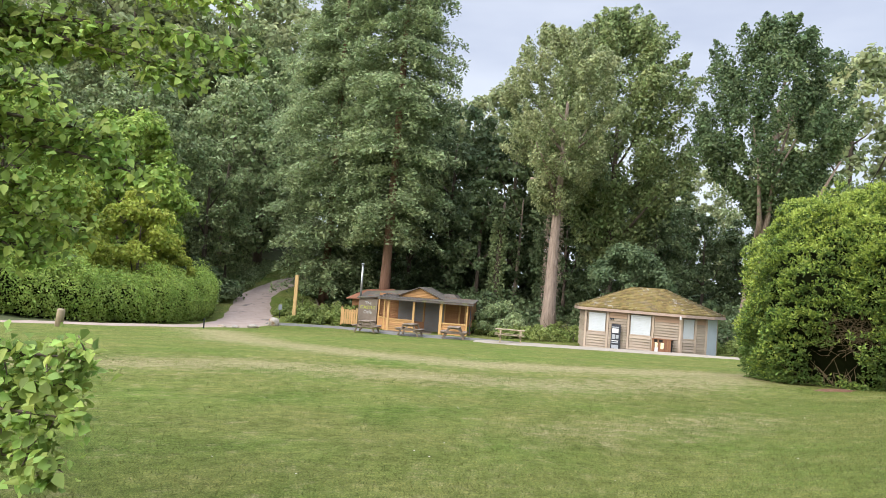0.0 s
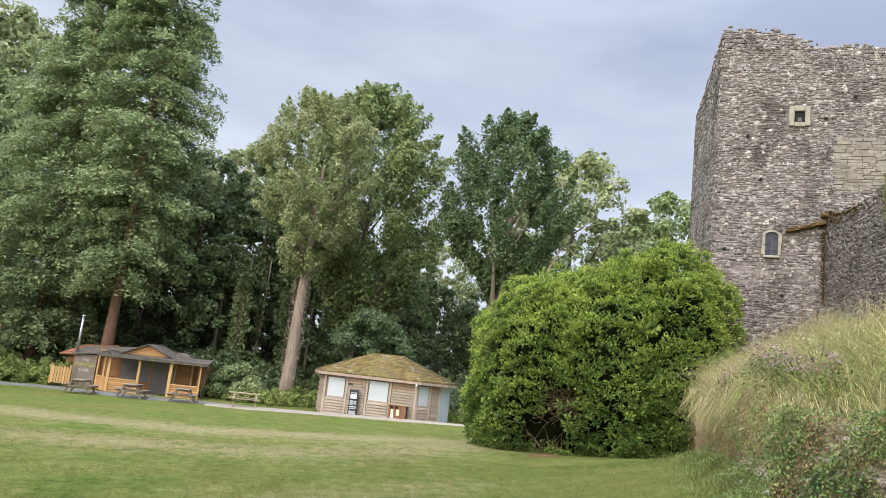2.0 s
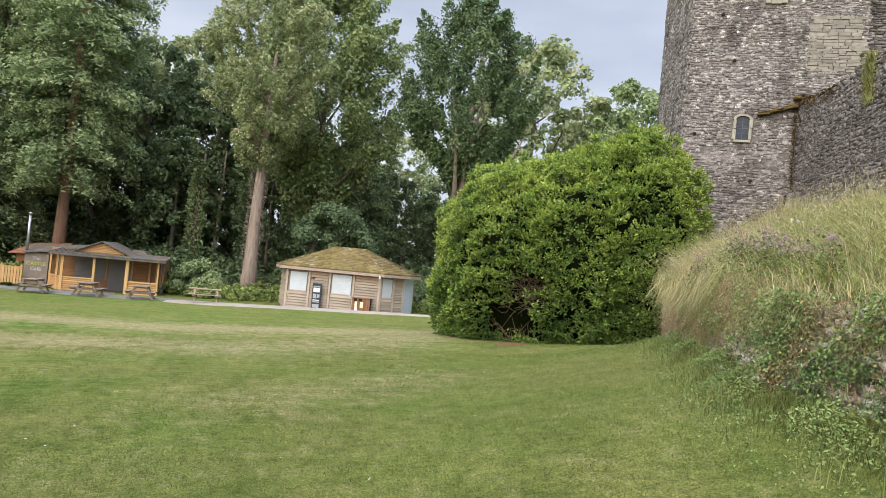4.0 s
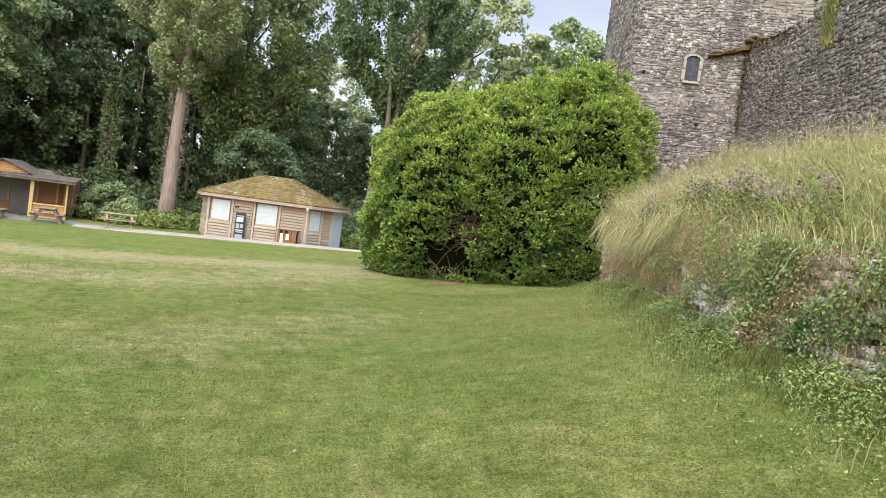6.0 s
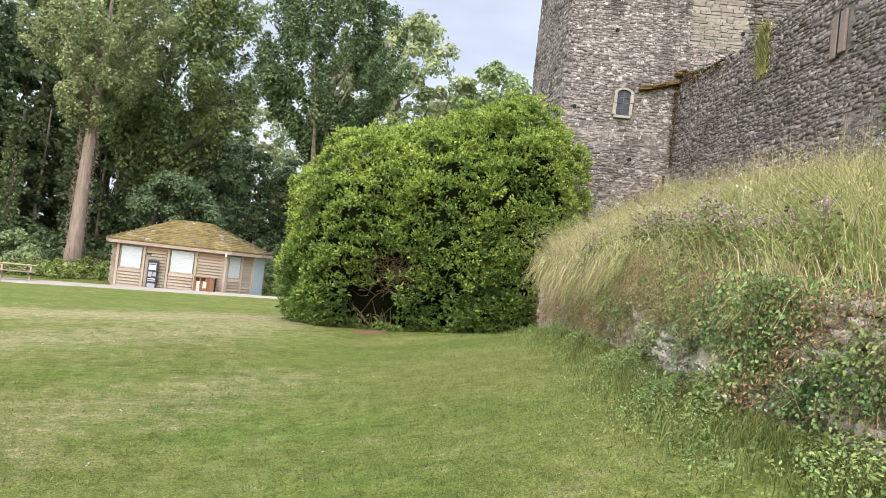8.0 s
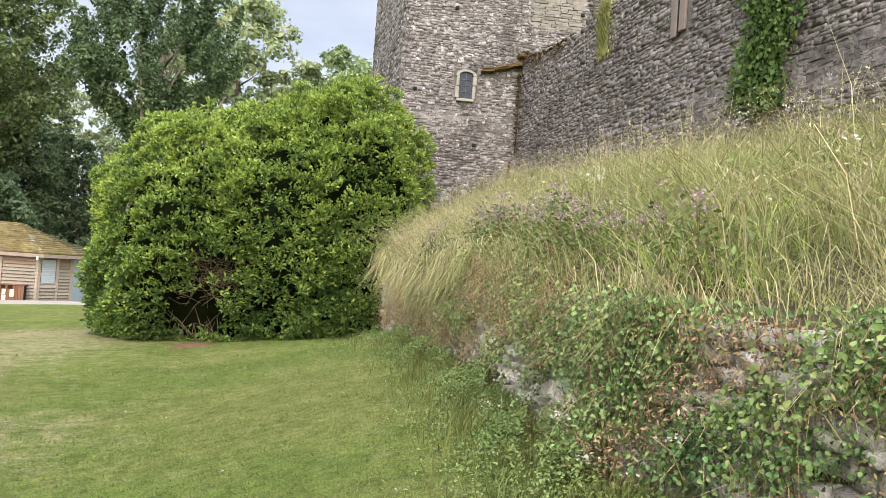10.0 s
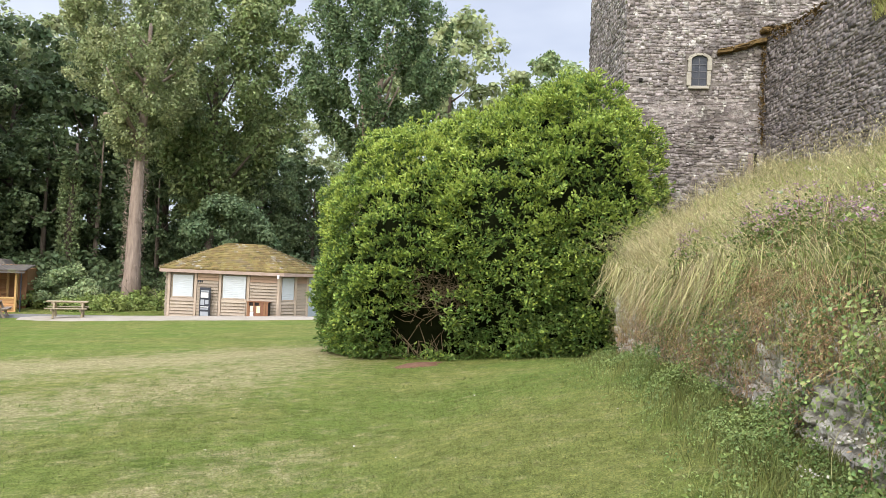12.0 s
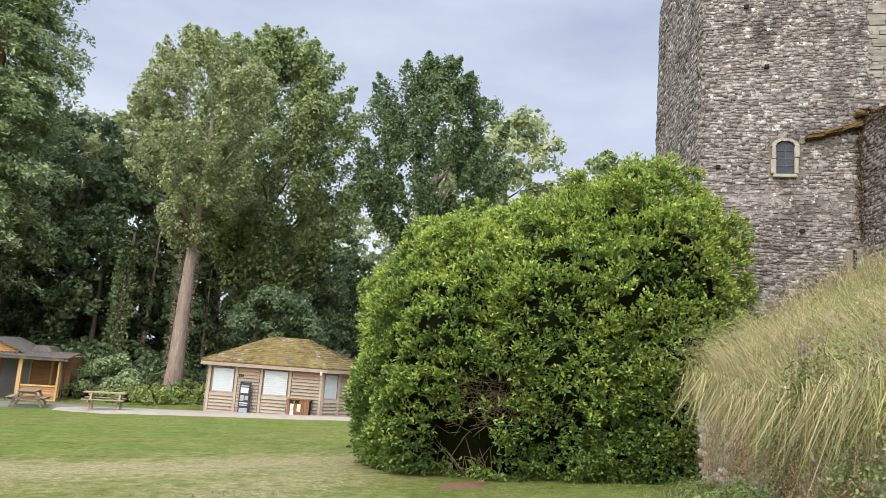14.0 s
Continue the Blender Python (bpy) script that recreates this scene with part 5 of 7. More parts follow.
# tall bare trunk with a pale crown, in the middle of the glade's edge
bare = tree("tall_tree", 7.7, 52, trunk_mesh("trunk", 3, 17, 0.52, (0.3, 0), 10, 0.52, 0.75), plume_crown("crown", 3, 250, 230, 0.20, 1.35, 0.6, egg(4.7, 9.0, 22.2, 0.45, 0.25), 0.8), M_BARKPALE, L_PALE, "tall tree with shaggy pale bare trunk and a light green crown")
def fringe(thing, seed, n, x, y, z0, z1, r, leaf, material, name, narrow=0.16, length=0.5):
    """Twigs or ivy standing off a stem."""
    rng = np.random.default_rng(seed)
    a, z = rng.uniform(0, 2 * math.pi, n), rng.uniform(z0, z1, n)
    d = np.stack([np.cos(a), np.sin(a), rng.normal(size=n) * 0.4], 1)
    p = np.stack([np.zeros(n), np.zeros(n), z], 1) + d * (r * (1 + length * rng.uniform(0, 1, n) ** 2))[:, None]
    return link(name, array_mesh(name, leaf_quads(p, np.cross(d, np.array([0, 0, 1.0])), leaf, rng, narrow)), material, thing)


fringe(bare, 301, 1300, 0, 0, 1.0, 9.0, 0.46, 0.30, M_BARKPALE, "shaggy_twig_fringe", 0.08, 0.5)
# ivy-clad stems standing in the wood's edge
for sx, sy, sh, sr, seed in ((4.4, 60.0, 10.5, 0.42, 311), (6.1, 61.5, 11.0, 0.22, 312), (-13.6, 71.0, 9.0, 0.3, 313), (-20.5, 67.0, 12.0, 0.3, 314)):
    st = empty("ivy_clad_stem", pose(sx, sy, float(ground_z(sx, sy))))
    sm = new("trunk", trunk_mesh("trunk", seed, sh, sr, (0.25, 0), 2, 0.7, 0.4))
    sm.data.materials.append(M_BARKPALE if sr < 0.4 else M_BARK)
    sm.parent = st
    fringe(st, seed, 2600 if sr > 0.4 else 300, 0, 0, 0.2, sh * 0.85, sr, 0.2, L_MAPLE, "ivy", 0.8, 0.8)
    tagged(st, "bare woodland tree stem wrapped in ivy", "tree trunk")
# big leafy tree behind it
brown = tree("broad_tree", 13.5, 60, trunk_mesh("trunk", 5, 18, 0.5, (0, 0), 8, 0.3, 0.6), plume_crown("crown", 5, 340, 230, 0.29, 2.0, 1.05, egg(6.5, 5.5, 26.4, 0.42, 0.35), 0.6), M_BARK, L_OAK, "big broadleaf tree with browning leaf tips")
# twin-stemmed sycamore
syc_crown = egg(5.3, 9.5, 22.6, 0.4, 0.3)
syc = tree("sycamore_tree", 20.9, 51, trunk_mesh("trunk", 7, 19, 0.55, (2.2, 0), 11, 0.25, 0.4), plume_crown("crown", 7, 135, 400, 0.24, 2.3, 0.85, lambda rng: np.array(syc_crown(rng)) + np.array([1.5, 0, 0]), 1.2), M_BARKPALE, L_SYC, "tall sycamore with bare grey stems and dark green crown")
# conifers
con = tree("conifer_tree", -4.4, 58, trunk_mesh("trunk", 11, 40, 0.42, (0, 0), 0), conifer_mesh("crown", 11, 46, 7.0, 6.3, 54, 10, 215, 0.33), M_BARKRED, L_CONIFER, "tall conifer with reddish trunk and drooping sprays")
con2 = tree("conifer_tree", -9.8, 62, trunk_mesh("trunk", 12, 40, 0.36, (0, 0), 0), conifer_mesh("crown", 12, 44, 2.5, 6.8, 54, 10, 215, 0.33), M_BARKRED, L_CONIFER, "broad conifer with branches sweeping to the ground")
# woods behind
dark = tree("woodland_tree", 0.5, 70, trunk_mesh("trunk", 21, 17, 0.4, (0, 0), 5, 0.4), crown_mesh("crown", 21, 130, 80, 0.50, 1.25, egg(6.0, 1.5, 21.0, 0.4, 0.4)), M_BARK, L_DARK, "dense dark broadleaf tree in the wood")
mid = tree("woodland_tree", -21.5, 72, trunk_mesh("trunk", 22, 17, 0.4, (0, 0), 5, 0.4), crown_mesh("crown", 22, 170, 85, 0.45, 1.15, egg(5.5, 1.5, 20.0, 0.4, 0.4)), M_BARK, L_MAPLE, "broadleaf tree on the wooded slope")
pale = tree("woodland_tree", -33, 78, trunk_mesh("trunk", 23, 17, 0.4, (0, 0), 5, 0.4), crown_mesh("crown", 23, 170, 80, 0.47, 1.2, egg(6.5, 2.0, 21.0, 0.45, 0.4)), M_BARK, L_PALE, "pale feathery tree on the hillside")
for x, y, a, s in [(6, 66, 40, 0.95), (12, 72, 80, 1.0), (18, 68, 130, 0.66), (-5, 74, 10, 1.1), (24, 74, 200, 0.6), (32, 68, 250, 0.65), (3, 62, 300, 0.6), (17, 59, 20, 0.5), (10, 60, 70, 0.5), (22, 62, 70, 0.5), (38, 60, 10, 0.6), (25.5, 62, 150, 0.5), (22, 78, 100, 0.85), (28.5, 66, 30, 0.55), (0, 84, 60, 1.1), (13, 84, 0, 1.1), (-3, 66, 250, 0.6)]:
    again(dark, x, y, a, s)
for x, y, a, s in [(-27, 62, 40, 0.9), (-20.5, 81, 100, 1.1), (-24, 86, 200, 1.3), (30, 58, 20, 0.7), (-31, 52, 300, 0.8), (40, 72, 90, 0.8), (-8, 92, 33, 1.3), (-36, 44, 10, 0.7), (44, 62, 40, 0.8), (43.8, 60, 140, 1.13), (50, 60, 140, 0.8), (57, 60, 240, 0.8), (-21.5, 66, 130, 0.7)]:
    again(mid, x, y, a, s)
for x, y, a, s in [(-42, 70, 40, 1.0), (-27, 98, 100, 1.3), (-38, 92, 200, 1.3), (-50, 84, 20, 1.2), (-40, 58, 300, 0.9), (4, 80, 90, 1.2), (30, 88, 0, 0.9), (-48, 50, 50, 0.9), (36.2, 66, 70, 1.27), (46.6, 70, 20, 1.05), (-52, 110, 50, 1.5), (-29, 91, 10, 1.6), (-37, 82, 70, 1.5), (-22, 97, 250, 1.6), (-45, 96, 120, 1.6), (-34, 118, 150, 1.5), (-12, 112, 150, 1.5)]:
    again(pale, x, y, a, s)


# sapling rooted in the broken wall top beside the tower
sap_x, sap_y = on(FACE_P, FACE_U, 3.75, FACE_N, -0.9)
tree("wall_sapling", sap_x, sap_y, trunk_mesh("trunk", 47, 0.9, 0.025, (0.1, 0), 4, 0.3, 0.8, 6), plume_crown("crown", 47, 16, 60, 0.09, 0.4, 0.16, egg(0.42, 0.25, 1.35, 0.5, 0.2)), M_BARK, L_PALE, "young sapling growing from the broken wall top", z=11.12)


# ---- undergrowth and hedge ----
def mound(rad, z1):
    def pick(rng):
        a, t = rng.uniform(0, 2 * math.pi), rng.uniform(0, 1) ** 0.5
        return (rad * t * math.cos(a), rad * t * math.sin(a), z1 * (1 - 0.75 * t * t) * rng.uniform(0.25, 1))
    return pick


def shrub(name, x, y, seed, rad, z1, leaf_m, label, leaf=0.16, clumps=45, leaves=330, category="shrub", r=0.55):
    s = empty(name, pose(x, y, float(ground_z(x, y))))
    stem = new("stem", trunk_mesh("stem", seed, z1 * 0.6, 0.07, (0.1, 0), 4, 0.1, 0.8, 6))
    stem.data.materials.append(M_BARK)
    stem.parent = s
    link("foliage", crown_mesh("foliage", seed, clumps, leaves, leaf, r, mound(rad, z1)), leaf_m, s)
    return tagged(s, label, category)


L_WEED = leaf_mat("verge_weed_leaf", (0.15, 0.23, 0.05), (0.29, 0.38, 0.10), blue=1.25)
green_shrub = shrub("laurel_shrub", 4.3, 52.5, 41, 1.9, 2.5, L_MAPLE, "dense mid-green shrub beside the café", 0.17)
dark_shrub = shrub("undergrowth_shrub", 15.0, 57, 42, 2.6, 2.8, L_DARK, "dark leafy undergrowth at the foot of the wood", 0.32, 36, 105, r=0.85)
grey_shrub = tree("grey_green_tree", 12.9, 51.0, trunk_mesh("trunk", 43, 4.5, 0.14, (0, 0), 6, 0.3, 0.8), crown_mesh("crown", 43, 90, 260, 0.22, 0.75, egg(2.9, 0.8, 6.6, 0.5, 0.4)), M_BARK, L_BLUEGREEN, "small grey-green tree behind the kiosk")
low_shrub = shrub("low_shrub", 6.2, 49.6, 44, 1.5, 1.1, L_WEED, "low weeds at the wood's edge", 0.15, 26, 150, r=0.4)
for x, y, a, s in [(9.3, 50.5, 30, 1.0), (8.2, 51.2, 99, 1.2), (2.6, 53.0, 10, 1.0), (-8.5, 55.5, 50, 1.5), (-6.8, 55.0, 80, 1.4), (-9.6, 54.5, 120, 1.1), (17.8, 44.5, 0, 1.0), (5.0, 50.5, 70, 0.9), (-10.6, 57, 10, 1.2), (-11.5, 60.5, 60, 1.0)]:
    again(low_shrub, x, y, a, s)
for x, y, a, s in [(8, 57, 0, 1.0), (3, 57, 50, 1.1), (-1, 59, 90, 1.0), (12, 56, 130, 1.0), (18, 55, 20, 1.2), (22, 54, 60, 1.3), (26, 52, 0, 1.3), (30, 50, 0, 1.4), (-6, 62, 40, 1.2), (19, 48.5, 70, 0.9), (6, 61, 0, 1.2), (-10, 72, 0, 1.2), (-20, 62, 0, 1.1), (-22, 64, 60, 1.2), (-26, 58, 60, 1.2), (35, 48, 60, 1.4), (0, 64, 10, 1.3), (10, 64, 10, 1.4), (17, 63, 10, 1.4), (24, 66, 10, 1.5), (-10, 70, 10, 1.3), (5, 70, 0, 1.6), (13, 66, 0, 1.6), (20, 70, 40, 1.6), (28, 62, 0, 1.6), (-3, 70, 0, 1.5), (34, 56, 50, 1.5), (9, 68.5, 20, 1.5), (16, 60, 200, 1.2), (1, 60.5, 200, 1.1), (-5, 66, 120, 1.4)]:
    again(dark_shrub, x, y, a, s)


def build_hedge():
    """A long clipped hedge along the lane, with bramble-like leaves."""
    rng = np.random.default_rng(51)
    line = np.array([(-40, 24.5), (-27, 32), (-21.2, 36.8), (-17.8, 42.5), (-16.9, 50), (-18.6, 58)])
    t = rng.uniform(0, 1, 30000)
    cum = np.r_[0, np.cumsum(np.hypot(*np.diff(line, axis=0).T))]
    px, py = np.interp(t * cum[-1], cum, line[:, 0]), np.interp(t * cum[-1], cum, line[:, 1])
    a = rng.uniform(-1.0, math.pi + 1.0, len(t))
    high = 1.45 + 0.2 * np.sin(t * 37) + 0.15 * np.sin(t * 91 + 1)
    lump = 1 + 0.10 * np.sin(t * 210 + a * 5) + 0.08 * np.sin(t * 420 - a * 9) + 0.10 * rng.normal(size=len(t)) * (np.sin(a) > 0.3)
    nrm = np.stack([np.cos(a) * 0.87, -np.cos(a) * 0.5, np.sin(a)], 1)
    p = np.stack([px, py, ground_z(px, py) + high * 0.95], 1) + nrm * (np.array([0.95, 0.95, 1.0]) * (high * lump)[:, None])
    p[:, 2] = np.maximum(p[:, 2], ground_z(p[:, 0], p[:, 1]) + 0.05)
    out = []
    for _ in range(4):
        out.append(leaf_quads(p + rng.normal(size=p.shape) * 0.12, nrm + np.array([0, 0, 0.4]), 0.13, rng))
    hedge = tagged(empty("hedge", pose(-18, 44, -1.6)), "thick bright green hedge along the lane", "hedge")
    o = link("foliage", array_mesh("foliage", np.concatenate(out)), L_HEDGE)
    o.parent, o.matrix_parent_inverse = hedge, hedge.matrix_world.inverted()
    # near-black lumps inside the hedge, painted as the shade behind its leaves
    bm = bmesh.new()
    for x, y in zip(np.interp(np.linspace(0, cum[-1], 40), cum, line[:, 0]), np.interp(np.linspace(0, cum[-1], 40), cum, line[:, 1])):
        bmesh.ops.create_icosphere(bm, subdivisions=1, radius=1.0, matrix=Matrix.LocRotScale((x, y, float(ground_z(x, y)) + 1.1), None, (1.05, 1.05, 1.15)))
    o = part("inner_shade_core", bm, L_BUSHCORE, None)
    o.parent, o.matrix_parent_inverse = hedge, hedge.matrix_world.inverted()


build_hedge()


def build_ferns():
    """Ferns and low green plants on the bank above the lane, and weeds on its verge."""
    rng = np.random.default_rng(55)
    n = 26000
    x, y = rng.uniform(-34, -18.0, n), rng.uniform(58, 84, n)
    keep = x < -17.9 + 0.02 * (70 - y)
    p = np.stack([x, y, ground_z(x, y) + rng.uniform(0.05, 0.7, n)], 1)[keep]
    stuff("bank_ferns", array_mesh("bank_ferns", leaf_quads(p, np.tile(np.array([0.4, -0.3, 1.0]), (len(p), 1)), 0.26, rng, 0.45)), L_MAPLE, "ferns and low plants on the shady bank above the lane", "ferns")


build_ferns()
gold = tree("golden_tree", -19.5, 47, trunk_mesh("trunk", 61, 6, 0.16, (0, 0), 7, 0.3, 0.8), crown_mesh("crown", 61, 60, 300, 0.24, 0.75, egg(2.6, 1.6, 8.2, 0.35, 0.5)), M_BARK, L_YELLOW, "small tree with golden-green young leaves above the hedge")
again(gold, -23.5, 44, 100, 1.0)
again(gold, -20.6, 42.2, 200, 0.62)
again(gold, -23.0, 38.6, 300, 0.55)
again(gold, -18.6, 50.5, 40, 0.6)
slope = tree("hedgerow_tree", -24.5, 40, trunk_mesh("trunk", 62, 9, 0.25, (0, 0), 7, 0.3, 0.8), crown_mesh("crown", 62, 110, 180, 0.32, 1.0, egg(4.0, 1.2, 11.5, 0.35, 0.5)), M_BARK, L_HEDGE, "leafy green tree standing behind the hedge")
again(slope, -30, 36, 200, 1.1)
again(slope, -24, 54, 60, 1.2)


# ---- overhanging lime branches beside the start of the walk ----
def build_lime():
    rng = np.random.default_rng(71)
    lime = tagged(empty("lime_tree", pose(-6.2, 4.6, float(ground_z(-6.2, 4.6)))), "lime tree with drooping leafy branches hanging into the view", "tree")
    inv = lime.matrix_world.inverted()
    base = Vector((-6.2, 4.6, float(ground_z(-6.2, 4.6)) - 0.2))
    tubes = [tube([base, base + Vector((0.1, 0, 2)), base + Vector((0.0, 0.1, 4.5)), base + Vector((0.2, 0, 7))], [0.24, 0.19, 0.13, 0.04], 10)]
    # tips of the boughs: start height on the stem, end point, sag
    boughs = [(3.0, (-1.72, 5.75, 3.25), 0.35), (3.3, (-2.05, 5.6, 3.0), 0.3), (2.6, (-2.55, 5.4, 2.45), 0.25), (3.6, (-2.3, 5.9, 3.75), 0.35), (2.3, (-2.9, 5.3, 2.0), 0.2), (2.0, (-3.0, 5.5, 1.55), 0.2), (3.9, (-3.0, 5.4, 3.9), 0.3), (2.8, (-3.2, 5.2, 3.0), 0.2), (1.1, (-1.93, 4.05, 0.98), 0.1), (0.9, (-1.95, 4.0, 0.66), 0.1), (0.8, (-2.0, 4.0, 0.42), 0.05), (1.0, (-2.0, 4.1, 0.82), 0.05), (2.5, (-2.35, 5.5, 2.2), 0.3), (3.1, (-2.75, 5.6, 3.2), 0.2), (3.7, (-1.75, 5.6, 3.6), 0.3), (2.2, (-2.75, 5.5, 1.75), 0.2), (3.0, (-2.9, 5.0, 2.7), 0.2), (3.4, (-3.4, 5.0, 3.5), 0.2), (2.4, (-3.4, 5.2, 2.5), 0.2)]
    pts, dirs = [], []
    for h, e, sag in boughs:
        a, e = base + Vector((0, 0, h)), Vector(e)
        line = [a.lerp(e, f) + Vector((0, 0, sag * 4 * f * (1 - f))) for f in (0, 0.25, 0.5, 0.75, 0.9, 1.0)]
        tubes.append(tube(line, [0.05, 0.04, 0.028, 0.016, 0.01, 0.005], 6))
        for f in np.linspace(0.36, 1.0, 54):
            k = min(int(f * 4), 3)
            c = a.lerp(e, f) + Vector((0, 0, sag * 4 * f * (1 - f)))
            reach = 0.34 * (1.15 - f) + 0.07
            way = Vector((rng.normal() * 0.8, rng.normal() * 0.8, rng.normal() * 0.5 - 0.15)).normalized()
            tip = c + way * reach * rng.uniform(0.6, 1.3)
            tubes.append(tube([c, tip], [0.006, 0.003], 4))
            for g in rng.uniform(0.15, 1.0, 22):
                q = c.lerp(tip, g)
                pts.append((q.x + rng.normal() * 0.06, q.y + rng.normal() * 0.06, q.z - 0.02 + rng.normal() * 0.055))
                dirs.append((way.x * 0.4, way.y * 0.4 - 0.25, 0.85))
    v, f = join_tubes(tubes)
    o = raw("branchwork", v, f, M_BARK, smooth=True)
    o.parent, o.matrix_parent_inverse = lime, inv
    me = array_mesh("leaves", broad_leaves(np.array(pts), np.array(dirs), 0.072, rng, 0.45, 0.8, 0.16, 0.4), BROAD)
    o = link("leaves", me, L_LIME)
    o.parent, o.matrix_parent_inverse = lime, inv


build_lime()

# ---- great clipped bush: two lobes of small glossy leaves ----
def lobe_points(rng, n, centre, radii, zmin):
    d = unit(rng.normal(size=(n, 3)))
    c = np.array(centre)
    lump = 1 + 0.05 * np.sin(d[:, 0] * 9 + d[:, 2] * 7) + 0.05 * np.sin(d[:, 1] * 11 + d[:, 2] * 5 + 1) + 0.035 * np.sin(d[:, 0] * 23 + d[:, 1] * 17 + d[:, 2] * 19)
    p = c + d * np.array(radii) * lump[:, None]
    keep = p[:, 2] > zmin
    return p[keep], unit(d[keep] / np.array(radii))


M_TWIG = mat("brown_dead_twig", [(0.11, 0.085, 0.05), (0.20, 0.15, 0.09)], scale=6, rough=0.95)
BUSH = [((10.85, 20.0, 1.75), (2.2, 2.4, 2.95)), ((13.15, 17.9, 2.35), (1.75, 2.2, 3.3)), ((12.0, 18.8, 2.1), (2.1, 2.3, 2.85)), ((10.3, 20.5, 0.8), (1.55, 1.7, 1.6)), ((13.4, 17.6, 1.4), (1.75, 1.9, 2.2)), ((12.6, 18.3, 4.15), (1.25, 1.4, 1.15))]
HOLLOW = np.array([9.85, 18.25, 0.25])
TWIGS = Vector((10.15, 18.0, 1.2))


def shoot_leaves(base, way, size, rng, narrow=0.4):
    """Small narrow leaves set along the shoots' direction."""
    n = len(base)
    a = unit(way + rng.normal(size=(n, 3)) * 0.55)
    b = unit(np.cross(a, rng.normal(size=(n, 3)) + np.array([0, 0, 1.2])))
    s = (size * rng.uniform(0.7, 1.3, n))[:, None]
    return np.stack([base, base + a * s * 0.5 + b * s * narrow * 0.5, base + a * s, base + a * s * 0.5 - b * s * narrow * 0.5], 1)


def build_bush():
    rng = np.random.default_rng(31)
    bush = tagged(empty("clipped_bush", pose(11.5, 19.2, -0.4)), "huge rounded evergreen bush with bright tips and dead twigs below", "bush")
    inv = bush.matrix_world.inverted()
    green, tips = [], []
    for i, (c, r) in enumerate(BUSH):
        p, nrm = lobe_points(rng, (4000, 3800, 2700, 2000, 2000, 1300)[i], c, r, -0.3)
        inside = np.zeros(len(p), bool)
        for j, (c2, r2) in enumerate(BUSH):
            if j != i:
                inside |= (((p - np.array(c2)) / np.array(r2)) ** 2).sum(1) < 0.74
        inside |= (((p - HOLLOW) / np.array([0.62, 0.85, 0.62])) ** 2).sum(1) < 1
        inside |= ((((p - np.array(TWIGS)) / np.array([0.55, 0.6, 0.5])) ** 2).sum(1) < 1) & (rng.uniform(size=len(p)) < 0.7)
        p, nrm = p[~inside], nrm[~inside]
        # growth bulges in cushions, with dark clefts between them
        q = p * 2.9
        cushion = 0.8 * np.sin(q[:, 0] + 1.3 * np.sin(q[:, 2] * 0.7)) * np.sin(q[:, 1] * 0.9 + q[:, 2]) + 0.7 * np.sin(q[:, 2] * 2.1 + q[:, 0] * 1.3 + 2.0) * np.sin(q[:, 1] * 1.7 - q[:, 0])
        keep = cushion + rng.normal(size=len(p)) * 0.5 > -1.25
        p, nrm, cushion = p[keep], nrm[keep], cushion[keep]
        n = len(p)
        size = rng.uniform(0.13, 0.27, n)
        p = p + nrm * (rng.uniform(-0.09, 0.02, n) + 0.12 * cushion)[:, None]
        # each tuft: shoots fanning outwards and up, leaves along each
        for k in range(6):
            d = unit(nrm * 0.85 + np.array([0, 0, 0.38]) + rng.normal(size=(n, 3)) * np.array([0.55, 0.55, 0.3]))
            for f in (0.2, 0.36, 0.5, 0.64, 0.76, 0.86, 0.94, 1.0):
                quads = shoot_leaves(p + d * (size * f)[:, None], d, 0.076, rng, 0.46)
                # brighter tip leaves crowd upward, high, bulging parts: light put into the colour
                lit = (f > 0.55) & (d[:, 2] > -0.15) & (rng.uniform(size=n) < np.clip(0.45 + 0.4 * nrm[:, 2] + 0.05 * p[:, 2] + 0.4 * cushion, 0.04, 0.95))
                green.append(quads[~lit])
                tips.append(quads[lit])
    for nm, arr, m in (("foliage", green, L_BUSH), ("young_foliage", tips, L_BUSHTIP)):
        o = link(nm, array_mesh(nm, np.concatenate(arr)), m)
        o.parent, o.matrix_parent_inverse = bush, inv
    # solid near-black lobes: the shade inside the bush painted as a core
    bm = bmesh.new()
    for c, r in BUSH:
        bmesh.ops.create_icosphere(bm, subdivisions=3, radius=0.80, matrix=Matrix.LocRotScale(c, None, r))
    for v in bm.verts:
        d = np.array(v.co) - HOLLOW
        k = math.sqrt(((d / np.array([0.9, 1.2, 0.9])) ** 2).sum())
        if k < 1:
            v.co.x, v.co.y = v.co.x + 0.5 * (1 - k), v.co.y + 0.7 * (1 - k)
    o = part("inner_shade_core", bm, L_BUSHCORE, None)
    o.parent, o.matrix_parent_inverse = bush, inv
    # bare stems in the hollow, and a mat of dead twigs above it
    across = Vector((0.83, -0.55, 0))
    tubes = []
    for _ in range(22):
        a = Vector(HOLLOW) + across * rng.normal() * 0.35 + Vector((0.35, 0.5, -0.55))
        b = a + across * rng.normal() * 0.45 + Vector((-0.1, -0.1, rng.uniform(0.3, 0.8)))
        m = a.lerp(b, 0.5) + Vector(rng.normal(size=3)) * 0.1
        tubes.append(tube([a, m, b], [0.012, 0.009, 0.004], 4))
    for _ in range(230):
        a = TWIGS + across * rng.normal() * 0.32 + Vector((0.15, 0.2, rng.normal() * 0.22 - 0.1))
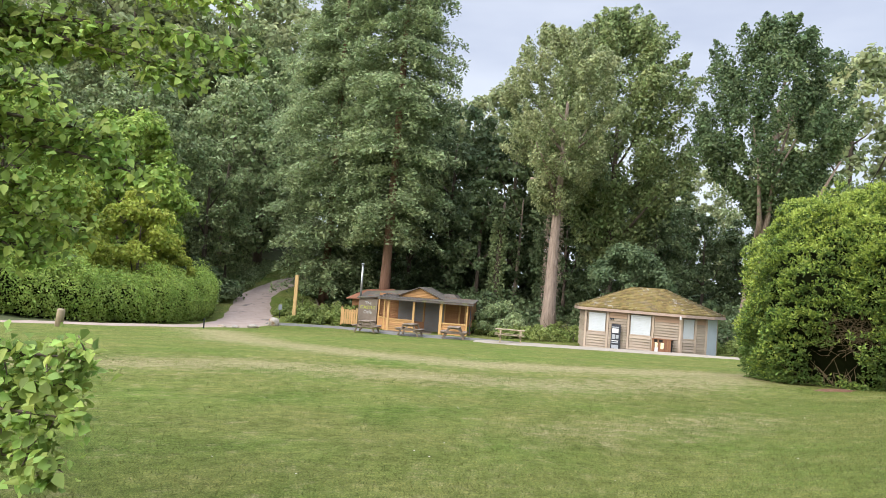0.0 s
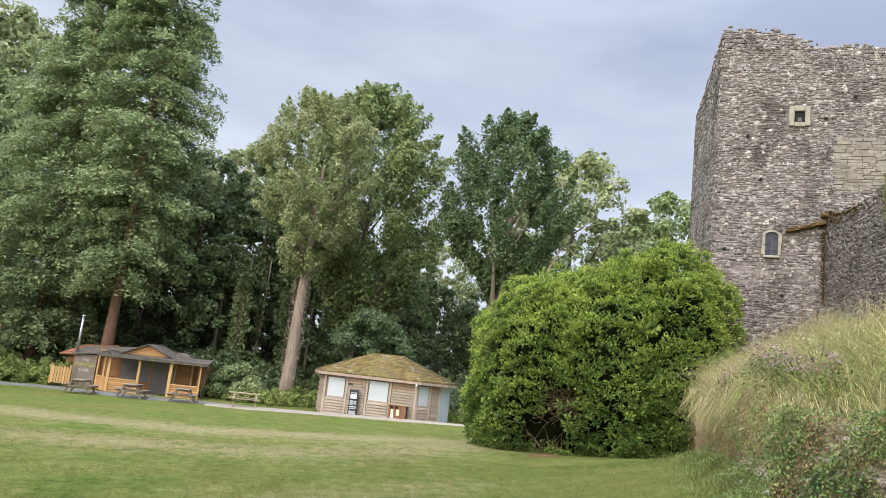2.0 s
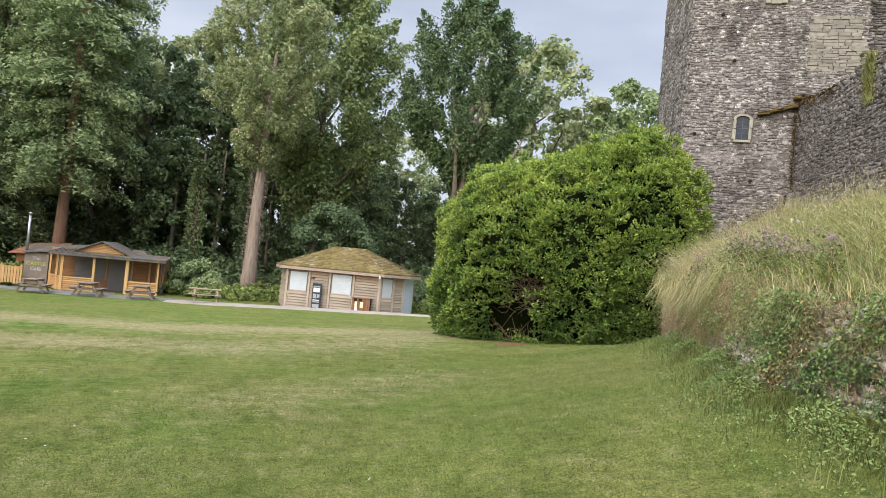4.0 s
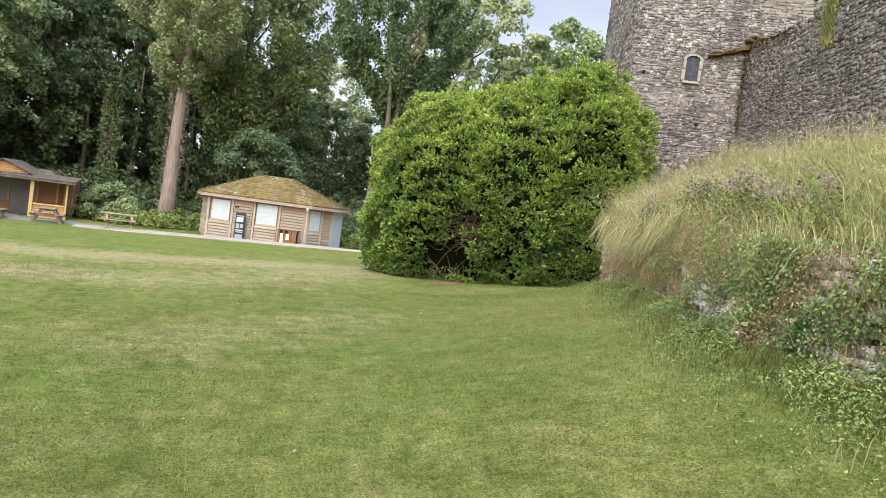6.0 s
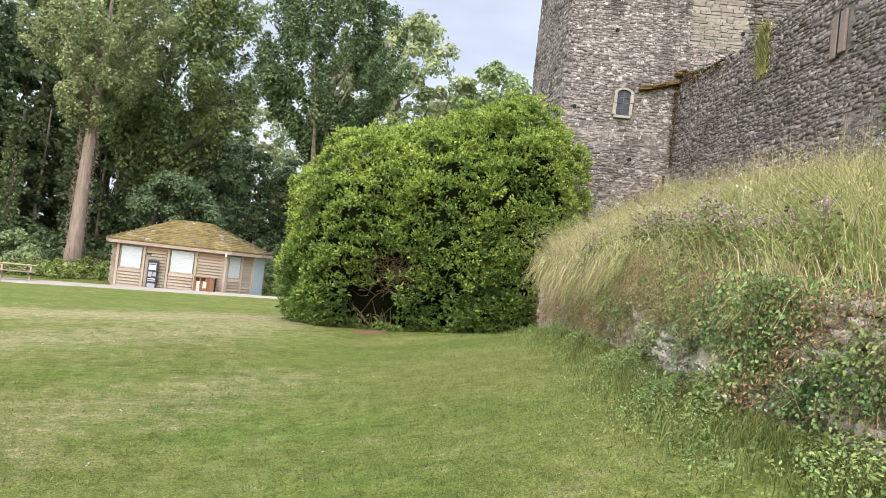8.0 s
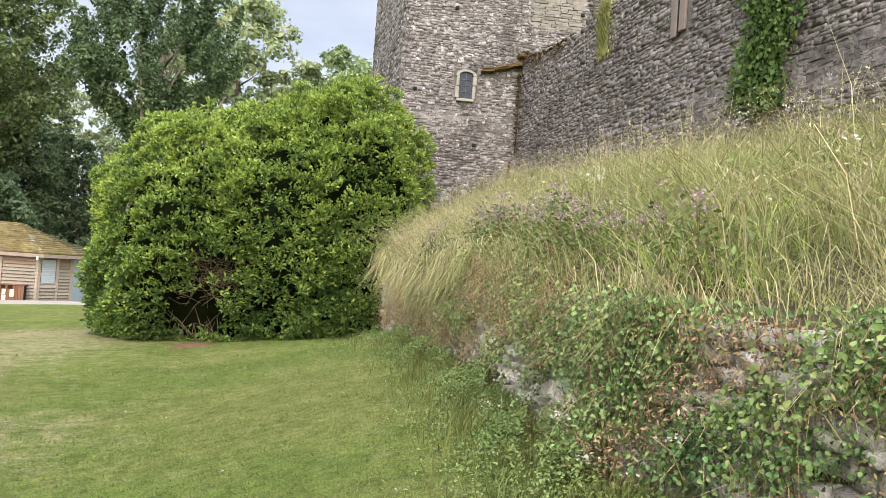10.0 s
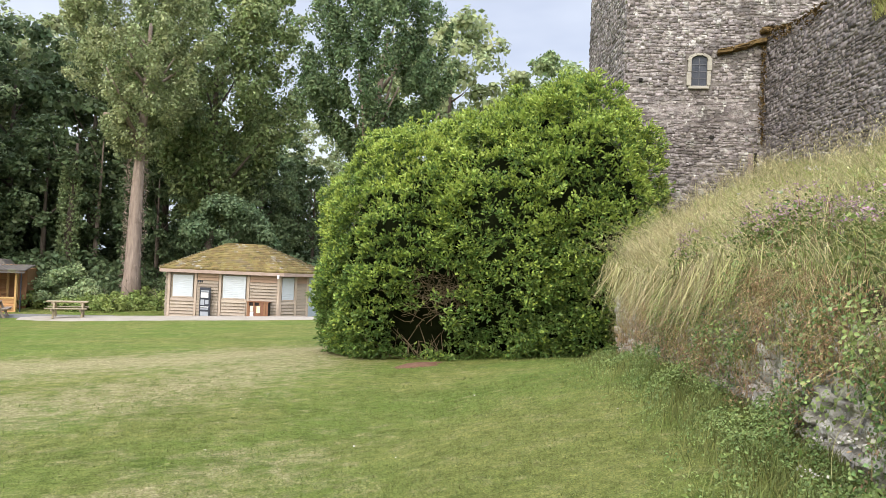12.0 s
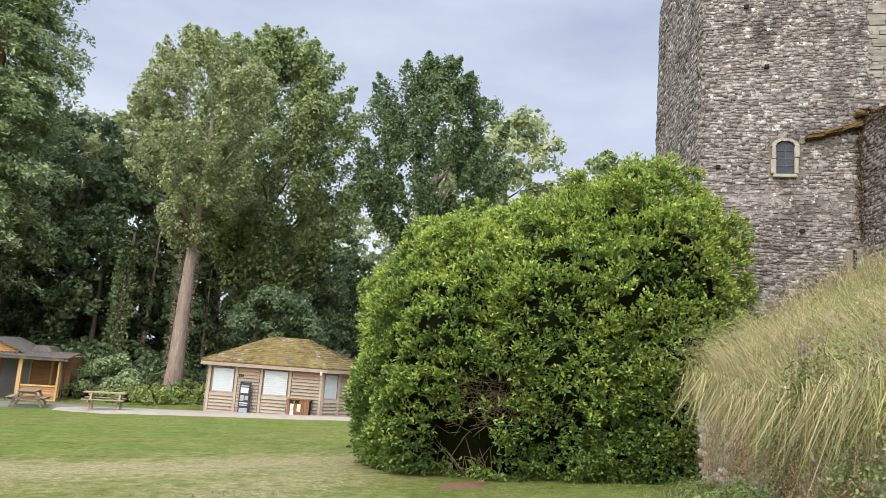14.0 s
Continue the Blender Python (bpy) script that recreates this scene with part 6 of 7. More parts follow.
        b = a + across * rng.normal() * 0.26 + Vector((-0.34, -0.46, rng.normal() * 0.2 + 0.12)) * rng.uniform(0.6, 1.2)
        m = a.lerp(b, 0.5) + Vector(rng.normal(size=3)) * 0.07
        tubes.append(tube([a, m, b], [0.008, 0.006, 0.002], 4))
    v, f = join_tubes(tubes)
    o = raw("dead_twig_tangle", v, f, M_TWIG)
    o.parent, o.matrix_parent_inverse = bush, inv


build_bush()
# bare reddish soil showing at the bush's foot
soil_rng = np.random.default_rng(37)
soil_v, soil_f = [], []
for ring_r in (0.0, 0.25, 0.5):
    for k in range(14):
        a = 2 * math.pi * k / 14
        r = ring_r * (1 + 0.25 * soil_rng.normal() * (ring_r > 0.3))
        x, y = 9.62 + 1.2 * r * math.cos(a), 17.72 + 0.8 * r * math.sin(a)
        soil_v.append((x, y, float(ground_z(x, y)) + (0.05, 0.04, -0.015)[int(ring_r * 4)]))
for i in range(2):
    for k in range(14):
        soil_f.append((i * 14 + k, i * 14 + (k + 1) % 14, (i + 1) * 14 + (k + 1) % 14, (i + 1) * 14 + k))
M_SOIL = mat("reddish_soil", [(0.13, 0.065, 0.04), (0.2, 0.11, 0.07)], scale=14, rough=1.0, bump=0.8)
tagged(raw("soil_patch", soil_v, soil_f, M_SOIL, smooth=True), "bare reddish soil at the foot of the bush", "soil", kind="structure")

# ---- kiosk ----
def boards(parent, f, x0, x1, z0, z1, step, material, name="board", lean=0.085, round_face=False):
    """Overlapping boards, each a piece of its own, sharing one mesh a panel."""
    w = x1 - x0
    bm = bmesh.new()
    if round_face:
        prof = [(0, 0), (-0.022, 0.12), (-0.03, 0.5), (-0.022, 0.88), (0, 1.0)]
        pts = [(x, y, z * step) for x in (0, w) for y, z in prof]
        v = [bm.verts.new(p) for p in pts]
        for i in range(4):
            bm.faces.new((v[i], v[5 + i], v[6 + i], v[i + 1]))
        bm.faces.new(v[:5])
        bm.faces.new(list(reversed(v[5:])))
    else:
        pts = [(x, y, z) for x in (0, w) for y, z in ((0, 0), (-lean, 0), (-0.008, step * 1.04), (0, step * 1.04))]
        v = [bm.verts.new(p) for p in pts]
        for i in range(4):
            j = (i + 1) % 4
            bm.faces.new((v[i], v[4 + i], v[4 + j], v[j]))
        bm.faces.new(v[:4])
        bm.faces.new(list(reversed(v[4:])))
    bmesh.ops.recalc_face_normals(bm, faces=bm.faces)
    me = bpy.data.meshes.new(name)
    bm.to_mesh(me)
    bm.free()
    me.materials.append(material)
    n = max(1, round((z1 - z0) / step))
    for i in range(n):
        o = new(name, me)
        o.parent = parent
        o.matrix_local = f @ Matrix.Translation((x0, 0, z0 + i * (z1 - z0) / n))


def lbox(name, f, dims, material, parent, label="", bevel=0.008):
    """A box in the frame f of its parent."""
    bm = bmesh.new()
    bm_box(bm, *dims, bevel=bevel)
    bm.transform(f)
    return part(name, bm, material, parent, label)


def under(name, parent, label=""):
    e = empty(name)
    e.parent = parent
    return tagged(e, label)


def build_kiosk():
    rng = np.random.default_rng(131)
    base = -1.27
    A, B, C, D = [Vector((x, y, base)) for x, y in ((8.45, 42.6), (13.2, 40.15), (14.85, 40.8), (16.05, 42.5))]
    E, F, G = [Vector((x, y, base)) for x, y in ((15.4, 45.6), (10.8, 47.6), (8.9, 46.4))]
    turn = math.degrees(math.atan2((B - A).y, (B - A).x))
    hut = tagged(empty("kiosk", pose(A.x, A.y, base, 0, 0, turn)), "weatherboarded kiosk with mossy hipped roof and closed shutters", "kiosk")
    to = hut.matrix_world.inverted()
    ring = [to @ p for p in (A, B, C, D, E, F, G)]
    top = 2.12
    n = len(ring)
    core = [(p.x, p.y, z) for z in (-0.25, top) for p in ring]
    cen = sum(ring, Vector()) / n
    core = [((x - cen.x) * 0.985 + cen.x, (y - cen.y) * 0.985 + cen.y, z) for x, y, z in core]
    raw("wall", core, [(i, (i + 1) % n, n + (i + 1) % n, n + i) for i in range(n)] + [tuple(range(n, 2 * n))], M_WEATHER, hut)

    def side(p, q):
        u = (q - p).normalized()
        return Matrix.Translation(p) @ Matrix((u, Vector((-u.y, u.x, 0)), Vector((0, 0, 1)))).transposed().to_4x4(), (q - p).length

    f, ln = side(ring[0], ring[1])
    post = lambda g, x, w=0.12: lbox("post", g, (x - w / 2, x + w / 2, -0.07, 0.04, 0.0, top), M_OAK, hut, "", 0.01)

    def shutter(g, x0, x1, z0, z1):
        s = under("shutter", hut, "white closed roller shutter")
        lbox("frame", g, (x0 - 0.04, x1 + 0.04, -0.03, 0.01, z0 - 0.06, z0), M_OAK, s)
        k = int((z1 - z0) / 0.085)
        for i in range(k):
            lbox("slat", g, (x0, x1, -0.035, -0.01, z0 + i * (z1 - z0) / k, z0 + (i + 0.985) * (z1 - z0) / k), M_SHUTTER, s, "", 0.006)

    for x in (0.06, 0.25 * ln, 0.47 * ln, 0.725 * ln, ln - 0.02):
        post(f, x)
    shutter(f, 0.045 * ln, 0.225 * ln, 0.98, 2.02)
    shutter(f, 0.495 * ln, 0.70 * ln, 0.98, 2.06)
    boards(hut, f, 0.13, 0.24 * ln, 0.0, 0.92, 0.15, M_WEATHER)
    boards(hut, f, 0.265 * ln, 0.455 * ln, 0.0, 1.8, 0.15, M_WEATHER)
    boards(hut, f, 0.265 * ln, 0.455 * ln, 1.8, top, 0.16, M_RAWWOOD)
    boards(hut, f, 0.485 * ln, 0.71 * ln, 0.0, 0.92, 0.15, M_WEATHER)
    boards(hut, f, 0.74 * ln, 0.985 * ln, 0.0, 1.8, 0.15, M_WEATHER)
    boards(hut, f, 0.74 * ln, 0.985 * ln, 1.8, top, 0.16, M_RAWWOOD)
    lamp = under("wall_fitting", hut, "small dark fitting on the boards")
    for x in (0.272, 0.288, 0.303):
        lbox("socket", f, (x * ln, x * ln + 0.05, -0.09, -0.02, 1.68, 1.80), M_BLACK, lamp)
    g, l2 = side(ring[1], ring[2])
    post(g, 0.06)
    post(g, l2 * 0.56)
    post(g, l2 - 0.04)
    shutter(g, 0.10 * l2, 0.50 * l2, 0.98, 2.05)
    boards(hut, g, 0.14, l2 * 0.53, 0.0, 0.92, 0.15, M_WEATHER)
    boards(hut, g, l2 * 0.6, l2 - 0.1, 0.0, 1.8, 0.15, M_WEATHER)
    boards(hut, g, l2 * 0.6, l2 - 0.1, 1.8, top, 0.16, M_RAWWOOD)
    h, l3 = side(ring[2], ring[3])
    door = under("side_door", hut, "plain grey painted door")
    lbox("leaf", h, (0.08, l3 - 0.1, -0.05, 0.0, 0.03, top - 0.02), M_GREYDOOR, door)
    lbox("frame", h, (l3 - 0.1, l3, -0.06, 0.0, 0.0, top), M_OAK, door)
    for p, q in ((3, 4), (4, 5), (5, 6), (6, 0)):
        k, lk = side(ring[p], ring[q])
        boards(hut, k, 0.02, lk - 0.02, 0.0, top, 0.3, M_WEATHER)
    # roof: eaves ring, ridge, hips
    eave = [cen + (p - cen) * (1 + 0.44 / (p - cen).length) for p in ring]
    r0, r1 = to @ Vector((11.45, 43.7, 0)), to @ Vector((13.35, 43.9, 0))
    r0.z = r1.z = 3.68
    ez, up = 2.34, [tuple(p) for p in eave]
    V = [Vector((p.x, p.y, ez)) for p in eave] + [r0, r1]
    tris = [(0, 1, 8, 7), (1, 2, 8), (2, 3, 8), (3, 4, 8), (4, 5, 7, 8), (5, 6, 7), (6, 0, 7)]
    raw("roof_deck", [v - Vector((0, 0, 0.05)) for v in V], tris + [tuple(reversed(range(7)))], M_ROOFMOSS, hut)
    for i in range(n):
        a, b = V[i], V[(i + 1) % n]
        u = (b - a).normalized()
        o = Vector((u.y, -u.x, 0))
        q = [a - o * 0.03, b - o * 0.03, b + o * 0.02, a + o * 0.02]
        raw("fascia", [x + Vector((0, 0, -0.2)) for x in q] + [x + Vector((0, 0, -0.045)) for x in q], [(0, 1, 2, 3)[::-1], (4, 5, 6, 7), (0, 1, 5, 4), (1, 2, 6, 5), (2, 3, 7, 6), (3, 0, 4, 7)], M_FASCIA, hut)
    # shingles on every slope, joined, thick with moss
    out = []
    for t in tris:
        a, b, c = V[t[0]], V[t[1]], V[t[2]]
        d = V[t[3]] if len(t) == 4 else c
        nrm = (b - a).cross(c - a).normalized()
        if nrm.z < 0:
            nrm = -nrm
        rows = 15
        for r in range(rows):
            lo0, lo1, hi0, hi1 = a.lerp(d, r / rows), b.lerp(c, r / rows), a.lerp(d, (r + 1.15) / rows), b.lerp(c, (r + 1.15) / rows)
            m = max(1, int((lo1 - lo0).length / 0.20))
            for k in range(m):
                t0, t1 = k / m, (k + 0.96) / m
                q = [lo0.lerp(lo1, t0), lo0.lerp(lo1, t1), hi0.lerp(hi1, t1), hi0.lerp(hi1, t0)]
                e = nrm * (0.035 + rng.uniform(0, 0.03))
                out.append([q[0] + e, q[1] + e, q[2] + nrm * 0.004, q[3] + nrm * 0.004, q[0] - nrm * 0.02, q[1] - nrm * 0.02])
    o = link("shingles", array_mesh("shingles", np.array([[tuple(v) for v in q] for q in out]), [(0, 1, 2, 3), (4, 5, 1, 0)]), M_SHINGLE, hut)
    tagged(o, "moss-covered shingles", kind="stuff")
    light = under("eaves_lamp", hut, "small white lamp under the eaves")
    lbox("lamp_body", f, (ln + 0.02, ln + 0.12, -0.68, -0.58, 2.02, 2.2), M_WHITEPRINT, light, "", 0.02)
    # notice board leaning by the wall, and litter bin
    fw = hut.matrix_world @ f
    board = tagged(empty("notice_board", fw @ Matrix.Translation((0.305 * ln, -0.28, 0.0))), "tall black notice board with white printed panels standing by the kiosk", "notice board")
    one = Matrix.Identity(4)
    lbox("panel", one, (0, 0.52, -0.03, 0.03, 0.0, 1.46), M_BLACK, board)
    for nm, d, m in (("photograph", (0.06, 0.42, 0.97, 1.22), M_WHITEPRINT), ("heading_print", (0.06, 0.44, 1.26, 1.32), M_GREYPRINT), ("text_print", (0.06, 0.24, 0.62, 0.88), M_GREYPRINT), ("text_print", (0.28, 0.44, 0.66, 0.86), M_GREYPRINT), ("text_print", (0.06, 0.44, 0.50, 0.55), M_WHITEPRINT), ("text_print", (0.06, 0.44, 0.40, 0.46), M_GREYPRINT), ("text_print", (0.06, 0.44, 0.10, 0.30), M_GREYPRINT)):
        lbox(nm, one, (d[0], d[1], -0.036, -0.03, d[2], d[3]), m, board, "", 0)
    bins = tagged(empty("litter_bin", fw @ Matrix.Translation((0.745 * ln, -0.62, 0.0))), "red-brown slatted wooden litter bin with two openings and paper notices", "bin")
    w = 0.19 * ln
    lbox("carcass", one, (0.02, w - 0.02, 0.02, 0.5, 0.02, 0.85), M_VOID, bins)
    k = 9
    for i in range(k):
        lbox("slat", one, (i * w / k, (i + 0.94) * w / k, -0.005, 0.02, 0.0, 0.70 if 0 < i < k - 4 else 0.86), M_BINWOOD, bins, "", 0.004)
    lbox("lid", one, (-0.02, w + 0.02, -0.03, 0.55, 0.86, 0.90), M_BINWOOD, bins)
    lbox("divider", one, (0.28 * w, 0.36 * w, -0.008, 0.02, 0.70, 0.86), M_BINWOOD, bins)
    lbox("notice", one, (0.16 * w, 0.32 * w, -0.014, -0.006, 0.16, 0.42), M_WHITEPRINT, bins, "white paper notice", 0)
    lbox("notice", one, (0.16 * w, 0.30 * w, -0.014, -0.006, 0.44, 0.68), M_CREAM, bins, "cream paper notice", 0)
    lbox("notice", one, (0.46 * w, 0.62 * w, -0.014, -0.006, 0.36, 0.68), M_CREAM, bins, "cream paper notice", 0)


M_FASCIA = mat("pinkish_fascia_board", [(0.28, 0.20, 0.16), (0.36, 0.275, 0.23)], scale=3, rough=0.8, vary=0.05)
M_SHINGLE = mat("moss_grown_shingle", [(0.11, 0.082, 0.04), (0.19, 0.145, 0.055), (0.15, 0.118, 0.075)], scale=1.4, rough=1.0, bump=1.0, bump_scale=18, island=0.25, coord="World", blotch=((0.36, 0.34, 0.31), 1.5, 0.58, 0.68))
build_kiosk()


# ---- café ----
def build_cafe():
    base = -1.72
    f0 = pose(-3.45, 50.0, base, 0, 0, -8.0) @ Matrix.Diagonal((0.97, 1, 0.91, 1))
    cafe = tagged(empty("cafe", f0), "timber café with open veranda and honey-coloured log-lap boards", "café")
    one = Matrix.Identity(4)
    W = 5.55
    lbox("deck", one, (-0.2, W + 0.1, -0.1, 2.6, -0.15, 0.06), M_TABLE, cafe)
    for x, w, h in ((0.0, 0.16, 2.4), (1.80, 0.15, 2.42), (3.72, 0.20, 2.45), (W, 0.10, 2.42)):
        lbox("post", one, (x - w / 2, x + w / 2, -w / 2, w / 2, 0.0, h), M_CAFEPOST, cafe, "", 0.012)
    for x, y in ((-0.48, 0.9), (-1.2, 2.25), (4.75, 2.3), (5.2, 2.3)):
        lbox("post", one, (x - 0.06, x + 0.06, y - 0.06, y + 0.06, 0.0, 2.4), M_CAFEPOST, cafe, "", 0.01)
    # half walls with capping rails
    for x0, x1 in ((0.08, 1.72), (3.82, W - 0.05)):
        panel = under("half_wall", cafe)
        boards(panel, one, x0, x1, 0.02, 0.86, 0.14, M_CAFE, round_face=True)
        lbox("lining", one, (x0, x1, 0.005, 0.03, 0.02, 0.86), M_CAFEDARK, panel)
        lbox("rail", one, (x0 - 0.02, x1 + 0.02, -0.07, 0.07, 0.86, 0.95), M_CAFEPOST, panel)
    left = pose(0, 0.05, 0, 0, 0, 118)
    panel = under("half_wall", cafe)
    lbox("lining", left, (0.05, 2.45, -0.02, 0.02, 0.02, 0.86), M_CAFE, panel)
    lbox("rail", left, (0.0, 2.5, -0.06, 0.06, 0.86, 0.94), M_CAFEPOST, panel)
    # back wall: boards, roller shutter, door
    lbox("wall", one, (-1.3, W + 0.1, 2.55, 2.7, 0, 2.75), M_CAFEDARK, cafe)
    boards(cafe, Matrix.Translation((0, 2.55, 0)), -1.25, 0.15, 0.05, 2.4, 0.14, M_CAFEDARK, round_face=True)
    boards(cafe, Matrix.Translation((0, 2.55, 0)), 3.95, 4.7, 0.05, 2.4, 0.14, M_CAFEDARK, round_face=True)
    for nm, x0, x1, z0, z1, lab in (("roller_shutter", 0.2, 2.05, 0.75, 2.4, "closed grey slatted serving shutter"), ("door", 2.2, 3.6, 0.0, 2.3, "grey slatted double door")):
        s = under(nm, cafe, lab)
        k = int((z1 - z0) / 0.1)
        for i in range(k):
            lbox("slat", one, (x0, x1, 2.49, 2.54, z0 + i * (z1 - z0) / k, z0 + (i + 0.94) * (z1 - z0) / k), M_ROLLER, s, "", 0.006)
        lbox("frame", one, (x1, x1 + 0.08, 2.47, 2.54, z0, z1), M_CAFEPOST, s)
    # roofs
    pent = [(-0.75, -0.35, 2.42), (W + 0.45, -0.35, 2.46), (W + 0.45, 2.9, 2.70), (-0.75, 2.9, 2.67)]
    th = Vector((0, 0, 0.07))
    raw("pent_roof", [Vector(p) for p in pent] + [Vector(p) + th for p in pent], [(0, 3, 2, 1), (4, 5, 6, 7), (0, 1, 5, 4), (1, 2, 6, 5), (2, 3, 7, 6), (3, 0, 4, 7)], M_FELT, cafe)
    for i in range(34):
        x = -0.72 + i * (W + 1.1) / 33
        a, b = Vector((x, -0.37, 2.50)), Vector((x, 2.9, 2.76))
        v, q = tube([a, b], [0.035, 0.035], 6)
        raw("roof_rib", v, q, M_FELT, cafe)
    lbox("fascia", one, (-0.75, W + 0.45, -0.37, -0.33, 2.33, 2.43), M_FELT, cafe)
    gable = under("gable", cafe, "honey-coloured boarded gable")
    ax, zr = 1.85, 2.6
    raw("gable_boards", [(ax - 1.5, 1.0, zr), (ax + 1.55, 1.0, zr), (ax + 0.1, 1.0, 3.32), (ax - 1.5, 2.9, zr), (ax + 1.55, 2.9, zr), (ax + 0.1, 2.9, 3.32)], [(0, 1, 2), (3, 5, 4), (0, 3, 4, 1), (1, 4, 5, 2), (2, 5, 3, 0)], M_CAFE, gable)
    for k in range(6):
        z = zr + 0.04 + k * 0.11
        half = 1.5 * (1 - (z - zr) / 0.74) - 0.05
        if half > 0.05:
            boards(gable, Matrix.Translation((0, 0.995, 0)), ax + 0.05 - half, ax + 0.08 + half, z, z + 0.11, 0.11, M_CAFE, round_face=True)
    for x, nm in ((-1.75, "roof_slope"), (1.85, "roof_slope")):
        q = [Vector((ax + 0.1, 0.75, 3.38)), Vector((ax + 0.1 + x, 0.75, 2.52)), Vector((ax + 0.1 + x, 6.5, 2.52)), Vector((ax + 0.1, 6.5, 3.38))]
        raw(nm, q + [p + th for p in q], [(0, 1, 2, 3), (4, 7, 6, 5), (0, 4, 5, 1), (1, 5, 6, 2), (2, 6, 7, 3), (3, 7, 4, 0)], M_FELT, cafe)
    # side building with the painted sign, flue, and lower roofs behind
    lbox("sign_wall", one, (-2.75, -1.35, 2.3, 3.2, 0, 2.25), M_SIGNWALL, cafe, "taupe boarded wall carrying the sign")
    q = [Vector((-2.9, 2.1, 2.2)), Vector((0.2, 2.1, 2.55)), Vector((1.6, 5.0, 3.15)), Vector((-2.9, 5.0, 2.7))]
    raw("side_roof", q + [p + th for p in q], [(0, 3, 2, 1), (4, 5, 6, 7), (0, 1, 5, 4), (1, 2, 6, 5), (2, 3, 7, 6), (3, 0, 4, 7)], M_FELT, cafe)
    lbox("body", one, (-2.2, W, 2.72, 6.6, 0, 2.5), M_CAFEDARK, cafe)
    q = [Vector((-4.4, 4.6, 2.02)), Vector((-1.2, 4.6, 2.2)), Vector((-1.2, 7.5, 3.0)), Vector((-3.6, 7.5, 2.8))]
    raw("rusty_roof", q + [p + th for p in q], [(0, 3, 2, 1), (4, 5, 6, 7), (0, 1, 5, 4), (1, 2, 6, 5), (2, 3, 7, 6), (3, 0, 4, 7)], M_REDTILE, cafe)
    lbox("rear_shed", one, (-4.0, -1.4, 5.0, 7.4, 0, 2.05), M_CAFEDARK, cafe)
    shed = under("roof_turret", cafe, "small dark dormer roof behind the veranda")
    raw("turret_roof", [(3.0, 3.6, 2.4), (4.6, 3.6, 2.4), (4.1, 3.9, 3.0), (3.4, 3.9, 3.05), (3.0, 6.5, 2.4), (4.6, 6.5, 2.4), (4.1, 6.2, 3.0), (3.4, 6.2, 3.05)], [(0, 1, 2, 3), (1, 5, 6, 2), (5, 4, 7, 6), (4, 0, 3, 7), (3, 2, 6, 7)], M_FELT, shed)
    flue = under("flue", cafe, "tall dull metal stove flue with cowl")
    v, q = tube([(-2.72, 2.5, 2.1), (-2.72, 2.5, 4.85)], [0.085, 0.085], 12)
    raw("pipe", v, q, M_METAL, flue, True)
    v, q = tube([(-2.72, 2.5, 4.85), (-2.72, 2.5, 4.91), (-2.72, 2.5, 4.97)], [0.14, 0.15, 0.05], 12)
    raw("cowl", v, q, M_METAL, flue, True)
    lbox("downpipe", one, (W + 0.2, W + 0.26, 0.05, 0.11, 0.0, 2.4), M_BLACK, cafe)
    # painted words
    for text, z, size, m in (("The", 1.78, 0.30, M_WHITEPRINT), ("CASTLE", 1.42, 0.34, M_SIGNLIME), ("Café", 1.06, 0.34, M_WHITEPRINT)):
        cu = bpy.data.curves.new("lettering", "FONT")
        cu.body, cu.size, cu.align_x, cu.extrude = text, size, "CENTER", 0.004
        tmp = new("lettering_curve", cu)
        me = bpy.data.meshes.new_from_object(tmp.evaluated_get(bpy.context.evaluated_depsgraph_get()))
        bpy.data.objects.remove(tmp)
        me.materials.append(m)
        o = new("lettering", me)
        o.parent = cafe
        o.matrix_local = pose(-2.05, 2.285, z, 90, 0, 0)
        tagged(o, f"painted word {text} on the sign wall")
    # fence beside the café
    fence = tagged(empty("picket_fence", f0 @ pose(-3.75, 1.6, 0.15)), "short fence of orange timber boards beside the café", "fence")
    for i in range(6):
        lbox("picket", one, (i * 0.17, i * 0.17 + 0.14, 0, 0.03, 0.0, 1.15 - 0.03 * (i % 2)), M_CAFEPOST, fence, "", 0.006)
    for z in (0.3, 0.85):
        lbox("rail", one, (0, 1.0, 0.03, 0.07, z, z + 0.08), M_CAFEPOST, fence)
    lbox("post", one, (-0.1, 0.0, 0.0, 0.1, -0.1, 1.3), M_CAFEPOST, fence)
    lbox("post", one, (1.02, 1.14, 0.0, 0.12, -0.1, 1.25), M_CAFEPOST, fence)


M_SIGNLIME = mat("yellow_green_paint", [(0.42, 0.48, 0.05), (0.52, 0.56, 0.08)], scale=3, rough=0.6)
build_cafe()


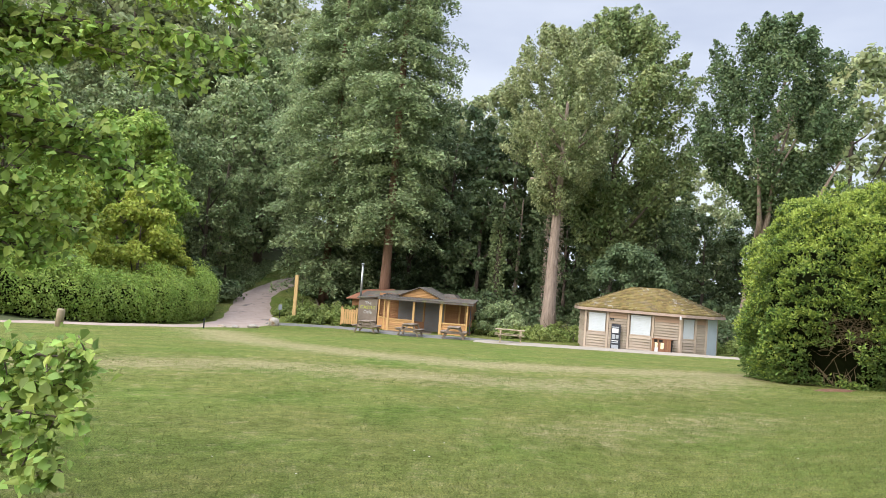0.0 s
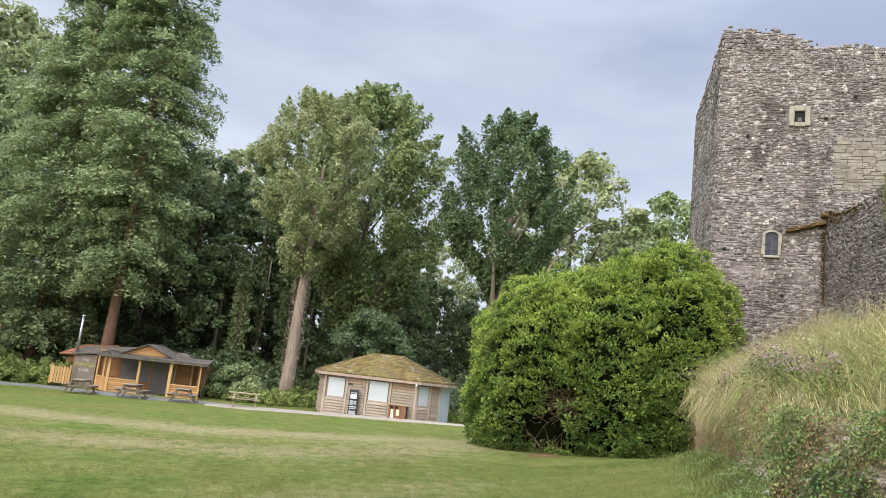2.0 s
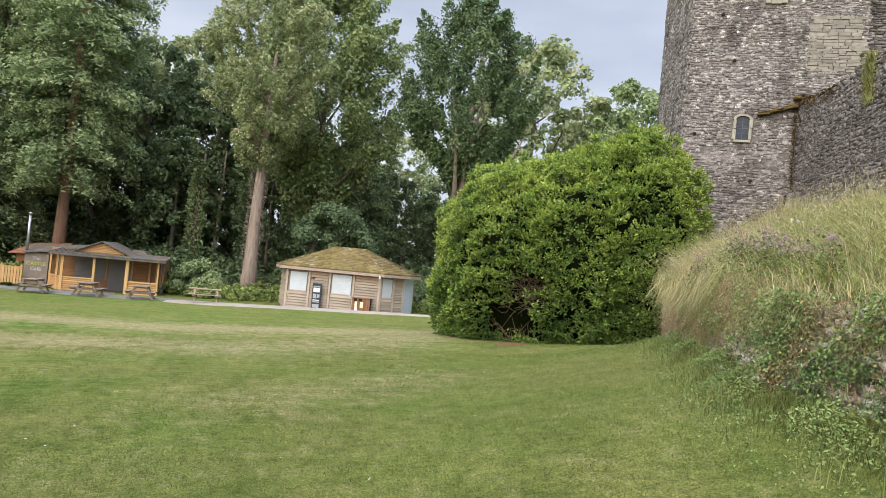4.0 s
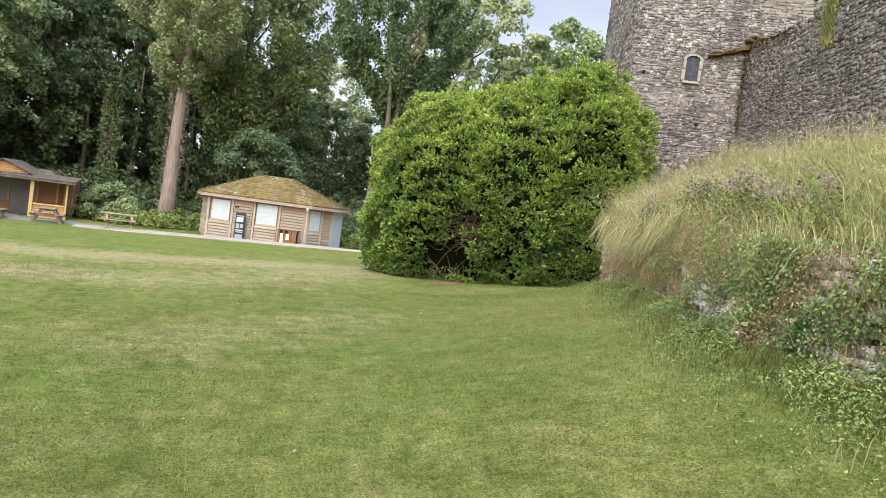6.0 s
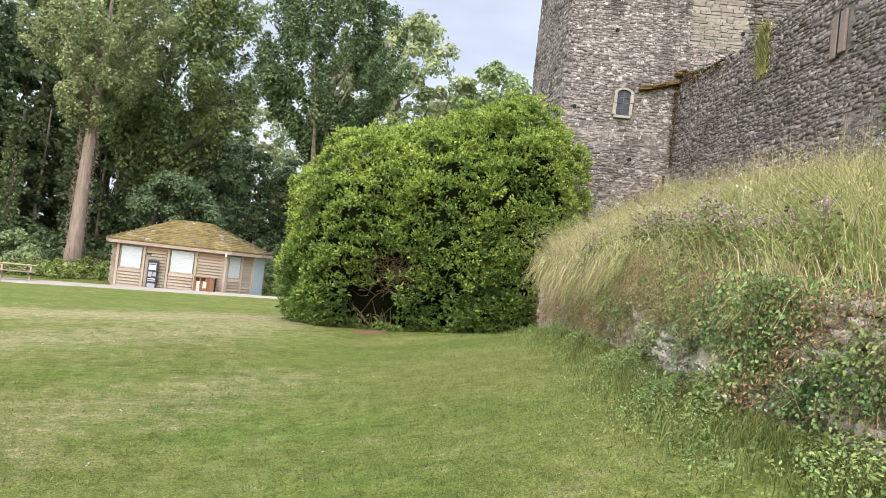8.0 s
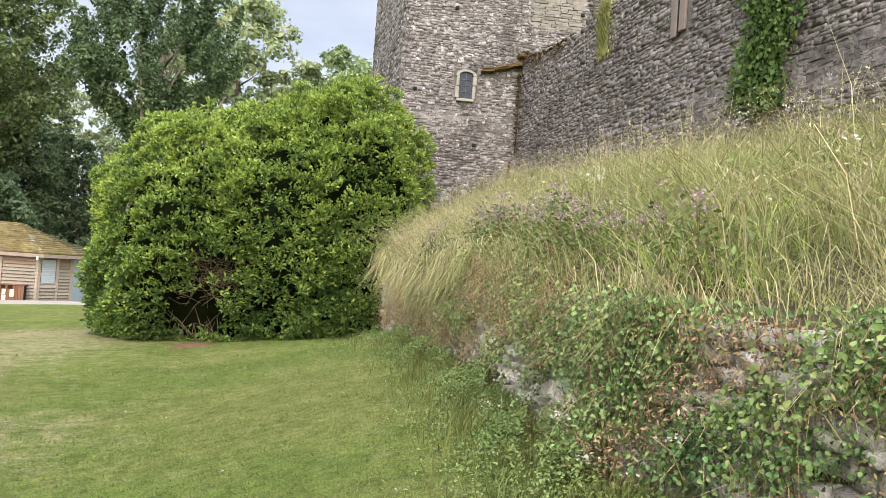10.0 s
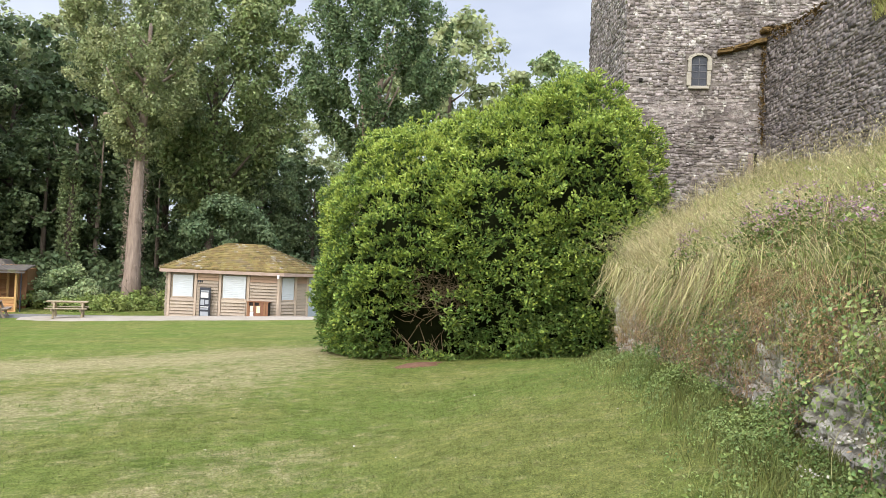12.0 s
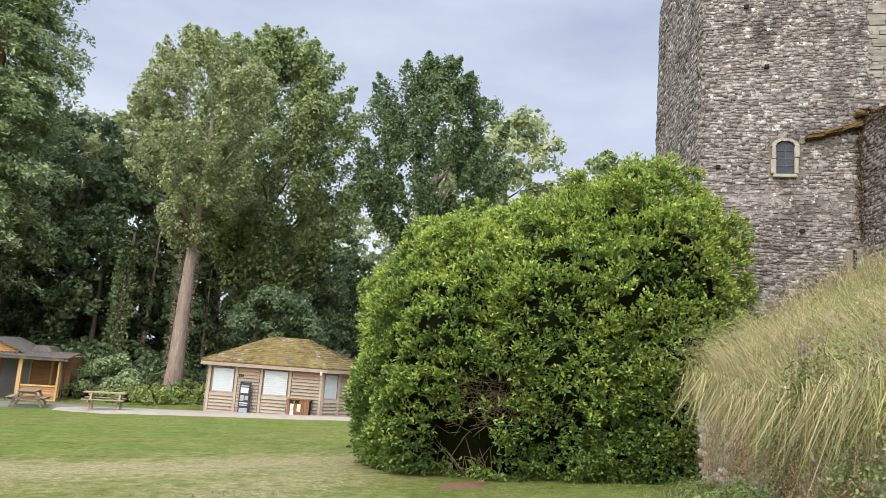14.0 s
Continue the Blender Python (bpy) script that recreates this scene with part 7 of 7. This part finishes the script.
# ---- loose things round the glade ----
def picnic_table(m, wood, label):
    t = tagged(empty("picnic_table", m), label, "picnic table", "picnic tables by the café")
    one = Matrix.Identity(4)
    for i in range(5):
        y = -0.36 + i * 0.146
        lbox("top_plank", one, (-0.85, 0.85, y, y + 0.135, 0.70, 0.745), wood, t, "", 0.006)
    for s in (-1, 1):
        for k in range(2):
            y = s * 0.66 + (k - 1) * 0.14
            lbox("seat_plank", one, (-0.85, 0.85, y, y + 0.13, 0.42, 0.46), wood, t, "", 0.006)
    for x in (-0.58, 0.58):
        lbox("cross_beam", one, (x - 0.03, x + 0.03, -0.78, 0.78, 0.33, 0.42), wood, t, "", 0.006)
        lbox("top_bearer", one, (x - 0.03, x + 0.03, -0.36, 0.36, 0.61, 0.70), wood, t, "", 0.006)
        for s in (-1, 1):
            bm = bmesh.new()
            bm_box(bm, -0.04, 0.04, -0.05, 0.05, 0.0, 0.78, bevel=0.006)
            bm.transform(pose(x + 0.07, s * 0.66, 0.0, s * 28, 0, 0))
            part("leg", bm, wood, t)
    return t


gz = lambda x, y: float(ground_z(x, y))
tab = picnic_table(pose(-4.55, 47.2, gz(-4.55, 47.2) + 0.04, 0, 0, 80), M_TABLE, "weathered A-frame picnic table in front of the café veranda")
for x, y, a in ((-1.75, 46.4, 78), (1.0, 45.6, 84)):
    copy_thing(tab, pose(x, y, gz(x, y) + 0.04, 0, 0, a))
picnic_table(pose(4.15, 42.6, gz(4.15, 42.6) + 0.085, 0, 0, -6), M_PALEWOOD, "sun-bleached picnic table standing near the concrete apron")


def rock(name, x, y, size, seed, label):
    rng = np.random.default_rng(seed)
    bm = bmesh.new()
    bmesh.ops.create_icosphere(bm, subdivisions=3, radius=1.0)
    for v in bm.verts:
        d = v.co.normalized()
        v.co = d * (1 + 0.18 * noise.noise(d * 1.6 + Vector((seed, 0, 0))) + 0.10 * noise.noise(d * 4 + Vector((0, seed, 0))))
        v.co = Vector((v.co.x * size[0], v.co.y * size[1], v.co.z * size[2]))
    me = bpy.data.meshes.new(name)
    bm.to_mesh(me)
    bm.free()
    o = link(name, me, M_ROCK)
    o.matrix_world = pose(x, y, gz(x, y) + size[2] * 0.6, 0, 0, seed * 40)
    return tagged(o, label, "rock")


rock("boulder", -10.9, 49.0, (0.42, 0.36, 0.34), 3, "rounded brownish boulder at the lane's edge")
rock("boulder", -11.4, 45.5, (0.34, 0.24, 0.15), 5, "pale angular rock lying on the grass verge")
rock("boulder", -12.6, 43.0, (0.35, 0.22, 0.1), 8, "flat pale stone lying in the grass")
rock("boulder", -11.9, 43.4, (0.3, 0.2, 0.09), 11, "flat pale stone lying in the grass")


def post_thing(name, x, y, h, r, material, label, category, lean=0.0, sides=10, square=False):
    t = tagged(empty(name, pose(x, y, gz(x, y), 0, lean, 0)), label, category)
    if square:
        lbox("shaft", Matrix.Identity(4), (-r, r, -r, r, -0.2, h), material, t, "", 0.015)
    else:
        v, f = tube([(0, 0, -0.2), (0, 0, h * 0.9), (0, 0, h)], [r, r * 0.96, r * 0.85], sides)
        raw("shaft", v, f, material, t, True)
    return t


post_thing("timber_post", -10.6, 54.0, 3.4, 0.12, M_PINE, "tall fresh pine post beside the lane", "post", square=True)
post_thing("tree_stump_post", -15.3, 29.8, 0.72, 0.16, M_PALEWOOD, "short weathered wooden bollard on the grass", "bollard", 4)
post_thing("marker_post", -12.3, 38.8, 0.55, 0.035, M_BLACK, "thin black marker post at the lane's edge", "post")
small_sign = post_thing("lane_sign", -11.9, 55.2, 1.0, 0.03, M_BLACK, "small dark sign on a post beside the lane", "sign")
lbox("sign_plate", Matrix.Identity(4), (-0.13, 0.13, -0.05, -0.03, 0.62, 1.02), M_GREYPRINT, small_sign)
# pale stub of a broken branch on the tall bare tree
stub_v, stub_f = tube([(7.55, 51.9, 8.0), (6.9, 51.6, 9.2), (6.3, 51.4, 9.55), (5.7, 51.3, 9.6)], [0.2, 0.16, 0.14, 0.12], 8)
fix(raw("broken_limb", stub_v, stub_f, M_BARKPALE, smooth=True), bare)
